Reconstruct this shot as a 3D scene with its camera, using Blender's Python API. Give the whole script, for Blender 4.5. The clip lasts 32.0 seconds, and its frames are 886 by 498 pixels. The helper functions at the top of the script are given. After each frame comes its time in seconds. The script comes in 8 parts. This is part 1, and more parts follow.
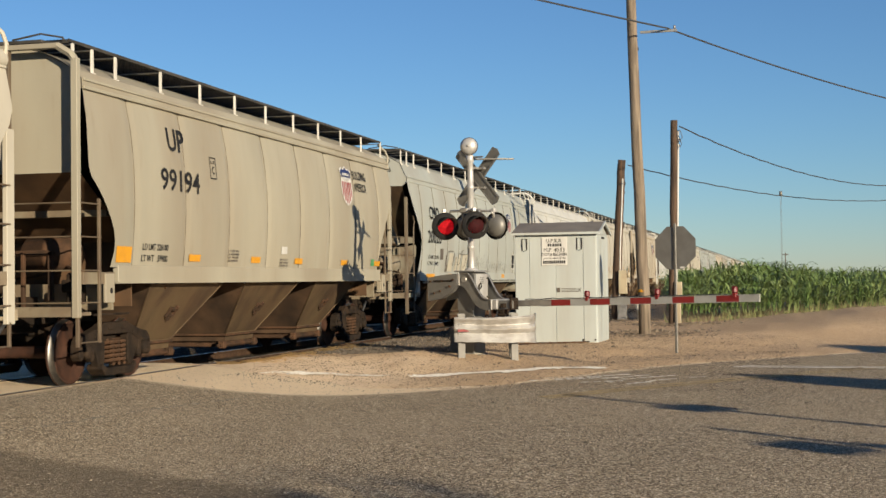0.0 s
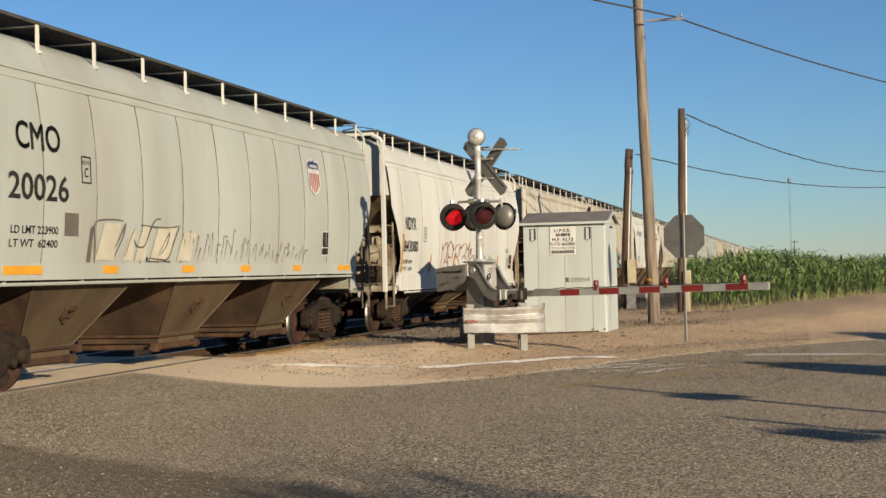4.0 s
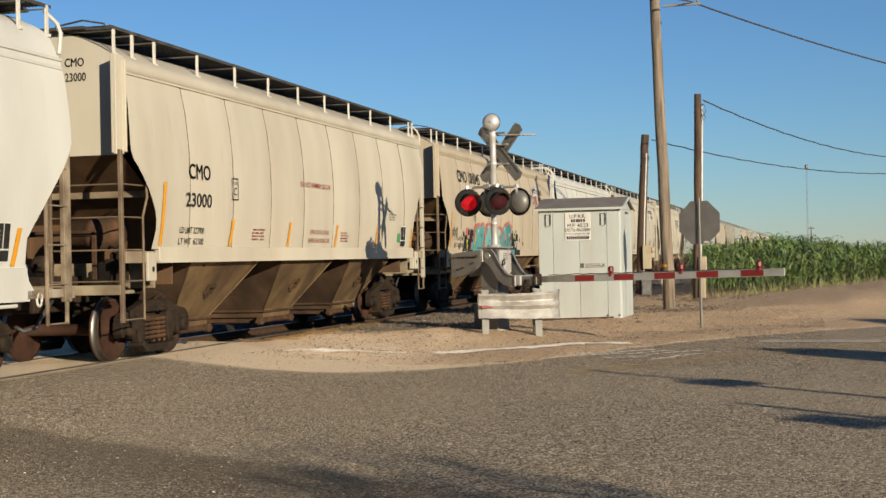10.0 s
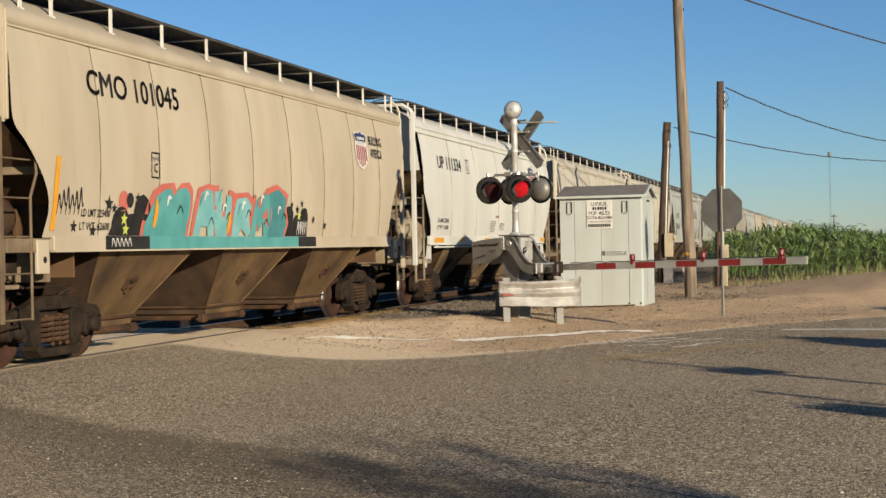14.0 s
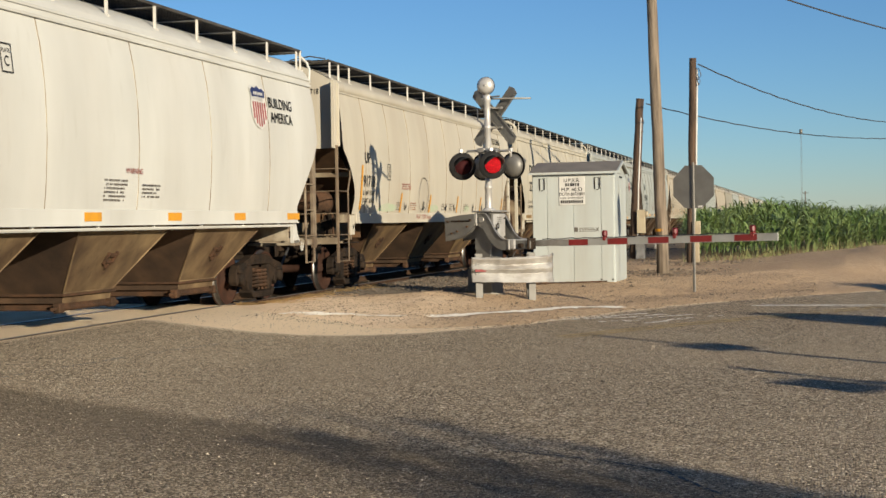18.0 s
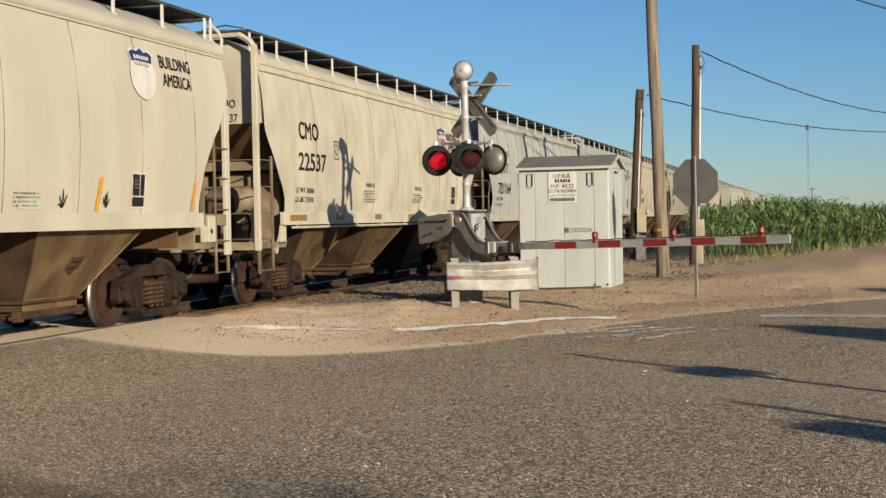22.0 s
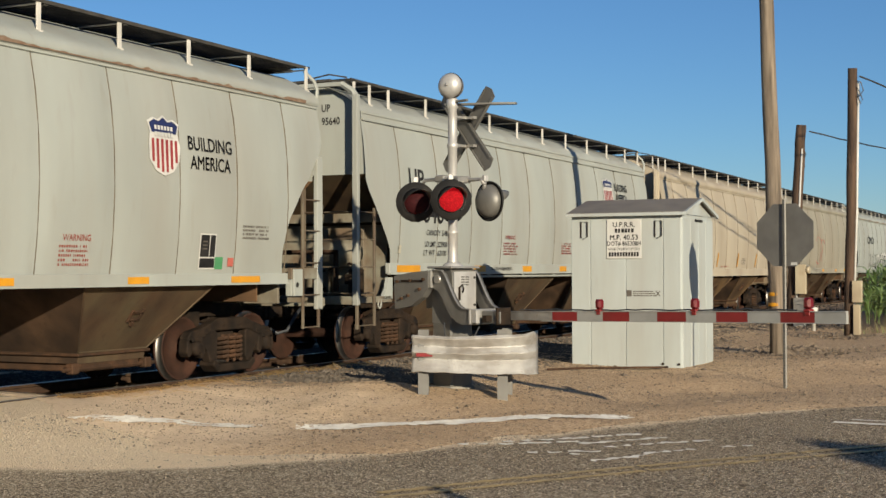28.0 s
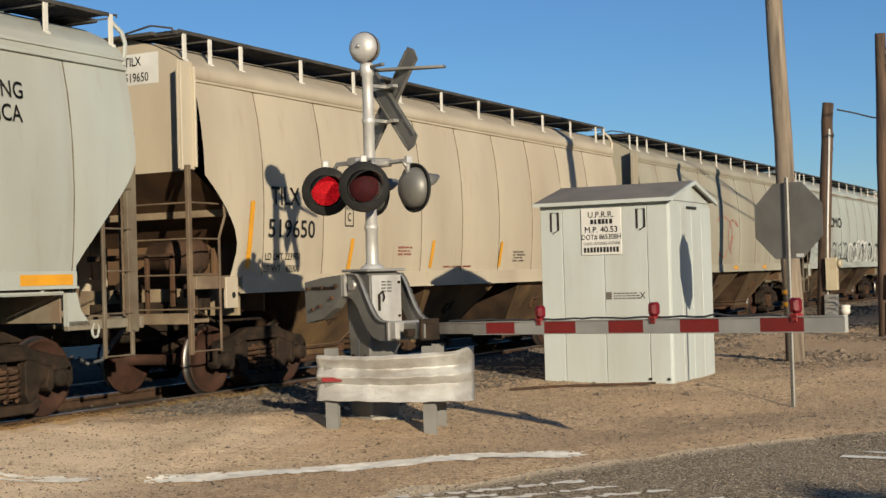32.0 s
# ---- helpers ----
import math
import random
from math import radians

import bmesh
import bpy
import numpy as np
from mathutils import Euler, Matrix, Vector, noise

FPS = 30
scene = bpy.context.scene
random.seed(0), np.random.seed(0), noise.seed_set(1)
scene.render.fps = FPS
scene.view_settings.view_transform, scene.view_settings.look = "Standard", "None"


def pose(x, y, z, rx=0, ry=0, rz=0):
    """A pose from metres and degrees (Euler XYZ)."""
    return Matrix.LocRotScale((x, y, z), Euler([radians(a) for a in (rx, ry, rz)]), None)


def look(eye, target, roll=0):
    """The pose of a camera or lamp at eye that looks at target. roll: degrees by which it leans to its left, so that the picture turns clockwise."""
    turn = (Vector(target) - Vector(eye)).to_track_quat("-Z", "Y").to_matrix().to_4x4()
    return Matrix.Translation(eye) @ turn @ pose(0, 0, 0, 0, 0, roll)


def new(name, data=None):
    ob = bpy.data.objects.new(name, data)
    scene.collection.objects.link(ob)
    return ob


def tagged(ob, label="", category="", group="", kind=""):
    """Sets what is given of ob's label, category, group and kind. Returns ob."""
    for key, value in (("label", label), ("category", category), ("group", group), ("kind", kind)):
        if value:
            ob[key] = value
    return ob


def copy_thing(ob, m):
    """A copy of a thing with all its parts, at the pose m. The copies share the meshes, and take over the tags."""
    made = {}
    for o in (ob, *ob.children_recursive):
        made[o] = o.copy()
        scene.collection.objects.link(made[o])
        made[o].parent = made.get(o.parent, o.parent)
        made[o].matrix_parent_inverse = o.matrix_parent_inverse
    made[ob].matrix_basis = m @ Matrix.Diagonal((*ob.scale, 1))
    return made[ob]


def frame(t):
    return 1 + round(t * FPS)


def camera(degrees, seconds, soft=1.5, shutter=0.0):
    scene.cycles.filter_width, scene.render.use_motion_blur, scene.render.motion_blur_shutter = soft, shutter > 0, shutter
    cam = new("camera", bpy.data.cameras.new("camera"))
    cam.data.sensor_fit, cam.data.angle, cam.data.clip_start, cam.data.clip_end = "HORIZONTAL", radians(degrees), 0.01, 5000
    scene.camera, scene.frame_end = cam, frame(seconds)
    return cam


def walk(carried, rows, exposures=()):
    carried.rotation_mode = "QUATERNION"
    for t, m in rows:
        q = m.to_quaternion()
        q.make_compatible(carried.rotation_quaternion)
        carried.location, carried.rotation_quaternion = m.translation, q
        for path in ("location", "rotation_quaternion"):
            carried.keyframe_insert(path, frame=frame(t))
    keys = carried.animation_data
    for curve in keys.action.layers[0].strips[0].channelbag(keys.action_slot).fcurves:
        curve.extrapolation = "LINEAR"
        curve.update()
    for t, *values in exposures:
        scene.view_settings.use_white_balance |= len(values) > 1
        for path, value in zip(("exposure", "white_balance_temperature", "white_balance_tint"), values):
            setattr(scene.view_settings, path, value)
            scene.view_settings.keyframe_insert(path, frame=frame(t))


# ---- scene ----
cam = camera(36.0, 32.0)
PATH = [
    (0, look((10.796, -0.003, 1.417), (5.894, 19.381, 1.885), -0.72)),
    (0.5, look((10.797, -0.002, 1.418), (5.910, 19.387, 1.857), -0.87)),
    (1, look((10.796, -0.002, 1.418), (5.917, 19.389, 1.823), -0.83)),
    (1.5, look((10.797, -0.002, 1.419), (5.912, 19.389, 1.778), -0.84)),
    (2, look((10.797, -0.002, 1.418), (5.902, 19.387, 1.733), -0.74)),
    (2.5, look((10.797, -0.002, 1.419), (5.881, 19.383, 1.701), -0.85)),
    (3, look((10.797, -0.002, 1.417), (5.857, 19.376, 1.700), -0.94)),
    (3.5, look((10.796, -0.002, 1.418), (5.813, 19.365, 1.735), -1.17)),
    (5.5, look((10.799, -0.001, 1.420), (5.690, 19.333, 1.762), -1.19)),
    (6, look((10.808, 0.001, 1.419), (5.746, 19.348, 1.707), -0.81)),
    (6.5, look((10.815, 0.002, 1.421), (5.797, 19.361, 1.654), -0.56)),
    (7, look((10.814, 0.000, 1.418), (5.813, 19.364, 1.628), -0.62)),
    (7.5, look((10.815, 0.001, 1.420), (5.813, 19.365, 1.605), -0.76)),
    (8, look((10.814, 0.001, 1.419), (5.796, 19.361, 1.581), -0.98)),
    (8.5, look((10.814, 0.001, 1.419), (5.759, 19.352, 1.551), -1.00)),
    (9, look((10.814, 0.001, 1.418), (5.704, 19.337, 1.540), -1.04)),
    (9.5, look((10.814, 0.001, 1.419), (5.630, 19.317, 1.545), -1.13)),
    (10, look((10.814, 0.001, 1.418), (5.562, 19.299, 1.547), -1.16)),
    (10.5, look((10.813, 0.001, 1.421), (5.501, 19.283, 1.545), -1.19)),
    (11, look((10.814, 0.001, 1.417), (5.438, 19.264, 1.534), -1.30)),
    (11.5, look((10.814, 0.001, 1.419), (5.357, 19.242, 1.516), -1.28)),
    (12, look((10.810, 0.001, 1.418), (5.246, 19.211, 1.502), -1.28)),
    (12.5, look((10.812, 0.001, 1.419), (5.166, 19.188, 1.496), -1.22)),
    (13, look((10.811, 0.001, 1.418), (5.137, 19.179, 1.477), -1.11)),
    (13.5, look((10.811, 0.001, 1.418), (5.172, 19.190, 1.440), -1.10)),
    (14, look((10.811, 0.001, 1.419), (5.258, 19.215, 1.372), -1.08)),
    (14.5, look((10.813, 0.000, 1.417), (5.343, 19.238, 1.305), -1.10)),
    (16.5, look((10.815, 0.000, 1.416), (5.488, 19.277, 1.248), -1.16)),
    (17, look((10.815, 0.000, 1.418), (5.487, 19.277, 1.223), -1.21)),
    (17.5, look((10.818, 0.001, 1.416), (5.509, 19.281, 1.123), -1.11)),
    (18, look((10.818, 0.001, 1.417), (5.640, 19.315, 1.013), -1.00)),
    (18.5, look((10.814, 0.002, 1.417), (5.895, 19.382, 0.965), -1.01)),
    (19, look((10.691, 0.298, 1.397), (6.078, 19.755, 0.981), -1.07)),
    (19.5, look((10.600, 0.659, 1.407), (6.202, 20.167, 1.092), -1.08)),
    (20, look((10.613, 1.019, 1.416), (6.267, 20.540, 1.211), -1.19)),
    (20.5, look((10.569, 1.381, 1.407), (5.977, 20.845, 1.197), -1.25)),
    (21, look((10.554, 1.783, 1.415), (5.657, 21.172, 1.106), -1.19)),
    (21.5, look((10.648, 2.288, 1.458), (5.503, 21.611, 1.088), -1.38)),
    (22, look((10.680, 2.750, 1.466), (5.415, 22.040, 1.021), -1.14)),
    (22.5, look((10.852, 3.293, 1.475), (5.511, 22.561, 1.009), -0.89)),
    (23, look((11.035, 3.835, 1.510), (5.738, 23.119, 1.251), -0.34)),
    (23.5, look((11.169, 4.440, 1.555), (5.414, 23.594, 1.527), -0.39)),
    (24, look((11.335, 5.041, 1.587), (3.897, 23.606, 1.665), -1.02)),
    (24.5, look((11.496, 5.583, 1.591), (3.593, 23.952, 1.903), -1.37)),
    (25, look((11.732, 6.131, 1.597), (3.889, 24.520, 2.195), -1.12)),
    (25.5, look((11.956, 6.610, 1.569), (4.054, 24.971, 2.230), -1.28)),
    (27.5, look((12.587, 8.756, 1.564), (4.017, 26.821, 1.991), -0.38)),
    (28, look((12.627, 9.275, 1.546), (3.940, 27.288, 1.870), -0.15)),
    (28.5, look((12.675, 9.803, 1.540), (3.855, 27.753, 1.725), -0.21)),
    (29, look((12.697, 10.345, 1.534), (3.560, 28.136, 1.671), -0.51)),
    (29.5, look((12.683, 10.826, 1.533), (3.327, 28.502, 1.685), -0.93)),
    (30, look((12.688, 11.311, 1.530), (3.323, 28.981, 1.811), -1.15)),
    (30.5, look((12.654, 11.679, 1.548), (3.497, 29.456, 1.875), -1.11)),
    (31, look((12.625, 12.038, 1.538), (3.707, 29.937, 1.873), -1.14)),
    (31.5, look((12.555, 12.477, 1.538), (3.575, 30.345, 1.872), -1.19)),
    (32, look((12.434, 12.953, 1.507), (3.113, 30.644, 1.909), -1.62)),
]
walk(cam, PATH, exposures=((0, 0.75, 6800, 11.5), (3, 0.75, 6800, 11.5), (7, 0.67, 6730, 11.2), (10, 0.69, 6700, 11), (14, 0.71, 6680, 11), (18, 0.72, 6560, 10.5), (23, 0.69, 6540, 10), (25, 0.54, 6500, 10), (32, 0.57, 6500, 10)))

# ---- light: low evening sun behind the camera's right shoulder, clear sky ----
SUN_DIR = Vector((0.722, -0.648, 0.236)).normalized()
sun_data = bpy.data.lights.new("sun", "SUN")
sun_data.energy, sun_data.angle, sun_data.color = 5.0, radians(0.55), (1.0, 0.87, 0.66)
sun = new("sun", sun_data)
sun.matrix_world = look((0, 0, 60), Vector((0, 0, 60)) - SUN_DIR)
world = bpy.data.worlds.new("evening_sky")
scene.world = world
world.use_nodes = True
wn, wl = world.node_tree.nodes, world.node_tree.links
sky = wn.new("ShaderNodeTexSky")
sky.sky_type, sky.sun_disc = "NISHITA", False
sky.sun_elevation, sky.sun_rotation = radians(13.6), math.atan2(SUN_DIR.x, SUN_DIR.y)
sky.air_density, sky.dust_density, sky.ozone_density = 1.0, 0.0, 6.0
haze = wn.new("ShaderNodeMix")
haze.data_type, haze.blend_type = "RGBA", "MULTIPLY"
haze.inputs[0].default_value, haze.inputs[7].default_value = 1.0, (0.985, 0.99, 1.0, 1)
wl.new(sky.outputs[0], haze.inputs[6])
wl.new(haze.outputs[2], wn["Background"].inputs[0])
wn["Background"].inputs[1].default_value = 0.069

# ---- materials ----
def material(name, colour, second=None, rough=0.6, metal=0.0, scale=3.0, fine=60.0, bump=0.1, grime=None, grime_scale=(0.6, 0.6, 0.6),
             grime_amount=0.5, stretch=(1, 1, 1), flecks=None, fleck_scale=90.0, fleck_cut=0.12, world_space=False, per_object=0.0):
    """A surface with a base colour, a second tone at a middle scale, fine relief, stains of their own shape and bright or dark flecks."""
    m = bpy.data.materials.new(name)
    m.use_nodes = True
    n, l = m.node_tree.nodes, m.node_tree.links
    bsdf = n["Principled BSDF"]
    bsdf.inputs["Roughness"].default_value, bsdf.inputs["Metallic"].default_value = rough, metal
    co = n.new("ShaderNodeTexCoord")
    place = co.outputs["Object"]
    if world_space:
        place = n.new("ShaderNodeNewGeometry").outputs["Position"]
    info = n.new("ShaderNodeObjectInfo")
    shift = n.new("ShaderNodeVectorMath")
    shift.operation = "MULTIPLY_ADD"
    l.new(info.outputs["Random"], shift.inputs[0])
    shift.inputs[1].default_value = (0, 0, 0) if world_space else (13.0, 29.0, 7.0)
    l.new(place, shift.inputs[2])
    mapping = n.new("ShaderNodeMapping")
    mapping.inputs["Scale"].default_value = stretch
    l.new(shift.outputs[0], mapping.inputs[0])

    def noise_node(size, detail, source):
        t = n.new("ShaderNodeTexNoise")
        t.inputs["Scale"].default_value, t.inputs["Detail"].default_value = size, detail
        l.new(source, t.inputs["Vector"])
        return t.outputs["Fac"]

    def ramp(fac, a, b):
        r = n.new("ShaderNodeMapRange")
        r.inputs[1].default_value, r.inputs[2].default_value = a, b
        l.new(fac, r.inputs[0])
        return r.outputs[0]

    def mix(fac, a, b):
        x = n.new("ShaderNodeMix")
        x.data_type = "RGBA"
        for value, socket in ((fac, x.inputs[0]), (a, x.inputs[6]), (b, x.inputs[7])):
            if isinstance(value, (tuple, float)):
                socket.default_value = value
            else:
                l.new(value, socket)
        return x.outputs[2]

    second = second or tuple(c * 0.82 for c in colour[:3]) + (1,)
    out = mix(ramp(noise_node(scale, 5, mapping.outputs[0]), 0.35, 0.68), colour, second)
    if grime:
        stain = n.new("ShaderNodeMapping")
        stain.inputs["Scale"].default_value = grime_scale
        l.new(shift.outputs[0], stain.inputs[0])
        amount = n.new("ShaderNodeMath")
        amount.operation = "MULTIPLY"
        l.new(ramp(noise_node(1.0, 6, stain.outputs[0]), 0.42, 0.72), amount.inputs[0])
        amount.inputs[1].default_value = grime_amount
        out = mix(amount.outputs[0], out, grime)
        speck = n.new("ShaderNodeMath")
        speck.operation = "MULTIPLY"
        l.new(ramp(noise_node(7.0, 4, stain.outputs[0]), 0.60, 0.80), speck.inputs[0])
        speck.inputs[1].default_value = grime_amount * 0.8
        out = mix(speck.outputs[0], out, grime)
    grain = noise_node(fine, 3, shift.outputs[0])
    if flecks:
        v = n.new("ShaderNodeTexVoronoi")
        v.inputs["Scale"].default_value = fleck_scale
        l.new(shift.outputs[0], v.inputs["Vector"])
        out = mix(ramp(v.outputs["Distance"], fleck_cut + 0.08, fleck_cut), out, flecks)
    if per_object:
        tone = n.new("ShaderNodeMapRange")
        tone.inputs[3].default_value, tone.inputs[4].default_value = 1 - per_object, 1 + per_object
        l.new(info.outputs["Random"], tone.inputs[0])
        hsv = n.new("ShaderNodeHueSaturation")
        l.new(tone.outputs[0], hsv.inputs["Value"])
        l.new(out, hsv.inputs["Color"])
        out = hsv.outputs[0]
    l.new(out, bsdf.inputs["Base Color"])
    if bump:
        b = n.new("ShaderNodeBump")
        b.inputs["Strength"].default_value, b.inputs["Distance"].default_value = bump, 0.02
        l.new(grain, b.inputs["Height"])
        l.new(b.outputs[0], bsdf.inputs["Normal"])
    return m


def glow(name, colour, strength):
    m = material(name, colour, colour, 0.9, bump=0)
    bsdf = m.node_tree.nodes["Principled BSDF"]
    bsdf.inputs["Emission Color"].default_value, bsdf.inputs["Emission Strength"].default_value = colour, strength
    return m


def car_paint(name, colour, dirt=(0.16, 0.10, 0.055, 1), amount=0.5):
    return material(name, colour, tuple(c * 0.86 for c in colour[:3]) + (1,), 0.62, 0, 0.9, 40, 0.05, dirt, (0.9, 0.9, 0.16) if amount < 0.5 else (2.2, 2.2, 1.1), amount,
                    stretch=(1, 1, 0.35))


def granular(name, tones, scale, rough, patches, patch_scale, patch_amount, bump, dust=None, crumbs=None, chips=None):
    """Ground of many small stones: each grain has its own tone; broad patches and, where the sheet says so, dust over it."""
    m = bpy.data.materials.new(name)
    m.use_nodes = True
    n, l = m.node_tree.nodes, m.node_tree.links
    bsdf = n["Principled BSDF"]
    bsdf.inputs["Roughness"].default_value = rough
    bsdf.inputs["Specular IOR Level"].default_value = 0.04
    geo = n.new("ShaderNodeNewGeometry")

    def cells(s):
        v = n.new("ShaderNodeTexVoronoi")
        v.inputs["Scale"].default_value = s
        l.new(geo.outputs["Position"], v.inputs["Vector"])
        sep = n.new("ShaderNodeSeparateColor")
        l.new(v.outputs["Color"], sep.inputs[0])
        ramp = n.new("ShaderNodeValToRGB")
        el = ramp.color_ramp.elements
        for k, tone in enumerate(tones):
            e = el[k] if k < 2 else el.new(1.0)
            e.position, e.color = (0.0, 0.30, 0.62, 0.90, 1.0)[k] if len(tones) == 5 else k / (len(tones) - 1), tone
        l.new(sep.outputs[0], ramp.inputs[0])
        return ramp.outputs[0], v.outputs["Distance"]

    def mix(fac, a, b):
        x = n.new("ShaderNodeMix")
        x.data_type = "RGBA"
        for value, socket in ((fac, x.inputs[0]), (a, x.inputs[6]), (b, x.inputs[7])):
            if isinstance(value, (tuple, float)):
                socket.default_value = value
            else:
                l.new(value, socket)
        return x.outputs[2]

    def cloud(s, lo, hi, top):
        t = n.new("ShaderNodeTexNoise")
        t.inputs["Scale"].default_value, t.inputs["Detail"].default_value = s, 6
        l.new(geo.outputs["Position"], t.inputs["Vector"])
        r = n.new("ShaderNodeMapRange")
        r.inputs[1].default_value, r.inputs[2].default_value, r.inputs[4].default_value = lo, hi, top
        l.new(t.outputs["Fac"], r.inputs[0])
        return r.outputs[0]

    big, height = cells(scale)
    small, low = cells(scale * 2.3)
    out = mix(0.22, big, small)
    out = mix(cloud(patch_scale, 0.42, 0.68, patch_amount), out, patches)
    if chips:
        # single pale stones, far apart, and dark pits between
        for size, cut_at, tone in ((17, 0.085, chips), (13, 0.070, (0.010, 0.008, 0.006, 1)), (34, 0.075, chips)):
            v = n.new("ShaderNodeTexVoronoi")
            v.inputs["Scale"].default_value = size
            l.new(geo.outputs["Position"], v.inputs["Vector"])
            r = n.new("ShaderNodeMapRange")
            r.inputs[1].default_value, r.inputs[2].default_value = cut_at + 0.05, cut_at
            l.new(v.outputs["Distance"], r.inputs[0])
            out = mix(r.outputs[0], out, tone)
    out = mix(cloud(patch_scale * 7, 0.5, 0.75, patch_amount * 0.5), out, patches)
    if dust:
        rubbed = n.new("ShaderNodeAttribute")
        rubbed.attribute_name = "tar"
        share = n.new("ShaderNodeMath")
        share.operation, share.inputs[1].default_value = "MULTIPLY", 0.62
        l.new(rubbed.outputs["Fac"], share.inputs[0])
        out = mix(share.outputs[0], out, (0.105, 0.086, 0.064, 1))
        at = n.new("ShaderNodeAttribute")
        at.attribute_name = "dust"
        wave = n.new("ShaderNodeMath")
        wave.operation = "MULTIPLY_ADD"
        l.new(cloud(1.1, 0.3, 0.7, 0.8), wave.inputs[0])
        l.new(at.outputs["Fac"], wave.inputs[1])
        both = n.new("ShaderNodeMath")
        both.operation = "POWER"
        both.inputs[1].default_value = 1.5
        l.new(at.outputs["Fac"], both.inputs[0])
        l.new(both.outputs[0], wave.inputs[2])
        wave.use_clamp = True
        cap = n.new("ShaderNodeMath")
        cap.operation = "MULTIPLY"
        cap.inputs[1].default_value = 0.86
        l.new(wave.outputs[0], cap.inputs[0])
        out = mix(cap.outputs[0], out, dust)
    if crumbs:
        out = mix(cloud(11, 0.56, 0.72, 0.45), out, crumbs)
        out = mix(cloud(30, 0.60, 0.74, 0.5), out, crumbs)
    l.new(out, bsdf.inputs["Base Color"])
    b = n.new("ShaderNodeBump")
    b.inputs["Strength"].default_value, b.inputs["Distance"].default_value = bump, 0.03
    if crumbs:
        lump = n.new("ShaderNodeBump")
        lump.inputs["Strength"].default_value, lump.inputs["Distance"].default_value = 0.25, 0.03
        l.new(cloud(9, 0.25, 0.8, 1.0), lump.inputs["Height"])
        l.new(lump.outputs[0], b.inputs["Normal"])
    b.invert = True
    l.new(height, b.inputs["Height"])
    l.new(b.outputs[0], bsdf.inputs["Normal"])
    return m


PAINT = {
    "grey_green": car_paint("paint_grey_green", (0.302, 0.322, 0.295, 1), amount=0.22),
    "grey_tan": car_paint("paint_grey_tan", (0.277, 0.258, 0.199, 1), amount=0.30),
    "white": car_paint("paint_white", (0.450, 0.455, 0.425, 1), amount=0.15),
    "cream": car_paint("paint_cream", (0.400, 0.372, 0.303, 1), amount=0.20),
    "smudged": car_paint("paint_smudged_cream", (0.420, 0.386, 0.302, 1), (0.22, 0.20, 0.16, 1), amount=0.55),
    "tan": car_paint("paint_tan", (0.370, 0.322, 0.242, 1), amount=0.27),
}
# dusty paint copies, darkened further for the shade on down-tilted sheets
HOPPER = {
    key: material("dusty_shaded_" + key, tuple(c * k for c, k in zip(PAINT_C, (1.0, 0.80, 0.58))) + (1,), (0.077, 0.049, 0.029, 1), 0.8, 0, 1.6, 50, 0.2,
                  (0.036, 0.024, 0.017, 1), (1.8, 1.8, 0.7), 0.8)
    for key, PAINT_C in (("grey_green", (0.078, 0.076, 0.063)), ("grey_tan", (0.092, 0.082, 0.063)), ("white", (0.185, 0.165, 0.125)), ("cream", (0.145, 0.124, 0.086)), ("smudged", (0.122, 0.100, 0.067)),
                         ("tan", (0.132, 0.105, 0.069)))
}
GRIMY = {
    key: material("grimy_" + key, tuple(0.41 * c * k for c, k in zip(GRIME_C, (1.0, 0.93, 0.82))) + (1,), (0.123, 0.087, 0.055, 1), 0.75, 0, 2.2, 60, 0.15, (0.064, 0.042, 0.026, 1), (1.6, 1.6, 1.6), 0.6)
    for key, GRIME_C in (("grey_green", (0.47, 0.50, 0.44)), ("grey_tan", (0.43, 0.40, 0.31)), ("white", (0.78, 0.75, 0.64)), ("cream", (0.64, 0.58, 0.44)), ("smudged", (0.62, 0.55, 0.40)), ("tan", (0.56, 0.47, 0.33)))
}
# ladders and posts: a darker, browner copy of each car's paint
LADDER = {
    key: material("dark_ladder_" + key, tuple(0.27 * c * k for c, k in zip(LADDER_C, (1.0, 0.86, 0.70))) + (1,), (0.085, 0.056, 0.034, 1), 0.75, 0, 3.0, 60, 0.15, (0.042, 0.028, 0.018, 1), (2.4, 2.4, 1.2), 0.7)
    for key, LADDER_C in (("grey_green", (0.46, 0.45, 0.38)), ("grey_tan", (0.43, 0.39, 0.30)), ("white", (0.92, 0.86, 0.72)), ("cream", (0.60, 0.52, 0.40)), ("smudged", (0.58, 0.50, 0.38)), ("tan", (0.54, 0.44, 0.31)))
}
M_ENDBROWN = material("rusty_brown_end_sheets", (0.125, 0.072, 0.038, 1), (0.070, 0.042, 0.025, 1), 0.8, 0, 1.5, 60, 0.15, (0.05, 0.034, 0.022, 1), (1.5, 1.5, 0.6), 0.6)
M_ROOFWALK = material("weathered_grating", (0.075, 0.07, 0.062, 1), (0.04, 0.037, 0.033, 1), 0.7, 0.3, 4, 60, 0.1)
M_RUST = material("rusty_steel", (0.084, 0.045, 0.026, 1), (0.042, 0.026, 0.017, 1), 0.85, 0.1, 5, 90, 0.4, (0.019, 0.016, 0.013, 1), (2, 2, 2), 0.7)
M_TRUCK = material("greasy_cast_steel", (0.036, 0.024, 0.016, 1), (0.013, 0.010, 0.008, 1), 0.8, 0.1, 5, 80, 0.5, (0.013, 0.011, 0.009, 1), (3, 3, 3), 0.7)
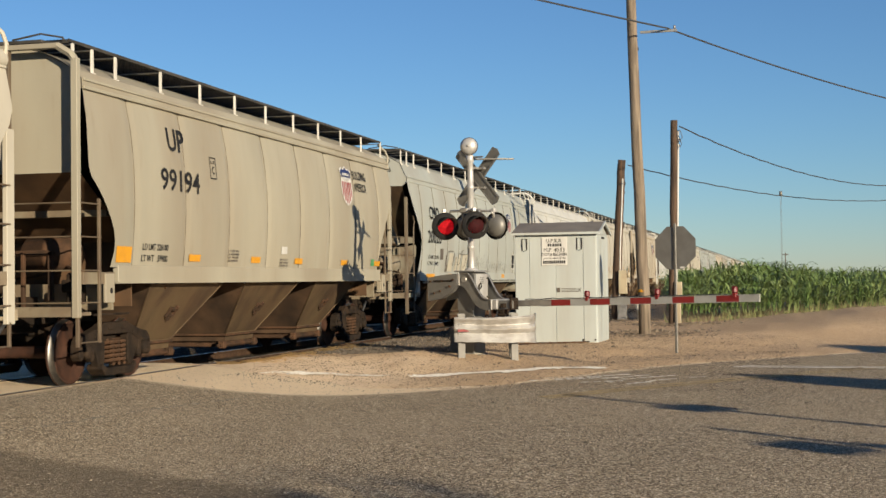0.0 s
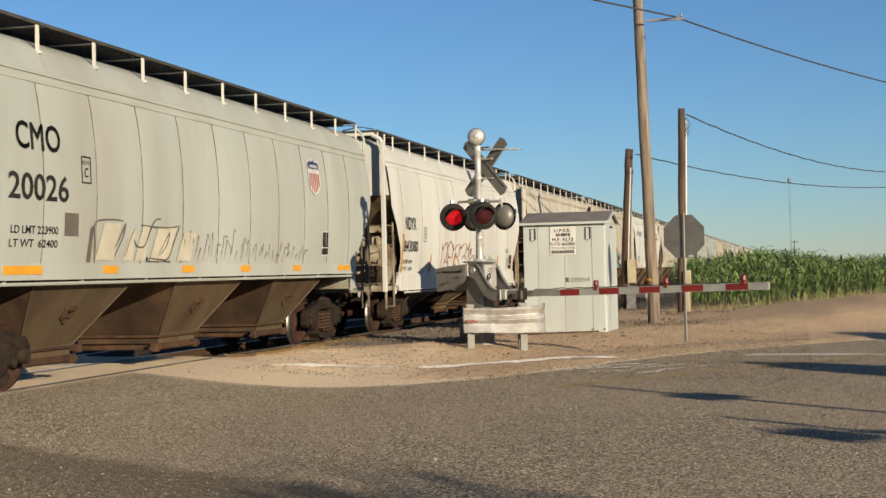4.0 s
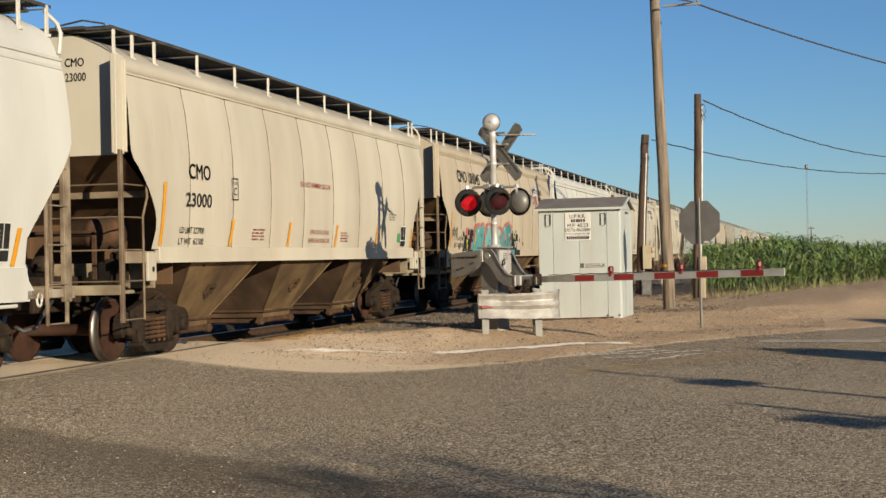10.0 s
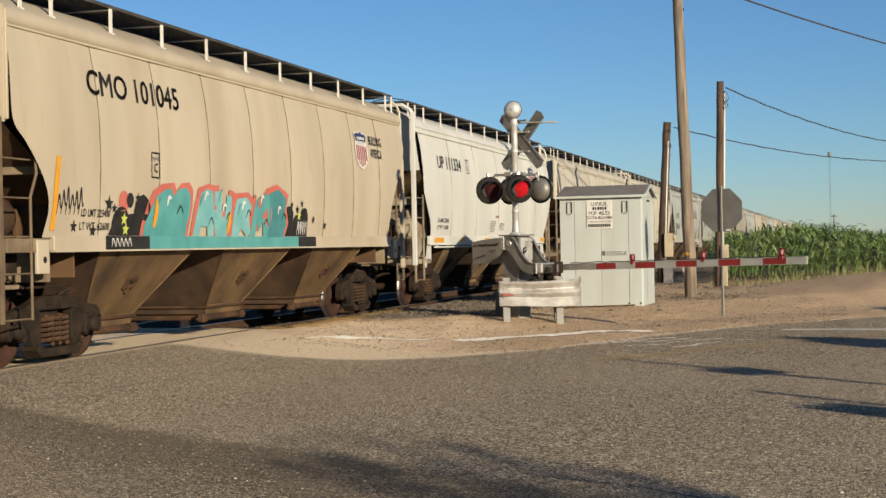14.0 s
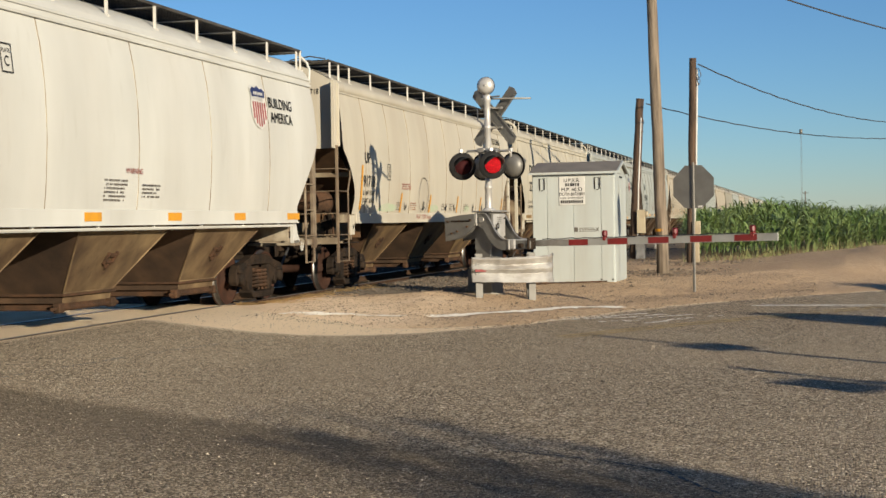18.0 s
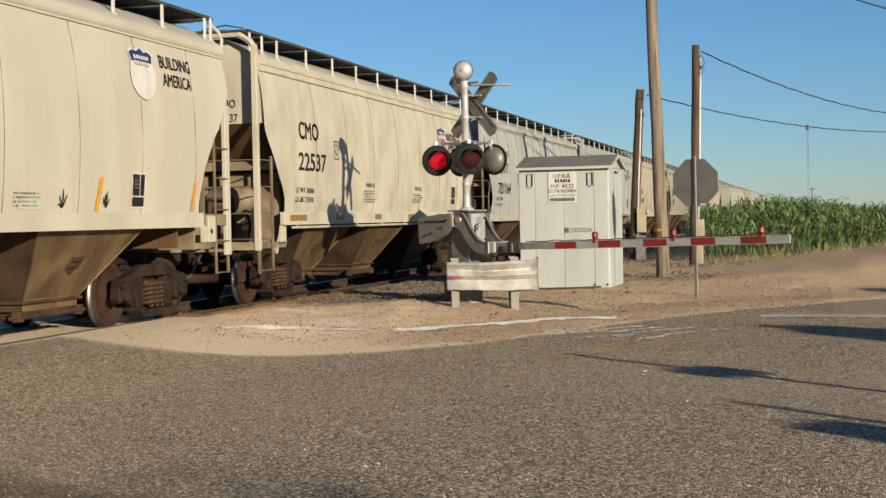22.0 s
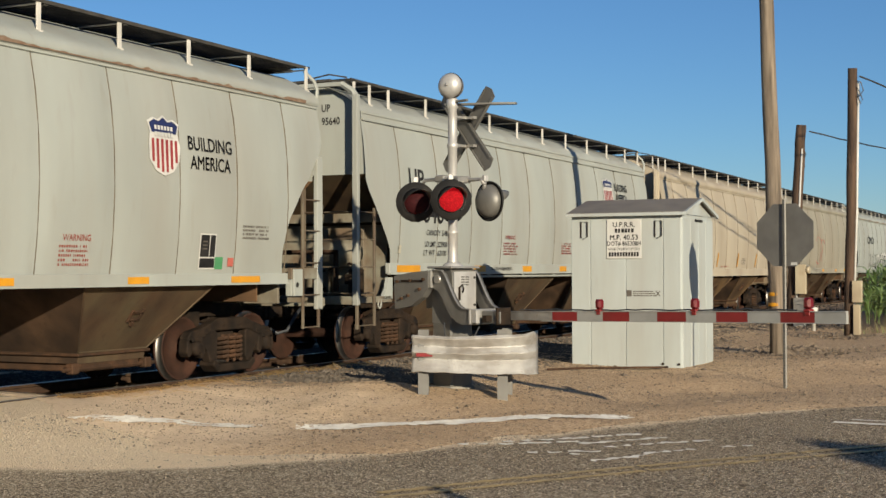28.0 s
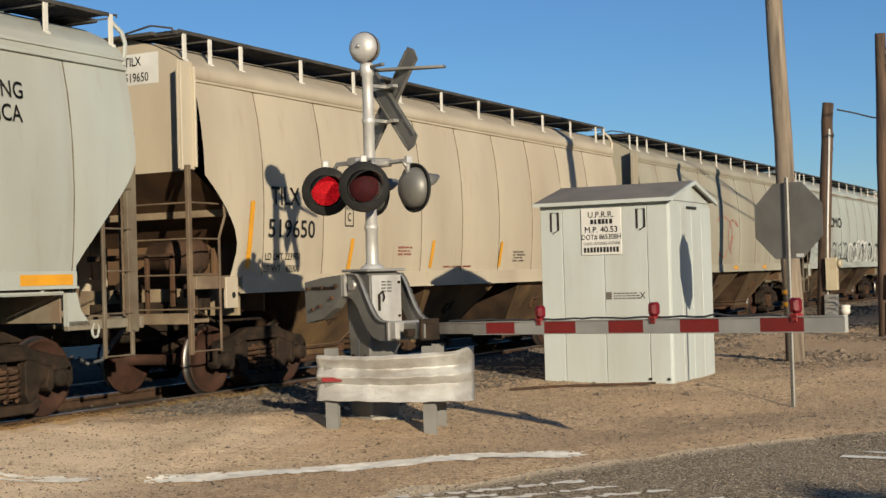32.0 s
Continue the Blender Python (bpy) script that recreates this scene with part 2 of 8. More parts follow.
# brown cross sheets of the bays, with the shade between bays painted in
M_BAYSHADE = material("shaded_brown_sheets", (0.075, 0.046, 0.028, 1), (0.034, 0.023, 0.016, 1), 0.85, 0, 2.0, 60, 0.2, (0.02, 0.015, 0.012, 1), (1.8, 1.8, 0.8), 0.7)
M_SEAM = material("grimy_weld_seam", (0.115, 0.095, 0.068, 1), (0.065, 0.052, 0.038, 1), 0.8, 0, 3.0, 60, 0.1)
M_WHEEL = material("rusty_wheel", (0.050, 0.024, 0.016, 1), (0.030, 0.016, 0.012, 1), 0.75, 0.1, 6, 90, 0.2, (0.032, 0.019, 0.013, 1), (3, 3, 3), 0.6)
M_TREAD = material("polished_tread", (0.22, 0.21, 0.195, 1), None, 0.45, 1.0, 8, 60, 0.02)
M_RAIL = material("rail_web_rust", (0.065, 0.039, 0.024, 1), (0.039, 0.024, 0.017, 1), 0.8, 0.1, 8, 90, 0.3)
M_RAILTOP = material("rail_head_steel", (0.42, 0.40, 0.37, 1), (0.26, 0.235, 0.21, 1), 0.42, 0.9, 3, 60, 0.03)
M_TIE = material("weathered_tie", (0.064, 0.049, 0.036, 1), (0.032, 0.026, 0.019, 1), 0.9, 0, 6, 60, 0.6, stretch=(0.3, 3, 3), per_object=0.25)
M_BALLAST = material("ballast", (0.064, 0.055, 0.045, 1), (0.142, 0.119, 0.093, 1), 0.95, 0, 14, 70, 0.6)
M_DIRT = granular("dry_sandy_dirt", ((0.192, 0.127, 0.074, 1), (0.459, 0.327, 0.200, 1), (0.534, 0.392, 0.252, 1), (0.636, 0.489, 0.333, 1)), 40, 0.95, (0.429, 0.304, 0.189, 1), 0.35, 0.7, 0.45, dust=(0.70, 0.55, 0.385, 1), crumbs=(0.253, 0.178, 0.115, 1))
M_ASPHALT = granular("worn_asphalt", ((0.016, 0.013, 0.010, 1), (0.130, 0.106, 0.078, 1), (0.345, 0.280, 0.198, 1), (0.740, 0.605, 0.435, 1), (1.000, 0.889, 0.698, 1)), 60, 0.85,
                     (0.440, 0.358, 0.255, 1), 0.28, 0.34, 1.0, dust=(0.86, 0.70, 0.495, 1), chips=(0.95, 0.88, 0.72, 1))
M_STRIPE = material("worn_road_paint", (0.93, 0.89, 0.78, 1), (0.84, 0.78, 0.66, 1), 0.8, 0, 7, 60, 0.05, (0.40, 0.32, 0.23, 1), (9, 9, 9), 0.45, world_space=True)
M_YELLOWLINE = material("faded_yellow_line", (0.488, 0.348, 0.148, 1), (0.370, 0.281, 0.148, 1), 0.85, 0, 5, 60, 0.2, world_space=True)
M_SILVER = material("aluminium_paint", (0.46, 0.455, 0.44, 1), (0.37, 0.365, 0.35, 1), 0.48, 0.35, 5, 60, 0.05, (0.161, 0.142, 0.116, 1), (3, 3, 1.2), 0.45)
M_GALV = material("galvanised_steel", (0.360, 0.354, 0.335, 1), (0.284, 0.277, 0.264, 1), 0.42, 0.6, 6, 60, 0.08, (0.206, 0.180, 0.142, 1), (2.5, 2.5, 2.5), 0.55)
M_GUARD = material("dull_galvanised_steel", (0.43, 0.42, 0.395, 1), (0.30, 0.292, 0.27, 1), 0.55, 0.25, 4, 50, 0.25, (0.155, 0.129, 0.100, 1), (2.2, 2.2, 6), 0.7)
M_BRACKET = material("pale_bracket_paint", (0.50, 0.485, 0.44, 1), (0.40, 0.385, 0.34, 1), 0.6, 0, 4, 60, 0.05)
M_SIGNBACK = material("dull_sign_back", (0.167, 0.164, 0.151, 1), (0.129, 0.125, 0.116, 1), 0.5, 0.35, 3, 60, 0.04, (0.090, 0.084, 0.070, 1), (1.5, 1.5, 0.6), 0.5)
M_BLACK = material("black_paint", (0.014, 0.014, 0.014, 1), (0.022, 0.021, 0.02, 1), 0.5, 0, 6, 60, 0.05)
M_LETTER = material("black_lettering", (0.012, 0.012, 0.013, 1), (0.024, 0.023, 0.022, 1), 0.6, 0, 5, 60, 0)
M_REDLETTER = material("red_lettering", (0.231, 0.045, 0.032, 1), None, 0.6, 0, 5, 60, 0)
M_GREYLETTER = material("faded_lettering", (0.103, 0.090, 0.077, 1), None, 0.7, 0, 5, 60, 0)
M_CABINET = material("pale_grey_enamel", (0.365, 0.398, 0.385, 1), (0.335, 0.366, 0.352, 1), 0.45, 0.0, 1.2, 40, 0.03, (0.258, 0.238, 0.199, 1), (2.2, 2.2, 0.25), 0.4)
M_CABROOF = material("dusty_shaded_roof_steel", (0.212, 0.187, 0.148, 1), (0.155, 0.135, 0.110, 1), 0.6, 0.2, 2, 40, 0.05)
M_WHITE = material("white_sign_face", (0.502, 0.496, 0.464, 1), None, 0.5, 0, 3, 60, 0.02)
M_RED = material("red_sheeting", (0.193, 0.013, 0.014, 1), (0.142, 0.011, 0.011, 1), 0.4, 0, 4, 60, 0.02)
M_GREYSTRIPE = material("grey_sheeting", (0.303, 0.303, 0.284, 1), (0.244, 0.244, 0.225, 1), 0.45, 0, 4, 60, 0.02)
M_REDLENS = material("unlit_red_lens", (0.035, 0.005, 0.006, 1), (0.02, 0.004, 0.005, 1), 0.75, 0, 30, 90, 0.2)
M_REDGLOW = glow("lit_red_lens", (1.0, 0.014, 0.024, 1), 1.4)
for _link in list(M_REDGLOW.node_tree.nodes["Principled BSDF"].inputs["Base Color"].links):
    M_REDGLOW.node_tree.links.remove(_link)
M_REDGLOW.node_tree.nodes["Principled BSDF"].inputs["Base Color"].default_value = (0.16, 0.003, 0.005, 1)
_n, _l = M_REDGLOW.node_tree.nodes, M_REDGLOW.node_tree.links
_dots = _n.new("ShaderNodeTexVoronoi")
_dots.inputs["Scale"].default_value, _dots.inputs["Randomness"].default_value = 55, 0.35
_l.new(_n.new("ShaderNodeTexCoord").outputs["Object"], _dots.inputs["Vector"])
_level = _n.new("ShaderNodeMapRange")
_level.inputs[1].default_value, _level.inputs[2].default_value, _level.inputs[3].default_value, _level.inputs[4].default_value = 0.15, 0.55, 1.10, 0.12
_l.new(_dots.outputs["Distance"], _level.inputs[0])
_l.new(_level.outputs[0], _n["Principled BSDF"].inputs["Emission Strength"])
# near-black ballast, its tone lowered to stand for the train's shade
M_TRACKSHADE = granular("shaded_ballast_ground", ((0.010, 0.010, 0.009, 1), (0.030, 0.026, 0.022, 1), (0.061, 0.050, 0.039, 1), (0.139, 0.113, 0.087, 1)), 26, 0.95, (0.030, 0.025, 0.020, 1), 0.5, 0.5, 1.0)
M_ARMLENS = material("red_arm_lamp_lens", (0.129, 0.005, 0.008, 1), (0.084, 0.003, 0.006, 1), 0.35, 0, 30, 60, 0.05)
M_POLE = material("weathered_pole_wood", (0.21, 0.165, 0.12, 1), (0.055, 0.042, 0.03, 1), 0.85, 0, 4, 90, 0.8, (0.30, 0.245, 0.18, 1), (7, 7, 0.5), 0.75, stretch=(4, 4, 0.22))
M_POLEDARK = material("creosoted_pole_wood", (0.075, 0.042, 0.024, 1), (0.024, 0.015, 0.010, 1), 0.85, 0, 4, 90, 0.8, (0.115, 0.072, 0.044, 1), (7, 7, 0.5), 0.6, stretch=(4, 4, 0.22))
M_WIRE = material("dark_cable", (0.035, 0.037, 0.04, 1), None, 0.6, 0, 5, 60, 0)
M_CREAMBOX = material("cream_enamel", (0.386, 0.335, 0.231, 1), None, 0.5, 0, 3, 60, 0.03, (0.193, 0.129, 0.077, 1), (2, 2, 0.6), 0.5)
M_YELLOW = material("yellow_reflector", (0.533, 0.244, 0.011, 1), (0.444, 0.207, 0.015, 1), 0.4, 0, 6, 60, 0)
M_OCHRE = material("dirty_ochre_reflector", (0.235, 0.135, 0.035, 1), (0.13, 0.08, 0.03, 1), 0.5, 0, 9, 60, 0)
M_BLUE = material("navy_shield", (0.016, 0.023, 0.084, 1), None, 0.5, 0, 6, 60, 0)
M_SHIELDRED = material("red_shield_bars", (0.271, 0.038, 0.038, 1), None, 0.5, 0, 6, 60, 0)
M_GREEN = material("green_tag", (0.064, 0.244, 0.103, 1), None, 0.5, 0, 6, 60, 0)
M_MINT = material("faint_green_smear", (0.30, 0.37, 0.25, 1), (0.36, 0.36, 0.28, 1), 0.7, 0, 6, 60, 0)
M_TEAL = material("teal_spray_paint", (0.045, 0.200, 0.200, 1), (0.070, 0.245, 0.245, 1), 0.6, 0, 3, 60, 0)
M_PALETEAL = material("pale_teal_spray_paint", (0.15, 0.33, 0.33, 1), (0.09, 0.26, 0.27, 1), 0.6, 0, 3, 60, 0)
M_DEEPTEAL = material("deep_teal_spray_paint", (0.030, 0.135, 0.150, 1), (0.045, 0.18, 0.19, 1), 0.6, 0, 3, 60, 0)
M_LIME = material("lime_spray_paint", (0.42, 0.47, 0.08, 1), None, 0.6, 0, 3, 60, 0)
M_CORAL = material("coral_spray_paint", (0.399, 0.103, 0.077, 1), None, 0.6, 0, 3, 60, 0)
M_BROWNSPRAY = material("rust_brown_spray_paint", (0.258, 0.103, 0.051, 1), None, 0.6, 0, 3, 60, 0)
M_EAVERUST = material("eave_rust", (0.125, 0.072, 0.042, 1), (0.20, 0.145, 0.10, 1), 0.85, 0, 9, 60, 0.1)
M_PALESPRAY = material("pale_spray_paint", (0.386, 0.360, 0.284, 1), None, 0.6, 0, 3, 60, 0)
M_CORN = material("corn_leaf", (0.072, 0.130, 0.030, 1), (0.150, 0.195, 0.066, 1), 0.5, 0, 0.9, 30, 0.05, (0.036, 0.070, 0.020, 1), (0.7, 0.7, 0.9), 0.6, world_space=True)
M_STRAW = material("dry_straw", (0.66, 0.47, 0.22, 1), (0.47, 0.32, 0.15, 1), 0.8, 0, 3, 40, 0.05, world_space=True)
M_DRYGRASS = material("dry_grass", (0.190, 0.185, 0.070, 1), (0.110, 0.145, 0.045, 1), 0.8, 0, 2, 40, 0.05, world_space=True)
M_LEAF = material("tree_leaf", (0.038, 0.064, 0.019, 1), (0.064, 0.090, 0.026, 1), 0.6, 0, 2, 40, 0.05)
M_CONCRETE = material("stained_concrete", (0.271, 0.251, 0.212, 1), (0.212, 0.193, 0.161, 1), 0.9, 0, 5, 70, 0.3)
M_PALECHIP = material("pale_stone_chips", (0.60, 0.52, 0.40, 1), (0.36, 0.30, 0.22, 1), 0.9, 0, 9, 70, 0.1)
M_STONE = material("loose_stones", (0.191, 0.144, 0.100, 1), (0.104, 0.083, 0.061, 1), 0.9, 0, 9, 70, 0.3, per_object=0.2)

# rust, tar, lettering and shade-darkened sheets are dull: little sky shows in them
for _m in [M_REDGLOW, M_REDLENS, M_TRUCK, M_RUST, M_WHEEL, M_BAYSHADE, M_ENDBROWN, M_TIE, M_BLACK, M_ROOFWALK, M_LETTER, M_SEAM, M_BALLAST, M_RAIL, M_GREYLETTER] + list(HOPPER.values()):
    _m.node_tree.nodes["Principled BSDF"].inputs["Specular IOR Level"].default_value = 0.12


# ---- mesh helpers ----
def part(name, bm, mat, parent=None, label="", at=None, kind=""):
    """Links a bmesh, or a mesh made before, as one object under a thing or a part."""
    if isinstance(bm, bmesh.types.BMesh):
        me = bpy.data.meshes.new(name)
        bm.to_mesh(me)
        bm.free()
        for mt in mat if isinstance(mat, (list, tuple)) else [mat]:
            me.materials.append(mt)
    else:
        me = bm
    ob = new(name, me)
    if parent:
        ob.parent = parent
    if at is not None:
        ob.matrix_basis = at
    if label:
        ob["label"] = label
    if kind:
        ob["kind"] = kind
    return ob


def thing(name, at, label, category, group="", kind=""):
    ob = new(name)
    ob.matrix_basis = at
    ob.empty_display_size = 0.2
    return tagged(ob, label, category, group, kind)


def quads(bm, pts, faces, index=0):
    vs = [bm.verts.new(p) for p in pts]
    for fc in faces:
        bm.faces.new([vs[i] for i in fc]).material_index = index
    return vs


BOX = [(0, 3, 2, 1), (4, 5, 6, 7), (0, 1, 5, 4), (1, 2, 6, 5), (2, 3, 7, 6), (3, 0, 4, 7)]


def box(bm, x0, x1, y0, y1, z0, z1, index=0):
    return quads(bm, [(x0, y0, z0), (x1, y0, z0), (x1, y1, z0), (x0, y1, z0), (x0, y0, z1), (x1, y0, z1), (x1, y1, z1), (x0, y1, z1)], BOX, index)


def bev_box(bm, x0, x1, y0, y1, z0, z1, r=0.01, index=0):
    """A box with chamfered edges."""
    sub = bmesh.new()
    box(sub, x0, x1, y0, y1, z0, z1)
    bmesh.ops.bevel(sub, geom=sub.edges[:], offset=r, segments=1, affect="EDGES")
    merge(bm, sub, index=index)


def merge(bm, sub, m=None, index=None):
    table = {}
    for v in sub.verts:
        table[v] = bm.verts.new(m @ v.co if m else v.co)
    for fc in sub.faces:
        nf = bm.faces.new([table[v] for v in fc.verts])
        nf.material_index = fc.material_index if index is None else index
        nf.smooth = fc.smooth
    sub.free()


def tube(bm, pts, r, sides=8, index=0, caps=True, radii=None):
    """A round bar along a line of points."""
    pts = [Vector(p) for p in pts]
    rings = []
    for i, p in enumerate(pts):
        d = (pts[min(i + 1, len(pts) - 1)] - pts[max(i - 1, 0)]).normalized()
        a = d.cross(Vector((0, 0, 1)) if abs(d.z) < 0.9 else Vector((1, 0, 0))).normalized()
        b = d.cross(a)
        rr = radii[i] if radii else r
        rings.append([bm.verts.new(p + rr * (math.cos(t) * a + math.sin(t) * b)) for t in (2 * math.pi * k / sides for k in range(sides))])
    for ra, rb in zip(rings, rings[1:]):
        for k in range(sides):
            fc = bm.faces.new((ra[k], rb[k], rb[(k + 1) % sides], ra[(k + 1) % sides]))
            fc.smooth, fc.material_index = sides > 6, index
    if caps:
        bm.faces.new(rings[0]).material_index = index
        bm.faces.new(rings[-1][::-1]).material_index = index


def lathe(bm, profile, m=None, sides=24, index=0):
    """A body turned round its own z axis: profile of (radius, z)."""
    m = m or Matrix()
    rings = []
    for r, z in profile:
        rings.append([bm.verts.new(m @ Vector((r * math.cos(2 * math.pi * k / sides), r * math.sin(2 * math.pi * k / sides), z))) for k in range(sides)] if r > 1e-4
                     else [bm.verts.new(m @ Vector((0, 0, z)))])
    for ra, rb in zip(rings, rings[1:]):
        for k in range(sides):
            a, b = ra[k % len(ra)], ra[(k + 1) % len(ra)]
            c, d = rb[(k + 1) % len(rb)], rb[k % len(rb)]
            vs = [v for i, v in enumerate((a, b, c, d)) if v not in (a, b, c, d)[:i]]
            if len(vs) > 2:
                fc = bm.faces.new(vs)
                fc.smooth, fc.material_index = True, index


def plate(bm, outline, x0, x1, index=0, axis="x"):
    """An outline in the (y, z) plane, given thickness along x (or in (x, z) along y, or in (x, y) along z)."""
    def at(p, d):
        return {"x": (d, p[0], p[1]), "y": (p[0], d, p[1]), "z": (p[0], p[1], d)}[axis]
    n = len(outline)
    a, b = [bm.verts.new(at(p, x0)) for p in outline], [bm.verts.new(at(p, x1)) for p in outline]
    for vs in (a[::-1], b):
        bm.faces.new(vs).material_index = index
    for k in range(n):
        bm.faces.new((a[k], a[(k + 1) % n], b[(k + 1) % n], b[k])).material_index = index
    bmesh.ops.recalc_face_normals(bm, faces=bm.faces[:]) if n < 40 else None


TEXT = {}


def lettering(text, size, bold=0.0, wide=1.0):
    """The points and faces of a line of writing, from its lower left corner, in its own plane."""
    key = (text, size, bold, wide)
    if key not in TEXT:
        cu = bpy.data.curves.new("writing", "FONT")
        # sharp inner corners do not take an outset: such words are thickened by shifted copies
        sharp = bold >= 0.01 and any(q in text for q in "MNWKX")
        cu.body, cu.size, cu.offset, cu.resolution_u = text, size, 0.0 if sharp else bold * size, 3
        ob = new("writing", cu)
        bpy.context.view_layer.update()
        me = bpy.data.meshes.new_from_object(ob.evaluated_get(bpy.context.evaluated_depsgraph_get()))
        pts = [(v.co.x * wide, v.co.y) for v in me.vertices]
        faces = [tuple(q.vertices) for q in me.polygons]
        if sharp:
            b, n = bold * size, len(pts)
            moves = ((0, 0), (b, 0), (-b, 0), (0, b), (0, -b), (0.7 * b, 0.7 * b), (-0.7 * b, 0.7 * b), (0.7 * b, -0.7 * b), (-0.7 * b, -0.7 * b))
            pts = [(p[0] + u, p[1] + v) for u, v in moves for p in pts]
            faces = [tuple(i + n * k for i in q) for k in range(len(moves)) for q in faces]
        low = min((p[0] for p in pts), default=0)
        TEXT[key] = [(p[0] - low, p[1]) for p in pts], faces
        bpy.data.objects.remove(ob), bpy.data.meshes.remove(me), bpy.data.curves.remove(cu)
    return TEXT[key]


def letters_of(pts, faces):
    """Splits a line of writing into its letters: runs of faces that overlap along the line."""
    spans = sorted((min(pts[i][0] for i in q), max(pts[i][0] for i in q), q) for q in faces)
    out, end = [], -9.0
    for a, b, q in spans:
        if a > end + 1e-5:
            out.append([])
        out[-1].append(q)
        end = max(end, b)
    for group in out:
        used = sorted({i for q in group for i in q})
        at = {i: k for k, i in enumerate(used)}
        yield [pts[i] for i in used], [tuple(at[i] for i in q) for q in group]


# ---- ground, road and railway ----
EDGE = [(-60, 14), (-20, 18.5), (-2.5, 22.6), (0.3, 22.4), (1.5, 22.0), (2.6, 21.2), (4.3, 20.3), (6.2, 21.3), (7.6, 24.5), (9.4, 27.5), (12.3, 30.9), (17, 36.5), (40, 64), (200, 250)]
SAND = [(-60, 34), (-1.2, 20.6), (0.2, 19.6), (1.0, 19.1), (1.8, 18.65), (3.0, 18.4), (4.1, 18.75), (5.1, 19.5), (5.9, 20.5), (6.9, 22.2), (7.7, 24.4), (9.4, 27.5), (12.3, 30.9), (17, 36.5), (40, 64), (200, 250)]


def off_road(x, y, line=EDGE):
    """How far a place lies beyond the road's edge, on the dirt side; negative on the road."""
    best, side = 1e9, -1
    for (ax, ay), (bx, by) in zip(line, line[1:]):
        dx, dy = bx - ax, by - ay
        u = min(1, max(0, ((x - ax) * dx + (y - ay) * dy) / (dx * dx + dy * dy)))
        d = math.hypot(x - ax - u * dx, y - ay - u * dy)
        if d < best:
            best, side = d, 1 if dx * (y - ay) - dy * (x - ax) > 0 else -1
    return best * side


def smooth(a, b, v):
    u = min(1, max(0, (v - a) / (b - a)))
    return u * u * (3 - 2 * u)


def road_height(x, y):
    return -0.235 + 0.222 * smooth(5.0, 0.9, abs(x)) if x > 0 else -0.013 - 0.2 * smooth(-1.5, -8, x)


def ground_height(x, y):
    d = off_road(x, y) if -80 < x < 220 and -10 < y < 260 else (50 if y > x else -50)
    rough = 0.028 * noise.noise((x * 0.9, y * 0.9, 0)) + 0.014 * noise.noise((x * 3.1, y * 3.1, 4)) + 0.009 * noise.noise((x * 8, y * 8, 5))
    d += 0.35 * noise.noise((x * 0.7, y * 0.7, 9)) + 0.12 * noise.noise((x * 2.6, y * 2.6, 2))
    z = road_height(x, y) - 0.06 + 0.10 * smooth(-0.9, 0.5, d) + 0.20 * smooth(1.3, 4.6, d)
    z = min(z, 0.02) + rough * smooth(-0.6, 0.8, d)
    if d > 0:
        track = smooth(2.6, 1.7, -x) if x < 0 else smooth(1.55, 1.0, x)
        z = z * (1 - track) + track * (z + (-0.17 - z) * smooth(0.1, 0.6, d))
        z += smooth(2.0, 6.5, d) * smooth(7.6, 14.0, x) * (0.30 + 0.10 * noise.noise((x * 0.8, y * 0.8, 7)) + 0.05 * noise.noise((x * 2.2, y * 2.2, 8)))
    return z + 0.13 * math.exp(-((x - 5.2) ** 2 + (y - 25.2) ** 2) / 1.6)


def spread(a, b, step, far):
    near = list(np.arange(a, b + 1e-6, step))
    out, d = [], step
    while (out[-1] if out else b) < far:
        d *= 1.35
        out.append((out[-1] if out else b) + d)
    low, d = [], step
    while (low[-1] if low else a) > -far:
        d *= 1.35
        low.append((low[-1] if low else a) - d)
    return low[::-1] + near + out


def sheet(name, xs, ys, height, mat, label, category):
    pts = [(x, y, height(x, y)) for y in ys for x in xs]
    w = len(xs)
    faces = [(j * w + i, j * w + i + 1, (j + 1) * w + i + 1, (j + 1) * w + i) for j in range(len(ys) - 1) for i in range(w - 1)]
    me = bpy.data.meshes.new(name)
    me.from_pydata(pts, [], faces)
    me.materials.append(mat)
    me.polygons.foreach_set("use_smooth", [True] * len(faces))
    return tagged(new(name, me), label, category, kind="structure")


ground_x, ground_y = spread(-1, 12, 0.11, 3000), spread(18, 34, 0.11, 3000)
ground = sheet("ground", ground_x, ground_y, ground_height, M_DIRT, "dry tan sandy dirt beside the road and the track", "ground")


def sandy(x, y):
    """Finer, paler sand over the dirt next to the crossing, thinning out towards the signal."""
    d = 0.7 * noise.noise((x * 0.6, y * 0.6, 11)) + 0.25 * noise.noise((x * 2.1, y * 2.1, 12))
    return 0.9 * smooth(6.4, 3.2, x + d) * smooth(25.6, 22.8, y + d) if -3 < x < 12 and 15 < y < 30 else 0.0


ground.data.attributes.new("dust", "FLOAT", "POINT").data.foreach_set("value", [sandy(x, y) for y in ground_y for x in ground_x])


def road_level(x, y):
    """The road's surface, which dips under the dirt beyond its edge."""
    return road_height(x, y) - 0.6 * smooth(0.45, 1.0, off_road(x, y))


def dusty(x, y):
    """Sand drifts over the road's edge in a low fan beside the crossing."""
    d = off_road(x, y, SAND) + 0.10 * noise.noise((x * 1.7, y * 1.7, 6))
    return max(smooth(-0.35, 0.10, d) * smooth(-0.4, 0.6, x), 0.8 * smooth(1.05 + 0.1 * noise.noise((y, 0, 3)), 0.75, x))


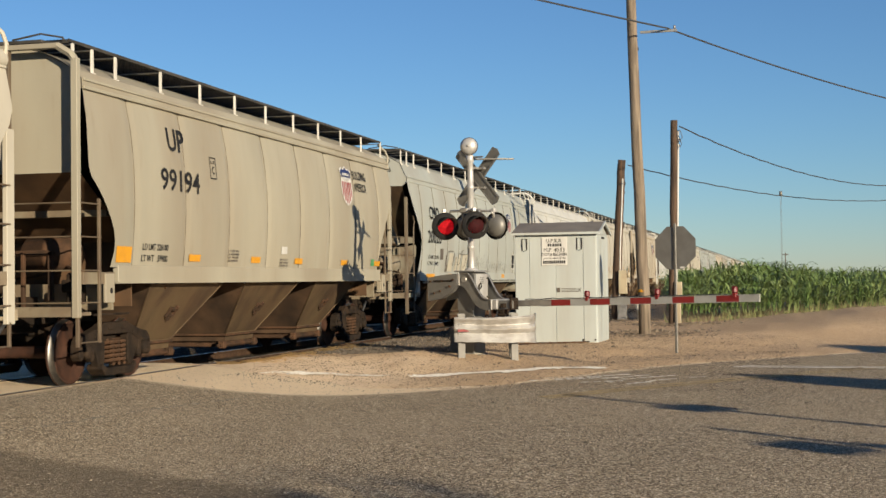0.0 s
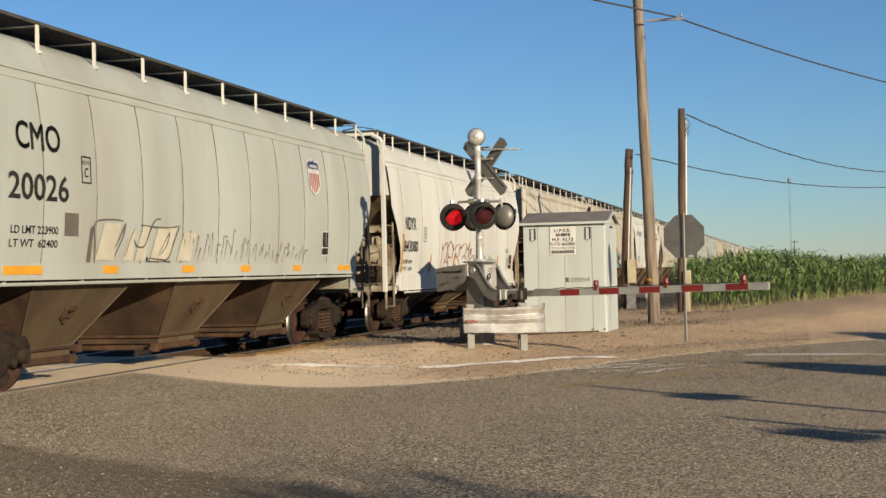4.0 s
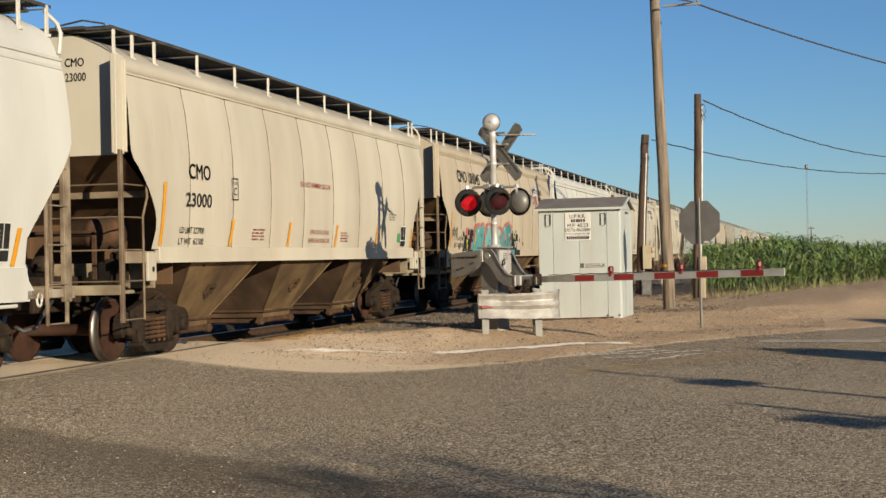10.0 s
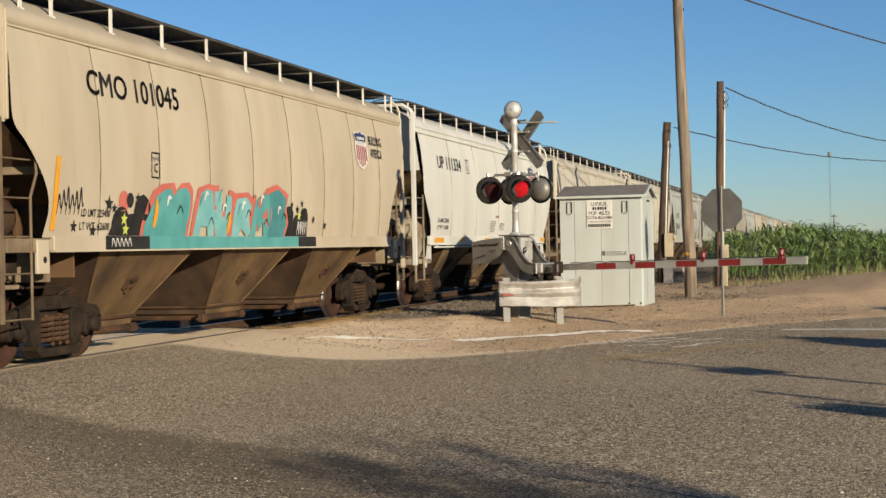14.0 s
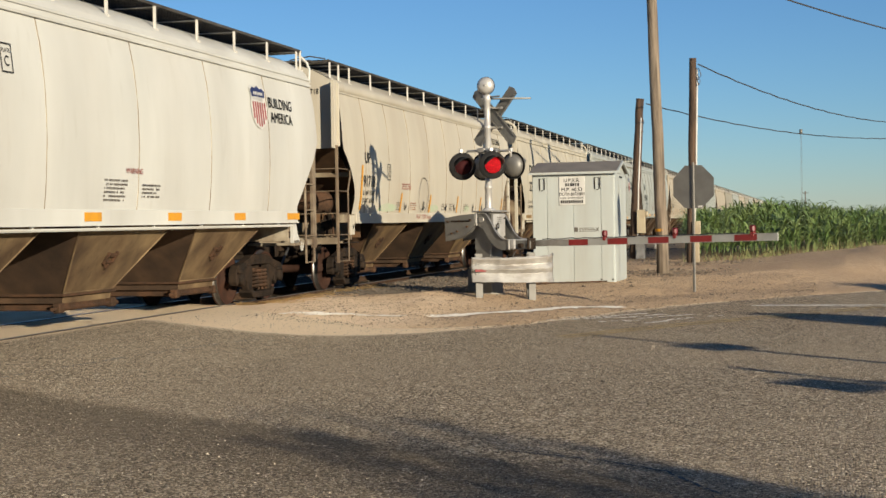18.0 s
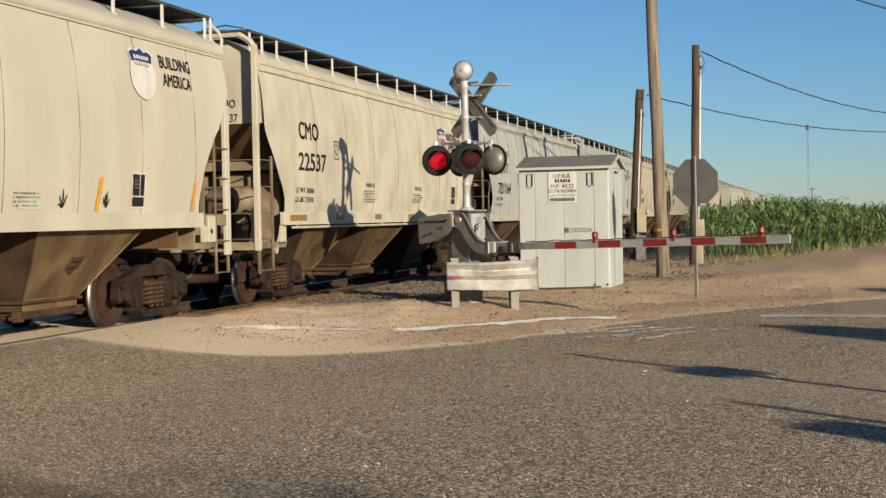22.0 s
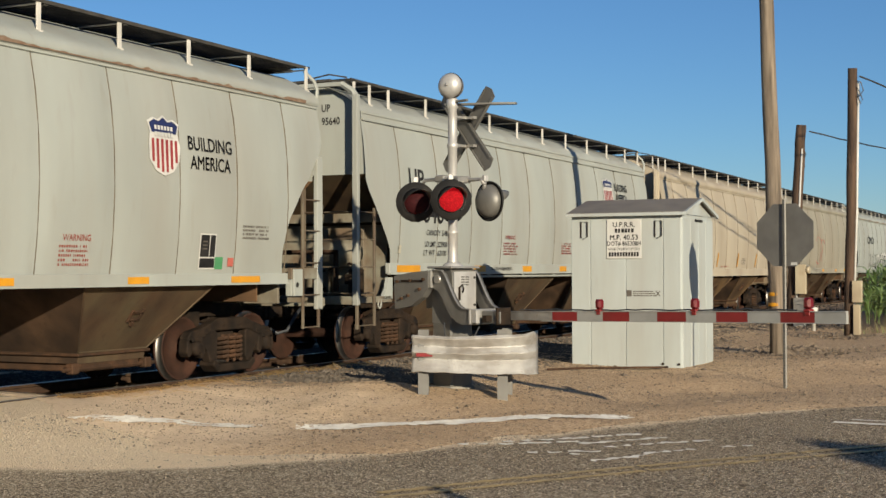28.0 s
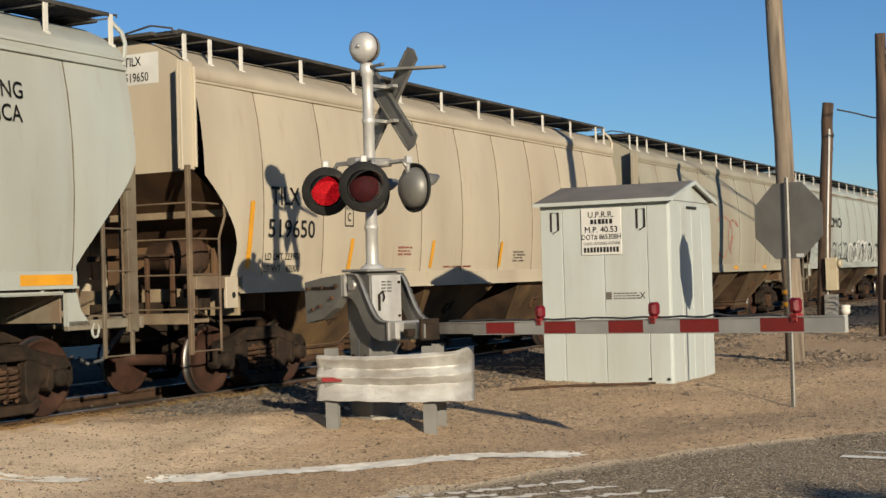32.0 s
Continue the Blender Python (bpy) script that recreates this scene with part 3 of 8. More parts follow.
road_x = [-90, -60, -40, -25, -16, -10, -7, -5, -4] + list(np.arange(-3.5, 10.1, 0.2)) + list(np.arange(10.4, 16.1, 0.4)) + [17, 18, 20, 23, 27, 33, 40, 55, 80]
road_y = [-60, -30, -10, -4, 0, 3, 6, 7, 7.5, 8, 8.3, 8.6] + list(np.arange(8.8, 13.4, 0.2)) + list(np.arange(13.5, 26.1, 0.2)) + list(np.arange(26.4, 34.1, 0.4)) + [35, 37, 40, 44, 50, 60, 80]
road = sheet("road", road_x, road_y, road_level, M_ASPHALT, "worn grey asphalt road with exposed pale stones", "road")
TAR = [(-30, 18.0), (0.0, 12.3), (2.6, 11.45), (3.5, 11.15), (4.7, 10.7), (6.2, 9.95), (7.4, 9.3), (9.5, 8.2), (14, 5.5)]


def tarred(x, y):
    """A wheel track rubbed dark and smooth: sharp along its far edge, fading out on the near one."""
    d = off_road(x, y, TAR) + 0.07 * noise.noise((x * 1.3, y * 1.3, 2))
    return smooth(0.62, 0.42, d) * (0.25 + 0.75 * smooth(-1.9, 0.2, d))


road.data.attributes.new("tar", "FLOAT", "POINT").data.foreach_set("value", [tarred(x, y) for y in road_y for x in road_x])
road.data.attributes.new("dust", "FLOAT", "POINT").data.foreach_set("value", [dusty(x, y) for y in road_y for x in road_x])


def strip(name, pts, width, mat, label, rag=0.03, up=0.012, height=road_height, worn=0.05):
    """A painted or tarred line on the ground, with ragged edges."""
    bm = bmesh.new()
    rng = random.Random(len(name) + len(pts))
    dense = []
    for (ax, ay), (bx, by) in zip(pts, pts[1:]):
        k = max(2, int(math.hypot(bx - ax, by - ay) / 0.05))
        dense += [(ax + (bx - ax) * i / k, ay + (by - ay) * i / k) for i in range(k)]
    dense.append(pts[-1])
    last = None
    for i, (x, y) in enumerate(dense):
        q, p = dense[min(i + 1, len(dense) - 1)], dense[max(i - 1, 0)]
        nx, ny = q[1] - p[1], p[0] - q[0]
        s = math.hypot(nx, ny) or 1
        a, b = width / 2 + rng.uniform(-rag, rag), width / 2 + rng.uniform(-rag, rag)
        pair = [bm.verts.new((x + nx / s * e, y + ny / s * e, height(x + nx / s * e, y + ny / s * e) + up)) for e in (a, -b)]
        if last and rng.random() > worn:
            bm.faces.new((last[0], pair[0], pair[1], last[1]))
        last = pair
    return tagged(part(name, bm, mat), label, "road marking", kind="structure")


def lay(x, y):
    return max(ground_height(x, y), road_level(x, y))


def flaked(name, pts, width, label, gone, seed):
    """A painted line that has broken up into ragged flakes, half under the sand."""
    bm = bmesh.new()
    dense = []
    for (ax, ay), (bx, by) in zip(pts, pts[1:]):
        k = max(2, int(math.hypot(bx - ax, by - ay) / 0.025))
        dense += [(ax + (bx - ax) * i / k, ay + (by - ay) * i / k, math.atan2(by - ay, bx - ax)) for i in range(k)]
    across, last = 9, None
    for i, (x, y, a) in enumerate(dense):
        row = []
        for j in range(across + 1):
            e = width * (j / across - 0.5) + 0.012 * noise.noise((i * 0.9, j * 1.7, seed))
            px, py = x - e * math.sin(a), y + e * math.cos(a)
            row.append(bm.verts.new((px, py, lay(px, py) + 0.012)))
        if last:
            for j in range(across):
                wear = 0.7 * noise.noise((i * 0.045, j * 0.30, seed)) + 0.55 * noise.noise((i * 0.16, j * 0.75, seed + 3)) + 0.35 * noise.noise((i * 0.5, j * 1.3, seed + 5))
                rim = abs(j - (across - 1) / 2) / (across / 2)
                if wear - 0.55 * max(0.0, rim - 0.45) - 0.4 * smooth(14, 0, min(i, len(dense) - i)) > gone:
                    bm.faces.new((last[j], row[j], row[j + 1], last[j + 1]))
        last = row
    bmesh.ops.delete(bm, geom=[v for v in bm.verts if not v.link_faces], context="VERTS")
    return tagged(part(name, bm, M_STRIPE), label, "road marking", kind="structure")


flaked("edge_line", [(4.55, 22.24), (5.5, 22.85), (6.25, 23.65), (6.9, 24.4), (7.55, 25.05)], 0.36, "worn white painted edge line half buried in sand", -0.50, 4)
flaked("edge_line", [(2.35, 21.02), (3.2, 21.5), (3.8, 21.62), (4.3, 22.0)], 0.34, "broken remains of a white edge line in the sand", -0.27, 9)
strip("stop_line", [(9.75, 25.6), (12.6, 25.4), (15, 25.2)], 0.16, M_STRIPE, "faded white stop line across the asphalt lane", 0.015)
strip("stop_line", [(9.9, 25.95), (12.6, 25.75), (15, 25.55)], 0.08, M_STRIPE, "faded white stop line across the asphalt lane", 0.015)
for k, pts in enumerate(([(6.69, 21.93), (7.1, 22.15), (7.74, 22.66)], [(7.03, 22.31), (7.5, 22.8), (8.12, 23.54)], [(7.57, 21.64), (7.8, 21.75), (8.09, 21.74)], [(7.81, 22.49), (8.46, 23.36)],
                         [(8.14, 22.34), (8.5, 22.85), (8.95, 23.3)], [(8.34, 21.33), (8.6, 21.75), (8.66, 22.1), (8.97, 22.56)], [(9.2, 22.83), (9.3, 23.0), (9.55, 23.09)], [(7.9, 21.9), (8.2, 22.0)])):
    strip("road_letter_stroke", pts, 0.10 - 0.005 * k, M_STRIPE, "faded white painted stroke on the asphalt", 0.042, worn=0.12)
strip("centre_line", [(7.4, 18.9), (7.91, 19.74), (8.81, 21.14), (10.46, 23.4), (14, 28.2), (22, 38.7)], 0.09, M_YELLOWLINE, "faded yellow centre line on the asphalt", 0.02)
strip("centre_line", [(7.53, 18.7), (8.04, 19.5), (8.94, 20.9), (10.6, 23.15), (14.15, 27.95), (22.2, 38.5)], 0.09, M_YELLOWLINE, "faded yellow centre line on the asphalt", 0.02)
strip("crack", [(8.6, 9.55), (9.4, 9.25), (9.9, 8.9), (10.3, 8.2)], 0.025, M_BLACK, "dark crack in the asphalt", 0.012, 0.006)
strip("paving_joint", [(2.7, 11.6), (2.81, 12.56), (3.05, 15.26), (3.5, 17.72)], 0.035, M_CONCRETE, "pale sandy joint between two layers of asphalt", 0.016, 0.006, worn=0.25)

# railway: two rails on ties in ballast
# reaches as far as the train's shadow, which its dark colour deepens
sheet("ballast_bed", [-7.2, -5.5, -4.5, -3.5, -2.8, -2.2, -1.8, -1.3, -0.8, 0, 0.5, 0.8, 0.95, 1.02], [19.0 + 0.5 * k for k in range(90)] + [66, 70, 76, 84, 100, 140, 220, 400],
      lambda x, y: (max(ground_height(x, y), -0.2) + 0.022 if off_road(x, y) > 0.5 else ground_height(x, y) - 0.05) - 0.04 * smooth(0.9, 1.02, x), M_TRACKSHADE, "dark ballast under the track with the shade of the train painted in", "ballast")
track = thing("railway_track", pose(0, 0, 0), "single railway track with rusty rails on dark ties", "railway track", kind="structure")
HEAD = [(-0.075, -0.17), (0.075, -0.17), (0.075, -0.155), (0.012, -0.135), (0.012, -0.05), (0.037, -0.038), (0.037, -0.006), (0.03, 0.0), (-0.03, 0.0), (-0.037, -0.006),
        (-0.037, -0.038), (-0.012, -0.05), (-0.012, -0.135), (-0.075, -0.155)]
for side in (-1, 1):
    bm = bmesh.new()
    plate(bm, [(side * 0.755 + x, z) for x, z in HEAD], -70, 620, axis="y")
    for fc in bm.faces:
        if fc.calc_center_median().z > -0.004:
            fc.material_index = 1
    part("rail", bm, [M_RAIL, M_RAILTOP], track, "rusty steel rail with a bright worn head")
bm = bmesh.new()
bev_box(bm, -1.3, 1.3, -0.11, 0.11, -0.36, -0.165, 0.012)
tie = bpy.data.meshes.new("tie")
bm.to_mesh(tie), bm.free()
tie.materials.append(M_TIE)
for k in range(110):
    part("tie", tie, None, track, at=pose(random.uniform(-0.03, 0.03), 19.4 + k * 0.53, random.uniform(-0.012, 0.006), 0, 0, random.uniform(-1, 1)))


def scatter(name, count, place, size, mat, label, category, seed, flat=0.6):
    """Many small stones as one sheet of loose stuff."""
    rng = np.random.default_rng(seed)
    base = np.array([(1, 0, 0), (-0.4, 0.9, 0.1), (-0.5, -0.8, -0.1), (0.1, 0.1, 0.8), (-0.05, -0.1, -0.7)])
    tris = np.array([(0, 1, 3), (1, 2, 3), (2, 0, 3), (1, 0, 4), (2, 1, 4), (0, 2, 4)])
    pts, faces = [], []
    for k in range(count):
        x, y, z = place(rng)
        s = size * rng.lognormal(0, 0.45)
        a = rng.uniform(0, 6.28)
        c, sn = math.cos(a), math.sin(a)
        q = base * (s * rng.uniform(0.7, 1.3), s * rng.uniform(0.7, 1.3), s * flat * rng.uniform(0.7, 1.3)) + rng.normal(0, 0.12 * s, (5, 3))
        pts.append(np.stack([x + c * q[:, 0] - sn * q[:, 1], y + sn * q[:, 0] + c * q[:, 1], z + q[:, 2]], 1))
        faces.append(tris + 5 * k)
    me = bpy.data.meshes.new(name)
    me.from_pydata(np.concatenate(pts).tolist(), [], np.concatenate(faces).tolist())
    me.materials.append(mat)
    return tagged(new(name, me), label, category, kind="stuff")


def on_ground(x, y):
    return x, y, lay(x, y) + 0.004


scatter("ballast", 9000, lambda r: on_ground(*((lambda y: (r.normal(0, 1.0) + (1.2 if r.random() < 0.5 else -0.6), y))(25.2 + 46 * r.random() ** 1.6))), 0.026, M_BALLAST,
        "grey crushed stone ballast round the ties", "ballast", 3)
scatter("loose_gravel", 19000, lambda r: on_ground(*((lambda y: (1.1 + 3.5 * r.beta(1.7, 1.6), y))(25.5 + 22 * r.random() ** 1.9))), 0.020, M_BALLAST,
        "dark gravel strewn along the track's shoulder", "gravel", 5)
scatter("pebbles", 24000, lambda r: on_ground(*((lambda u, v: (2 + 9 * u, 20.2 + 14 * v))(r.random(), r.random()))), 0.0085, M_STONE, "small pebbles on the sandy dirt", "pebbles", 8)
scatter("gravel_heap", 5000, lambda r: on_ground(*((lambda q, a: (q[0] + 1.1 * a[0], q[1] + 1.4 * a[1]))(((7.3, 35.2), (7.4, 42.2), (5.2, 46.5), (4.4, 38.0), (3.6, 44.0))[r.integers(5)], r.normal(0, 0.6, 2)))), 0.03, M_STONE,
        "grey gravel heaped round the poles and the shoulder", "gravel", 18)
scatter("cinder_gravel", 7000, lambda r: on_ground(*((lambda y: (1.3 + 4.2 * r.beta(1.0, 1.7), y))(33 + 30 * r.random() ** 1.4))), 0.028, M_BALLAST,
        "dark cinders and gravel spread beside the track", "gravel", 27)
scatter("dirt_clods", 60, lambda r: on_ground(3.0 + 5.5 * r.random(), 24.5 + 6 * r.random()), 0.035, M_STONE, "a few dark clods on the dirt", "clods", 22)
scatter("road_chips", 16000, lambda r: (lambda x, y: (x, y, road_height(x, y) + 0.001))(1.0 + 12.5 * r.random(), 7 + 14 * r.random() ** 1.3), 0.0046, M_PALECHIP, "pale stone chips standing out of the worn asphalt", "gravel", 15)
scatter("dark_road_chips", 12000, lambda r: (lambda x, y: (x, y, road_height(x, y) + 0.001))(1.0 + 12.5 * r.random(), 7 + 14 * r.random() ** 1.3), 0.0062, M_BALLAST, "dark stone chips in the worn asphalt", "gravel", 16)

# strands of dry straw along the rail
bm = bmesh.new()
rng = random.Random(21)
for k in range(2300):
    y = 22.4 + 6.5 * rng.random() ** 1.2
    x = 0.98 + abs(rng.gauss(0, 0.42))
    z, a, s = lay(x, y) + 0.016, rng.uniform(0, 3.14), rng.uniform(0.04, 0.13)
    dx, dy, lift = s * math.cos(a), s * math.sin(a), rng.uniform(0.008, 0.05)
    quads(bm, [(x - dx, y - dy, z), (x + dx, y + dy, z + lift - 0.004), (x + dx + 0.012, y + dy - 0.008, z + lift), (x - dx + 0.012, y - dy - 0.008, z + 0.006)], [(0, 1, 2, 3)])
tagged(part("straw", bm, M_STRAW), "scattered dry straw beside the rail", "straw", kind="stuff")

# ---- corn field ----
def corn(name, places, leaves, seed, mat, label):
    """Plants of long arching leaves; each place gives the plant's foot and height."""
    rng = np.random.default_rng(seed)
    pts, faces, n = [], [], 0
    for x, y, z, tall in places:
        h = tall * rng.uniform(0.82, 1.12)
        sx, sy = rng.normal(0, 0.06, 2)
        for j in range(leaves):
            a = rng.uniform(0, 6.28)
            c, s = math.cos(a), math.sin(a)
            base = h * (0.04 + 0.66 * (j + rng.random()) / leaves)
            reach, lift = h * rng.uniform(0.22, 0.42), h * rng.uniform(0.22, 0.40)
            w = rng.uniform(0.022, 0.042)
            for u in (0.0, 0.3, 0.55, 0.8, 1.0):
                r = reach * u ** 1.2
                zz = base + lift * (2.1 * u - 1.35 * u * u) - 0.05 * u ** 3
                ww = w * (0.6 + 0.8 * u) if u < 0.5 else w * 1.15 * (1 - u) ** 0.6
                pts += [(x + sx * base + c * r - s * ww, y + sy * base + s * r + c * ww, z + zz), (x + sx * base + c * r + s * ww, y + sy * base + s * r - c * ww, z + zz + 0.012)]
            faces += [(n + q, n + q + 1, n + q + 3, n + q + 2) for q in (0, 2, 4, 6)]
            n += 10
        pts += [(x - 0.012, y, z - 0.05), (x + 0.012, y, z - 0.05), (x + sx * h, y + sy * h, z + h * 0.8)]
        faces.append((n, n + 1, n + 2))
        n += 3
    me = bpy.data.meshes.new(name)
    me.from_pydata(pts, [], faces)
    me.materials.append(mat)
    return tagged(new(name, me), label, "corn", kind="stuff")


def corn_front(x):
    return 44.2 + 1.30 * (x - 7.6) if x < 20 else 60.3 + 0.2 * (x - 20)


def corn_side(y):
    return 7.3 - 1.3 * min(1.0, max(0.0, (y - 44) / 14))


rng = np.random.default_rng(31)
front = []
for x in np.arange(6.0, 30, 0.34):
    for row in range(22):
        y = corn_front(x) + row * 0.62 + rng.normal(0, 0.15)
        if x > corn_side(y):
            front.append((x + rng.normal(0, 0.09), y, 0.28, 0.85 + 0.55 * min(1.0, row / 5) + 0.40 * math.exp(-((x - 9.6) / 1.7) ** 2) * min(1.0, row / 8)))
for y in np.arange(56, 150, 0.5):
    for row in range(3):
        front.append((6.0 + row * 0.7 + rng.normal(0, 0.12), y + rng.normal(0, 0.1), 0.1, 1.65))
corn("corn_edge", front, 15, 32, M_CORN, "bright green corn plants along the field's front edge")
back = []
for d in np.geomspace(13, 330, 46):
    for x in np.arange(6.2, 30 + d * 0.42, 0.45 + d * 0.007):
        back.append((x + rng.normal(0, 0.2), corn_front(min(max(x, 7.6), 20)) + d + rng.normal(0, 0.3 + d * 0.01), 0.05, 1.75))
corn("corn_field", back, 8, 33, M_CORN, "green corn field running to the horizon")
sheet("field_canopy", [6.3, 8, 12, 20, 40, 100, 300, 900], [73, 80, 100, 150, 300, 700, 1500, 2800], lambda x, y: 1.40 + 0.1 * noise.noise((x * 0.05, y * 0.05, 3)), M_CORN,
      "dense green corn canopy seen from the side", "corn field")
bm = bmesh.new()
rng = random.Random(37)
for k in range(1500):
    x = 7.0 + 22 * rng.random()
    y = corn_front(max(x, 7.4)) - abs(rng.gauss(0, 0.7)) + 0.2
    h, a = rng.uniform(0.12, 0.5), rng.uniform(0, 6.28)
    z = lay(x, y) - 0.02
    dx, dy = 0.012 * math.cos(a), 0.012 * math.sin(a)
    lx, ly = rng.gauss(0, 0.12), rng.gauss(0, 0.12)
    quads(bm, [(x - dx, y - dy, z), (x + dx, y + dy, z), (x + lx, y + ly, z + h)], [(0, 1, 2)])
tagged(part("weeds", bm, M_DRYGRASS), "yellow-green weeds at the edge of the corn", "weeds", kind="stuff")

# ---- crossing signal with gate ----
SIG = pose(4.87, 25.66, -0.02, 0, 0, -23.8)
signal = thing("crossing_signal", SIG, "silver railway crossing signal with red flashing lamps, bell and crossbuck", "crossing signal")
bm = bmesh.new()
bev_box(bm, -0.30, 0.26, -0.26, 0.26, -0.15, -0.01, 0.02)
bev_box(bm, -0.24, 0.20, -0.21, 0.21, -0.015, 0.05, 0.012)
part("foundation", bm, M_CONCRETE, signal, "pale concrete footing")
bm = bmesh.new()
lathe(bm, [(0.0, 1.60), (0.085, 1.60), (0.085, 1.66), (0.068, 1.72), (0.066, 2.05), (0.076, 2.06), (0.076, 2.10), (0.064, 2.11), (0.062, 3.2), (0.072, 3.21), (0.072, 3.26), (0.06, 3.27),
           (0.06, 3.72), (0.075, 3.74), (0.08, 3.84), (0.05, 3.87), (0.0, 3.87)], sides=20)
part("mast", bm, M_SILVER, signal, "aluminium-painted steel mast")
BELL = pose(0, -0.03, 4.03, 90, 0, 26)
bm = bmesh.new()
lathe(bm, [(0.0, 0.135), (0.07, 0.128), (0.125, 0.10), (0.158, 0.055), (0.168, 0.012), (0.160, 0.004)], BELL, 28)
bell = part("bell", bm, M_SILVER, signal, "round silver crossing bell")
bm = bmesh.new()
lathe(bm, [(0.150, 0.004), (0.160, -0.01), (0.160, -0.07), (0.12, -0.115), (0.0, -0.125)], BELL, 28)
lathe(bm, [(0.0, -0.18), (0.05, -0.18), (0.05, -0.06)], pose(0, -0.03, 4.03), 14)
part("bell_back", bm, M_GALV, bell)
bm = bmesh.new()
lathe(bm, [(0.169, -0.002), (0.174, 0.002), (0.174, 0.014), (0.168, 0.018)], BELL, 28)
part("rim", bm, M_TRUCK, bell, "dark rim of the gong")
bm = bmesh.new()
lathe(bm, [(0.0, 0.155), (0.018, 0.152), (0.022, 0.13)], BELL, 10)
part("gong_nut", bm, M_GALV, bell)
# mechanism case below the mast: its door faces along the gate arm
bm = bmesh.new()
plate(bm, [(-0.20, 0.88), (0.20, 0.88), (0.20, 1.54), (0.15, 1.60), (-0.15, 1.60), (-0.20, 1.54)], -0.19, 0.21, axis="y")
mech = part("mechanism_case", bm, M_SIGNBACK, signal, "grey gate mechanism case")
bm = bmesh.new()
bev_box(bm, -0.25, 0.25, -0.24, 0.26, 1.60, 1.63, 0.008)
part("case_cap", bm, M_GALV, mech, "flat cap of the case")
bm = bmesh.new()
plate(bm, [(-0.10, 0.98), (0.10, 0.95), (0.20, 1.02), (0.20, 1.56), (-0.18, 1.56), (-0.18, 1.10)], 0.20, 0.235)
door = part("case_door", bm, M_SILVER, mech, "silver door with louvres and a latch")
for k in range(4):
    for q in (0.0, 0.075):
        bm = bmesh.new()
        bev_box(bm, 0.233, 0.25, -0.06 + q, -0.005 + q, 1.38 + k * 0.034, 1.395 + k * 0.034, 0.004)
        part("louvre", bm, M_SIGNBACK, door)
bm = bmesh.new()
bev_box(bm, 0.233, 0.26, -0.11, -0.085, 1.18, 1.36, 0.006)
tube(bm, [(0.265, -0.10, 1.36), (0.275, -0.07, 1.39), (0.27, -0.045, 1.33), (0.25, -0.05, 1.28)], 0.011, 6)
part("latch", bm, M_TRUCK, door, "rusty latch")
for y, z in ((0.17, 1.12), (0.17, 1.48)):
    bm = bmesh.new()
    tube(bm, [(0.233, y, z), (0.25, y, z)], 0.016, 6)
    part("hinge", bm, M_TRUCK, door)
bm = bmesh.new()
lathe(bm, [(0.14, 1.63), (0.12, 1.66), (0.085, 1.68), (0.0, 1.68)], sides=16)
part("mast_collar", bm, M_SILVER, mech)
bm = bmesh.new()
bev_box(bm, -0.20, 0.18, -0.19, 0.19, 0.04, 0.90, 0.02)
lower = part("pedestal", bm, M_SIGNBACK, signal, "dull grey pedestal below the mechanism")
for q in (-0.12, 0.10):
    bm = bmesh.new()
    tube(bm, [(q, -0.205, 0.70), (q, -0.188, 0.70)], 0.018, 6)
    part("case_bolt", bm, M_TRUCK, lower)
# curved support arms that swing with the gate, on both sides of the case
CURVE = [(-0.22, 1.56), (-0.03, 1.59), (0.14, 1.58), (0.20, 1.53), (0.26, 1.44), (0.32, 1.34), (0.40, 1.22), (0.48, 1.13), (0.56, 1.09), (0.68, 1.08), (0.68, 0.88), (0.52, 0.875), (0.40, 0.91), (0.30, 0.98),
         (0.21, 1.09), (0.13, 1.21), (0.05, 1.30), (-0.05, 1.34), (-0.22, 1.34)]
for y in (-0.30, 0.28):
    bm = bmesh.new()
    plate(bm, CURVE, y, y + 0.025, axis="y")
    swing = part("gate_support_arm", bm, M_SIGNBACK, signal, "curved grey gate support arm")
    bm = bmesh.new()
    tube(bm, [(0.05, y - 0.03, 1.46), (0.05, y + 0.10, 1.46)], 0.055, 14)
    part("pivot", bm, M_GALV, swing, "round pivot")
    bm = bmesh.new()
    edge = CURVE[1:10]
    for (ax, az), (bx, bz) in zip(edge, edge[1:]):
        quads(bm, [(ax, y - 0.03, az), (bx, y - 0.03, bz), (bx, y + 0.025, bz), (ax, y + 0.025, az), (ax, y - 0.03, az - 0.012), (bx, y - 0.03, bz - 0.012), (bx, y + 0.025, bz - 0.012), (ax, y + 0.025, az - 0.012)],
              [(0, 1, 2, 3), (0, 4, 5, 1), (7, 6, 5, 4)])
    bmesh.ops.remove_doubles(bm, verts=bm.verts[:], dist=0.0005)
    part("flange", bm, M_GALV, swing)
    bm = bmesh.new()
    bev_box(bm, -0.10, -0.05, y - 0.04, y, 1.34, 1.58, 0.006)
    part("stiffener", bm, M_GALV, swing)
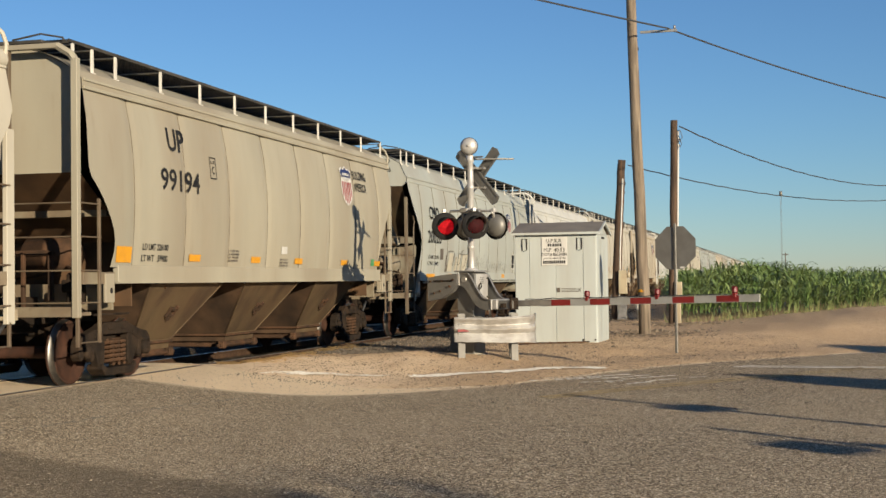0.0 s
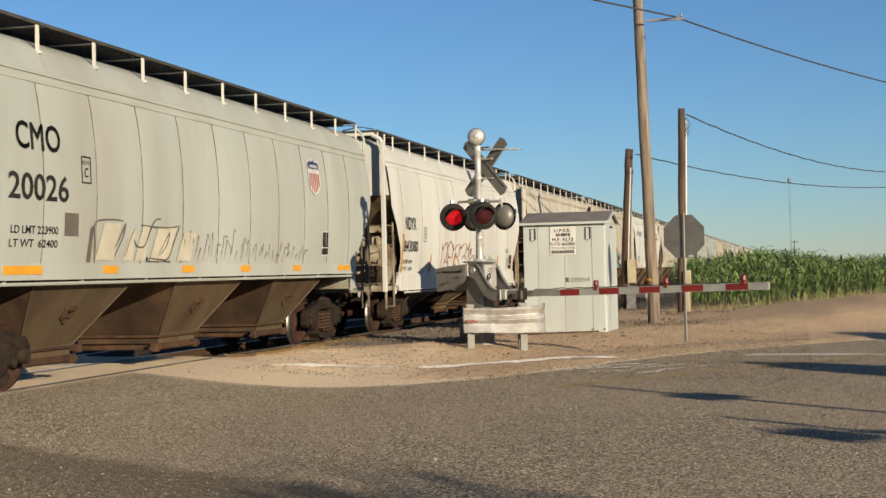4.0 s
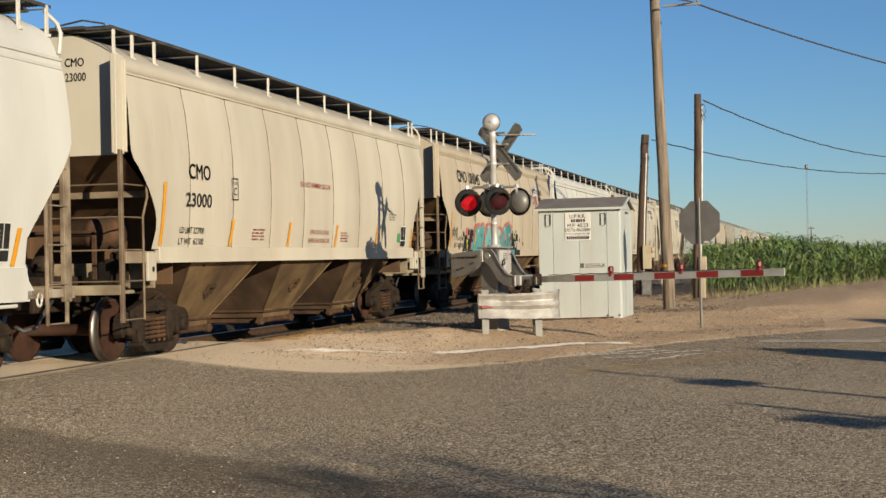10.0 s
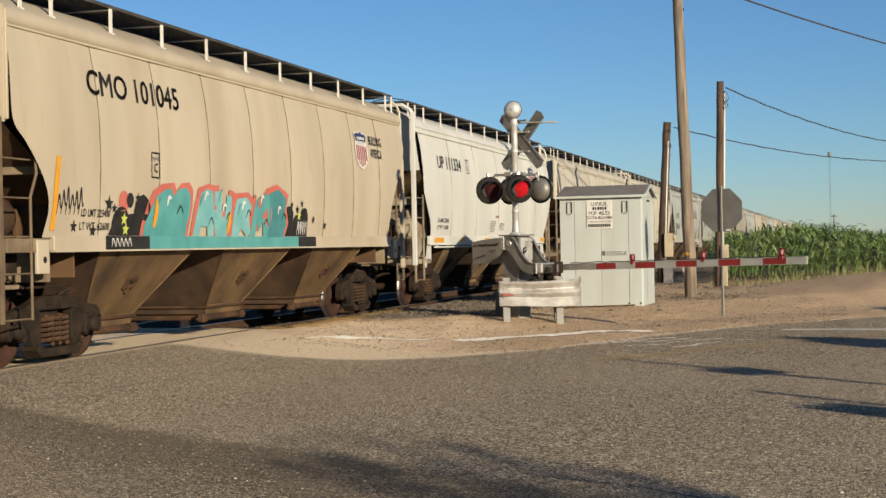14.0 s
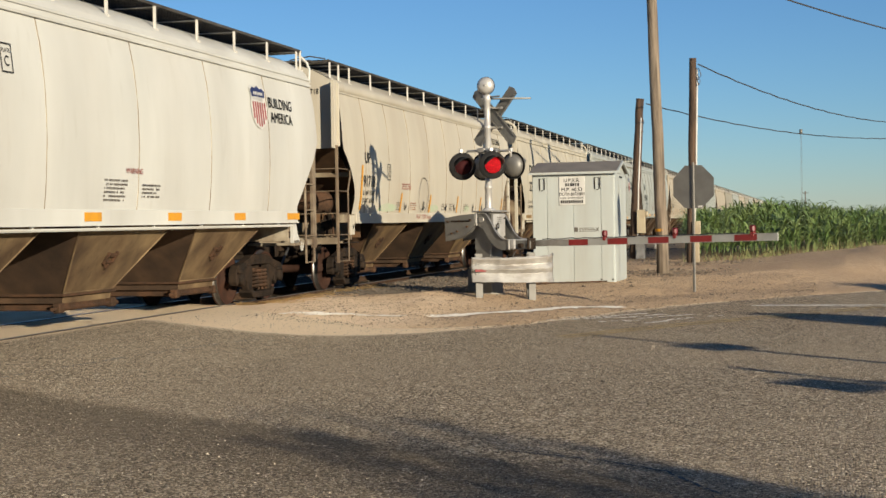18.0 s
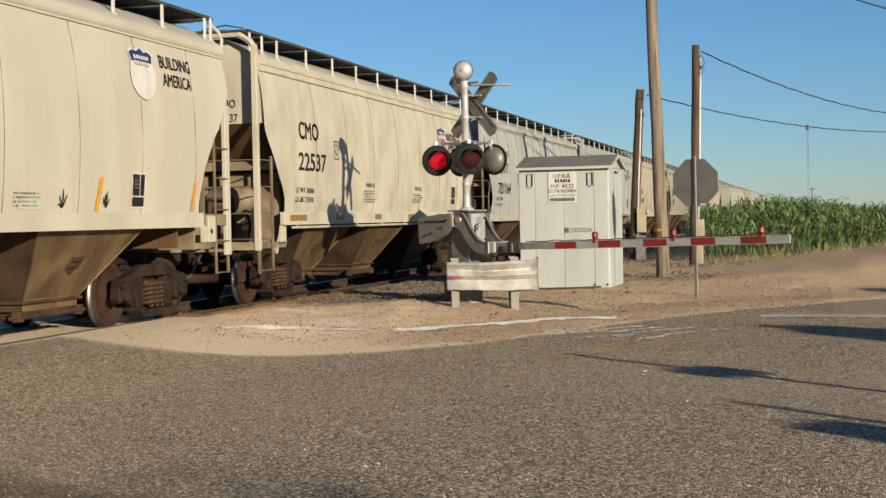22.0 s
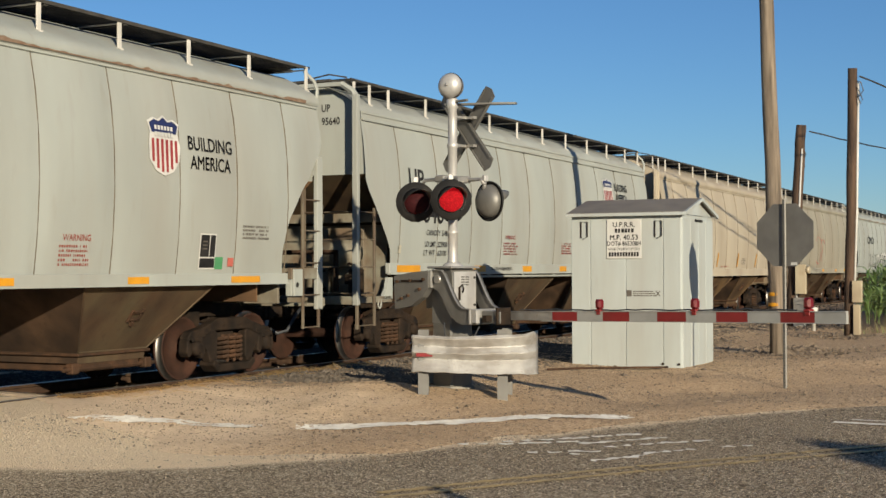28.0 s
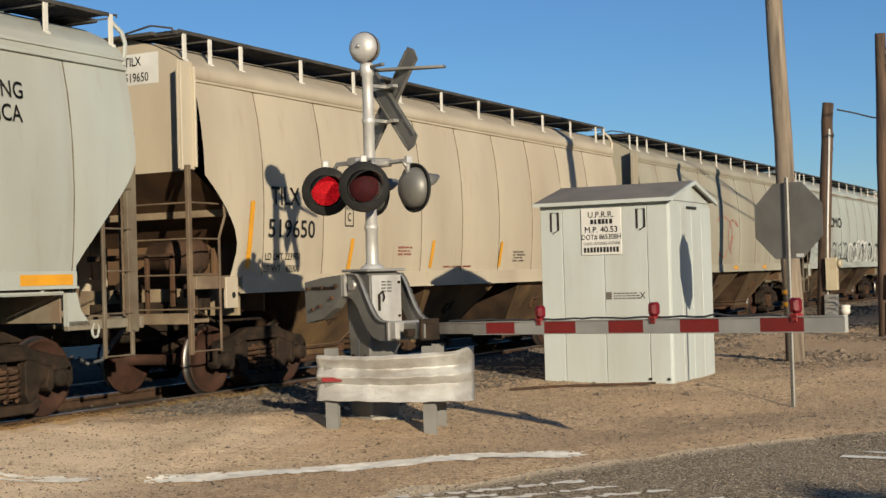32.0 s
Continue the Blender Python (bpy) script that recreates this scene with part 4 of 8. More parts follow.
# counterweight: a stack of steel plates on each arm
for y, first in ((-0.30, True), (0.26, False)):
    cw = part("counterweight", (lambda q: (plate(q, [(-0.82, 1.50), (-0.50, 1.545), (-0.10, 1.575), (-0.10, 1.34), (-0.22, 1.22), (-0.46, 1.10), (-0.80, 1.05)], y - 0.05, y + 0.05, axis="y"), q)[1])(bmesh.new()),
              M_SIGNBACK, signal, "grey steel counterweight plates")
    if first:
        bm = bmesh.new()
        bev_box(bm, -0.66, -0.20, y - 0.066, y - 0.05, 1.42, 1.45, 0.004)
        part("clamp_bar", bm, M_TRUCK, cw, "dark clamp bar")
        for x, z in ((-0.73, 1.43), (-0.45, 1.44), (-0.18, 1.46), (-0.50, 1.24), (-0.64, 1.20), (-0.26, 1.33)):
            bm = bmesh.new()
            tube(bm, [(x, y - 0.085, z), (x, y - 0.05, z)], 0.021, 6)
            part("bolt", bm, M_RUST, cw, "rusty bolt")
bm = bmesh.new()
bev_box(bm, 0.66, 0.70, -0.32, 0.32, 0.88, 1.08, 0.008)
clamp = part("arm_bracket", bm, M_GALV, signal, "bright bracket that clamps the gate arm")
for x0, x1, y0, y1, z0, z1, mt in ((0.70, 0.80, -0.30, -0.24, 0.90, 1.07, M_SILVER), (0.70, 1.02, -0.11, 0.09, 1.03, 1.06, M_GALV), (0.70, 1.05, -0.12, -0.10, 0.90, 1.05, M_SIGNBACK), (0.82, 0.90, -0.22, -0.12, 0.92, 1.0, M_TRUCK),
                                   (0.98, 1.02, -0.14, 0.10, 0.88, 1.10, M_TRUCK)):
    bm = bmesh.new()
    bev_box(bm, x0, x1, y0, y1, z0, z1, 0.006)
    part("clamp_plate", bm, mt, clamp)
bm = bmesh.new()
tube(bm, [(0.48, -0.30, 0.72), (0.56, -0.36, 0.55), (0.70, -0.34, 0.60), (0.80, -0.25, 0.86)], 0.009, 6)
tube(bm, [(0.36, -0.46, 0.90), (0.42, -0.50, 0.72), (0.56, -0.48, 0.60)], 0.009, 6)
part("cable", bm, M_WIRE, signal, "black cable")
# crossbuck seen from behind, and its mounting bars
for k, a in enumerate((48, -48)):
    bm = bmesh.new()
    plate(bm, [(-0.66, -0.115), (0.66, -0.115), (0.70, 0.0), (0.66, 0.115), (-0.66, 0.115), (-0.70, 0.0)], 0, 0.012, axis="y")
    for z in (-0.095, 0.095):
        box(bm, -0.62, 0.62, -0.018, 0.0, z - 0.01, z + 0.01)
    board = part("crossbuck_board", bm, M_SIGNBACK, signal, "crossbuck board with its bare metal back", at=pose(-0.06, 0.30 + 0.03 * k, 3.46, 0, a, 0))
for z in (3.22, 3.60):
    bm = bmesh.new()
    box(bm, -0.22, 0.16, 0.22, 0.29, z, z + 0.035)
    box(bm, -0.03, 0.03, 0.05, 0.26, z + 0.003, z + 0.038)
    part("crossbuck_bracket", bm, M_GALV, signal)
bm = bmesh.new()
plate(bm, [(-0.08, -0.07), (0.42, 0.33), (0.64, 0.55), (0.60, 0.62), (0.34, 0.43), (-0.10, 0.04)], 3.775, 3.80, axis="z")
bev_box(bm, -0.06, 0.30, -0.02, 0.02, 3.80, 3.83, 0.004)
part("edge_on_sign", bm, M_SIGNBACK, signal, "flat metal sign seen edge on")
# lamp arms and lamps
bm = bmesh.new()
for y, sgn in ((-0.10, -1), (0.10, 1)):
    tube(bm, [(-0.38, y * 2.2, 2.70), (-0.34, y * 2.0, 2.78), (0.34, y * 2.0, 2.78), (0.38, y * 2.2, 2.70)], 0.024, 8)
bev_box(bm, -0.09, 0.09, -0.24, 0.24, 2.74, 2.83, 0.012)
part("lamp_arm", bm, M_GALV, signal, "grey pipe that carries the lamps")
LAMPS = {}
for nm, x, side in (("a", -0.37, -1), ("b", 0.35, -1), ("c", -0.37, 1), ("d", 0.37, 1)):
    turn = pose(x, side * 0.33, 2.49, 0, 0, 52 if side < 0 else 180)
    bm = bmesh.new()
    lathe(bm, [(0.10, 0.0), (0.245, 0.0), (0.262, -0.022), (0.268, -0.018), (0.262, 0.012), (0.10, 0.012)], pose(0, 0, 0, 90), 36)
    lamp = part("lamp", bm, M_BLACK, signal, "round black lamp background", at=turn)
    bm = bmesh.new()
    if side < 0:
        lathe(bm, [(0.17, -0.02), (0.175, -0.012), (0.172, 0.10), (0.15, 0.16), (0.10, 0.20), (0.0, 0.215)][::-1], pose(0, 0, 0, -90), 28)
    else:
        lathe(bm, [(0.215, -0.012), (0.225, 0.0), (0.21, 0.06), (0.165, 0.115), (0.09, 0.15), (0.0, 0.165)][::-1], pose(0, 0, 0, -90), 28)
    part("housing", bm, M_SIGNBACK if side > 0 else M_BLACK, lamp, "domed grey lamp housing" if side > 0 else "black lamp housing")
    # a short visor: deep above the lens, shallow below
    bm = bmesh.new()
    ring = []
    for k in range(29):
        t = math.radians(-50 + 280 * k / 28)
        front = 0.04 + 0.17 * max(0.0, math.sin(t)) ** 0.8
        if side > 0:
            front += 0.08 * max(0.0, math.sin(t)) ** 0.6
        lean = 0.4 * front if side < 0 else 0.0
        ring.append([(0.182 * math.cos(t), 0.0, 0.182 * math.sin(t)), (0.182 * math.cos(t) + lean, -front, 0.182 * math.sin(t) - 0.1 * front), (0.175 * math.cos(t) + lean, -front, 0.175 * math.sin(t) - 0.1 * front),
                     (0.175 * math.cos(t), 0.0, 0.175 * math.sin(t))])
    vs = [[bm.verts.new(p) for p in r] for r in ring]
    for ra, rb in zip(vs, vs[1:]):
        for k in range(4):
            fc = bm.faces.new((ra[k], ra[(k + 1) % 4], rb[(k + 1) % 4], rb[k]))
            fc.smooth = True
            fc.material_index = 1 if k == 2 or side > 0 else 0
    bmesh.ops.recalc_face_normals(bm, faces=bm.faces[:])
    part("hood", bm, [M_BLACK, M_SIGNBACK], lamp, "short visor over the lens")
    if side < 0:
        # a flip disc: one face glows red, the other is a dark red lens
        bm = bmesh.new()
        lathe(bm, [(0.0, 0.006), (0.158, 0.006), (0.158, 0.0)], pose(0, 0, 0, 90), 32, 0)
        lathe(bm, [(0.158, 0.0), (0.158, -0.006), (0.0, -0.006)], pose(0, 0, 0, 90), 32, 1)
        LAMPS[nm] = part("flip_disc", bm, [M_REDGLOW, M_REDLENS], lamp, "flashing red lens disc", at=pose(0, -0.03, 0))
    bm = bmesh.new()
    tube(bm, [(0, 0.10, 0.15), (0, 0.09, 0.29)], 0.028, 8)
    part("lamp_bracket", bm, M_GALV, lamp)
    bm = bmesh.new()
    bev_box(bm, -0.035, 0.035, 0.05, 0.12, 0.26, 0.34, 0.01)
    part("pipe_clamp", bm, M_SILVER, lamp)
# gate arm
arm = thing("gate_arm", pose(6.53, 25.06, 0.985, 0, -1.15, -23.8), "lowered gate arm with red and grey stripes and three red lamps", "gate arm")
bm = bmesh.new()
bev_box(bm, -1.35, 0.0, -0.018, 0.018, -0.055, 0.055, 0.004)
bev_box(bm, -1.35, 0.0, -0.03, 0.03, 0.05, 0.062, 0.003)
part("arm_root", bm, M_GALV, arm, "bare grey root of the arm")
STRIPE = 0.4206
for k in range(9):
    bm = bmesh.new()
    box(bm, k * STRIPE, (k + 1) * STRIPE, -0.02, 0.02, -0.055, 0.055)
    part("stripe", bm, M_RED if k % 2 == 0 else M_GREYSTRIPE, arm, "red stripe" if k % 2 == 0 else "grey stripe")
bm = bmesh.new()
box(bm, 9 * STRIPE, 9 * STRIPE + 0.37, -0.02, 0.02, -0.055, 0.055)
part("stripe", bm, M_GREYSTRIPE, arm, "grey end of the arm")
bm = bmesh.new()
box(bm, -0.2, 4.15, -0.028, 0.028, 0.0555, 0.064)
box(bm, -0.2, 4.15, -0.028, 0.028, -0.064, -0.0555)
part("arm_flange", bm, M_GREYSTRIPE, arm, "thin grey flange along the arm")
for x in (0.775, 2.22, 3.70):
    bm = bmesh.new()
    bev_box(bm, x - 0.04, x + 0.04, -0.04, 0.04, 0.06, 0.085, 0.006)
    bev_box(bm, x - 0.03, x + 0.03, -0.030, -0.019, 0.02, 0.075, 0.004)
    al = part("arm_lamp", bm, M_RED, arm, "red lamp on the gate arm")
    bm = bmesh.new()
    bev_box(bm, x - 0.046, x + 0.046, -0.042, 0.042, 0.088, 0.205, 0.020)
    bev_box(bm, x - 0.030, x + 0.030, -0.048, 0.048, 0.105, 0.190, 0.012)
    bev_box(bm, x - 0.022, x + 0.022, -0.022, 0.022, 0.07, 0.095, 0.004)
    part("arm_lens", bm, M_ARMLENS, al, "red plastic lens")
bm = bmesh.new()
line = [(-0.6 + 0.13 * k, 0.0, 0.076 + 0.005 * math.sin(k * 1.9) + (0.012 if k % 11 == 5 else 0)) for k in range(33)]
tube(bm, line, 0.009, 5)
part("arm_cable", bm, M_WIRE, arm, "black cable along the arm")

# corrugated guard in front of the signal
guard = thing("guard_rail", pose(5.365, 25.03, -0.02, 0, 0, 21.7), "curved galvanised guard rail on four short posts", "guard rail")
PROF = [(0.115, 0.285), (0.095, 0.315), (0.025, 0.435), (0.018, 0.45), (0.095, 0.525), (0.098, 0.54), (0.032, 0.605), (0.028, 0.62), (0.098, 0.715), (0.100, 0.728), (0.075, 0.755)]


def guard_path(u):
    """Plan of the guard: a bow before the posts whose right end curls back."""
    t = -1 + 2 * u
    return 0.10 + 0.80 * t, -0.10 + 0.10 * abs(t) ** 2.5 + (0.22 * ((t - 0.7) / 0.3) ** 2 if t > 0.7 else 0)


bm = bmesh.new()
rows = []
for i in range(45):
    u = i / 44
    x, y = guard_path(u)
    dent = 0.012 * math.sin(u * 11) + 0.014 * noise.noise((u * 17, 0, 5)) + 0.05 * smooth(0.9, 1.0, u)
    flare = 1 + 0.16 * smooth(0.86, 1.0, u)
    rows.append([bm.verts.new((x, y - d + dent * (1 if z > 0.5 else 0.4), 0.52 + (z - 0.52) * flare + 0.012 * math.sin(u * 5 + z * 4) + 0.010 * noise.noise((u * 13, z * 9, 2)))) for d, z in PROF])
for ra, rb in zip(rows, rows[1:]):
    for k in range(len(PROF) - 1):
        fc = bm.faces.new((ra[k], rb[k], rb[k + 1], ra[k + 1]))
        fc.smooth = True
for e in bm.edges:
    e.smooth = abs(e.verts[0].co.x - e.verts[1].co.x) < 0.012
rail_ob = part("corrugated_rail", bm, M_GUARD, guard, "dented corrugated steel rail")
solid = rail_ob.modifiers.new("thickness", "SOLIDIFY")
solid.thickness = 0.012
bm = bmesh.new()
x, y = guard_path(0.0)
bev_box(bm, x + 0.06, x + 0.27, y - 0.13, y - 0.10, 0.485, 0.53, 0.002)
part("reflector", bm, M_RED, guard, "small red reflector")
for x, y in ((-0.555, 0.0), (0.45, 0.0), (-0.52, 1.25), (0.50, 0.45)):
    bm = bmesh.new()
    plate(bm, [(-0.065, -0.06), (0.065, -0.06), (0.065, -0.046), (0.008, -0.046), (0.008, 0.046), (0.065, 0.046), (0.065, 0.06), (-0.065, 0.06), (-0.065, 0.046), (-0.008, 0.046), (-0.008, -0.046),
               (-0.065, -0.046)], -0.4, 0.82 if y < 1 else 0.5, axis="z")
    part("guard_post", bm, M_SIGNBACK, guard, at=pose(x, y, 0))

# ---- relay cabinet ----
cab = thing("relay_cabinet", pose(5.72, 31.32, -0.06), "pale grey steel equipment cabinet with a low gabled roof", "equipment cabinet")
bm = bmesh.new()
bev_box(bm, -0.93, 0.93, -0.93, 0.93, 0.0, 2.52, 0.012)
part("body", bm, M_CABINET, cab)
for k in range(4):
    bm = bmesh.new()
    w = (0.33, 0.60, 0.62, 0.29)[k]
    x0 = -0.925 + sum((0.33, 0.60, 0.62, 0.29)[:k])
    bev_box(bm, x0 + 0.005, x0 + w - 0.005, -0.944, -0.925, 0.03, 2.44, 0.004)
    part("front_panel", bm, M_CABINET, cab)
for k in range(4):
    bm = bmesh.new()
    y0 = -0.925 + k * 0.4625
    bev_box(bm, 0.925, 0.944, y0 + 0.005, y0 + 0.457, 0.03, 2.44, 0.004)
    part("side_panel", bm, M_CABINET, cab)
bm = bmesh.new()
for s in (-1, 1):
    vs = [(-0.99, s * 1.02, 2.52), (1.02, s * 1.02, 2.52), (1.02, 0, 2.78), (-0.99, 0, 2.78)]
    quads(bm, vs + [(x, y, z + 0.02) for x, y, z in vs], BOX)
bmesh.ops.recalc_face_normals(bm, faces=bm.faces[:])
part("roof", bm, M_CABROOF, cab, "dusty grey gabled roof")
bm = bmesh.new()
for s in (-1, 1):
    plate(bm, [(s * 1.025, 2.485), (s * 1.025, 2.54), (0, 2.80), (0, 2.745)], 0.99, 1.025)
plate(bm, [(-0.93, 2.50), (0.93, 2.50), (0, 2.77)], 0.90, 0.93)
box(bm, -0.99, 1.02, -1.045, -1.022, 2.485, 2.535)
part("roof_trim", bm, M_CABINET, cab)
bm = bmesh.new()
bev_box(bm, 0.944, 0.96, -0.22, 0.22, 2.40, 2.44, 0.004)
part("vent", bm, M_BLACK, cab, "dark vent slot")
for x in (-0.70, 0.55):
    bm = bmesh.new()
    tube(bm, [(x - 0.055, -0.955, 2.14), (x - 0.055, -0.955, 2.40), (x + 0.055, -0.96, 2.40), (x + 0.055, -0.96, 2.16), (x - 0.02, -0.96, 2.12)], 0.011, 6)
    part("door_handle", bm, M_TRUCK, cab, "dark bent steel handle")
for x in (0.62, 0.88):
    bm = bmesh.new()
    tube(bm, [(x, -0.94, 0.12), (x, -0.965, 0.12)], 0.02, 6)
    part("bolt", bm, M_TRUCK, cab)
bm = bmesh.new()
bev_box(bm, -0.31, 0.27, -0.962, -0.946, 1.80, 2.44, 0.004)
label_plate = part("notice", bm, M_WHITE, cab, "white notice with black writing on the crossing")


def write(text, size, x, y, z, parent, mat=M_LETTER, bold=0.012, wide=1.0, centre=True):
    """Upright writing that faces -y."""
    pts, faces = lettering(text, size, bold, wide)
    w = max(p[0] for p in pts)
    bm = bmesh.new()
    quads(bm, [(x + px - (w / 2 if centre else 0), y, z + pz) for px, pz in pts], faces)
    return part("writing", bm, mat, parent, "black writing: " + text.lower())


write("U.P.R.R.", 0.115, -0.02, -0.9645, 2.31, label_plate)
write("M.P. 40.53", 0.115, -0.02, -0.9645, 2.105, label_plate)
write("DOT# 865308H", 0.10, -0.02, -0.9645, 2.01, label_plate, wide=0.85)
write("GRADE CROSSING HOTLINE", 0.058, -0.02, -0.9645, 1.935, label_plate, wide=0.72, bold=0.004)
bm = bmesh.new()
for k, w in enumerate((0.05, 0.04, 0.055, 0.05, 0.04, 0.05)):
    box(bm, -0.17 + k * 0.055, -0.17 + k * 0.055 + w * 0.8, -0.9665, -0.9635, 2.22, 2.285)
part("masked_line", bm, M_LETTER, label_plate, "row of plain black bars", kind="stuff")
bm = bmesh.new()
for k in range(11):
    box(bm, -0.275 + k * 0.047, -0.275 + k * 0.047 + 0.032, -0.9665, -0.9635, 1.835, 1.905)
part("masked_line", bm, M_LETTER, label_plate, "row of plain black bars", kind="stuff")
bm = bmesh.new()
box(bm, 0.02, 0.10, -0.948, -0.9445, 1.19, 1.29)
for k in range(3):
    x = 0.13
    while x < 0.46:
        w = 0.02 + 0.03 * ((k * 7 + int(x * 90)) % 3) / 2
        box(bm, x, x + w, -0.948, -0.9445, 1.195 + k * 0.034, 1.212 + k * 0.034)
        x += w + 0.012
for q in (-1, 1):
    quads(bm, [(0.50, -0.948, 1.20 if q > 0 else 1.28), (0.515, -0.948, 1.195 if q > 0 else 1.285), (0.58, -0.948, 1.28 if q > 0 else 1.20), (0.565, -0.948, 1.285 if q > 0 else 1.195)], [(0, 1, 2, 3)])
part("small_notice", bm, M_GREYLETTER, cab, "small black notice", kind="stuff")
bm = bmesh.new()
tube(bm, [(4.9, 29.0, 0.02), (5.3, 29.35, 0.03), (5.9, 29.8, 0.025), (6.5, 30.1, 0.03)], 0.018, 6)
tagged(part("rusty_rod", bm, M_RUST), "thin rusty rod lying on the dirt before the cabinet", "rod")

# ---- stop sign, seen from behind ----
sign = thing("stop_sign", pose(8.47, 29.40, -0.14, 0, 0, -17), "octagonal sign on a perforated steel post, seen from behind", "road sign")
bm = bmesh.new()
plate(bm, [(-0.03, -0.02), (-0.018, -0.035), (0.018, -0.035), (0.03, -0.02), (0.03, -0.012), (0.016, -0.025), (-0.016, -0.025), (-0.03, -0.012)], -0.3, 2.72, axis="z")
post = part("post", bm, M_SIGNBACK, sign, "perforated galvanised steel post")
bm = bmesh.new()
for k in range(54):
    lathe(bm, [(0.0, 0.0), (0.007, 0.0), (0.007, 0.002), (0, 0.002)], pose(0, -0.0355, 0.05 + k * 0.05, 90), 6)
part("holes", bm, M_BLACK, post, "row of dark holes", kind="stuff")
bm = bmesh.new()
plate(bm, [(0.457 / math.cos(math.pi / 8) * math.cos(math.pi / 8 + k * math.pi / 4), 2.20 + 0.457 / math.cos(math.pi / 8) * math.sin(math.pi / 8 + k * math.pi / 4)) for k in range(8)], 0.0, 0.006, axis="y")
part("octagon", bm, M_SIGNBACK, sign, "dull grey back of the octagonal plate")
bm = bmesh.new()
plate(bm, [(0.457 / math.cos(math.pi / 8) * 0.99 * math.cos(math.pi / 8 + k * math.pi / 4), 2.20 + 0.99 * 0.457 / math.cos(math.pi / 8) * math.sin(math.pi / 8 + k * math.pi / 4)) for k in range(8)], 0.0062, 0.008, axis="y")
part("red_face", bm, M_RED, sign, "red face turned away")
bm = bmesh.new()
box(bm, 0.10, 0.20, -0.003, 0.0, 1.76, 1.80)
part("sticker", bm, M_WHITE, sign, "small white sticker")

# ---- poles and wires ----
def pole(name, base, top, r0, r1, mat, label):
    bm = bmesh.new()
    b, t = Vector(base), Vector(top)
    k = 12
    rng = random.Random(int(top[2] * 10))
    pts = [b.lerp(t, i / k) - b + Vector((rng.gauss(0, 0.008), rng.gauss(0, 0.008), 0)) for i in range(k + 1)]
    pts[0].z -= 0.5
    tube(bm, pts, r0, 14, radii=[r0 + (r1 - r0) * i / k for i in range(k + 1)])
    root = thing(name, Matrix.Translation(b), label, "utility pole")
    part("shaft", bm, mat, root)
    return root


def wire(name, a, b, sag, r, label, wiggle=0.0):
    bm = bmesh.new()
    a, b = Vector(a), Vector(b)
    k = 40
    pts = []
    for i in range(k + 1):
        u = i / k
        p = a.lerp(b, u)
        p.z -= sag * 4 * u * (1 - u) - wiggle * math.sin(i * 2.6)
        pts.append(p)
    tube(bm, pts, r, 6)
    tagged(part(name, bm, M_WIRE), label, "wire", kind="structure")


p1 = pole("utility_pole", (7.27, 34.6, 0.02), (7.0, 34.5, 10.6), 0.155, 0.115, M_POLE, "tall weathered grey-brown wooden utility pole")
p2 = pole("utility_pole", (7.36, 41.9, -0.05), (7.55, 41.5, 6.18), 0.125, 0.105, M_POLEDARK, "short brown wooden pole with a white conduit")
p3 = pole("utility_pole", (5.0, 47.0, -0.05), (5.30, 47.0, 5.5), 0.165, 0.135, M_POLEDARK, "short dark brown leaning wooden pole")
bm = bmesh.new()
tube(bm, [(0.12, -0.10, 0.6), (0.22, -0.2, 3.0), (0.30, -0.36, 5.9)], 0.028, 8)
part("conduit", bm, M_WHITE, p2, "white conduit")
bm = bmesh.new()
bev_box(bm, 0.10, 0.32, -0.26, -0.08, 0.85, 1.35, 0.012)
bev_box(bm, 0.12, 0.28, -0.24, -0.10, 0.1, 0.8, 0.012)
part("meter_box", bm, M_CREAMBOX, p2, "cream enamel meter box")
bm = bmesh.new()
tube(bm, [(0.19, -0.42, 5.95), (0.36, -0.42, 5.9), (0.42, -0.42, 5.7), (0.30, -0.42, 5.55), (0.36, -0.42, 5.4)], 0.012, 6)
tube(bm, [(0.19, -0.42, 5.85), (0.30, -0.42, 5.75), (0.40, -0.42, 5.5), (0.34, -0.42, 5.42), (0.28, -0.42, 5.6)], 0.012, 6)
part("service_loop", bm, M_WIRE, p2, "loop of dark service cable")
bm = bmesh.new()
tube(bm, [(0.16, -0.14, 0.5), (0.22, -0.14, 2.5), (0.34, -0.12, 4.9)], 0.026, 8)
part("conduit", bm, M_WHITE, p3, "white conduit")
bm = bmesh.new()
bev_box(bm, 0.16, 0.44, -0.28, -0.08, 0.95, 1.75, 0.012)
tube(bm, [(0.44, -0.18, 1.6), (0.54, -0.18, 1.6)], 0.10, 12)
part("meter_box", bm, M_CREAMBOX, p3, "cream enamel meter box")
bm = bmesh.new()
bev_box(bm, 0.10, 0.42, -0.25, -0.05, 0.05, 0.85, 0.012)
part("lower_box", bm, M_GALV, p3, "grey lower box")
bm = bmesh.new()
tube(bm, [(0.26, 0, 4.95), (0.36, 0, 4.95), (0.42, 0, 4.75), (0.34, 0, 4.55), (0.40, 0, 4.4)], 0.012, 6)
part("service_loop", bm, M_WIRE, p3, "loop of dark service cable")
bm = bmesh.new()
box(bm, 0.0, 0.92, -0.03, 0.03, 7.60, 7.66)
tube(bm, [(0.86, 0, 7.66), (0.86, 0, 7.76)], 0.03, 8)
part("wire_bracket", bm, M_GALV, p1, "grey bracket that holds the cable off the pole")
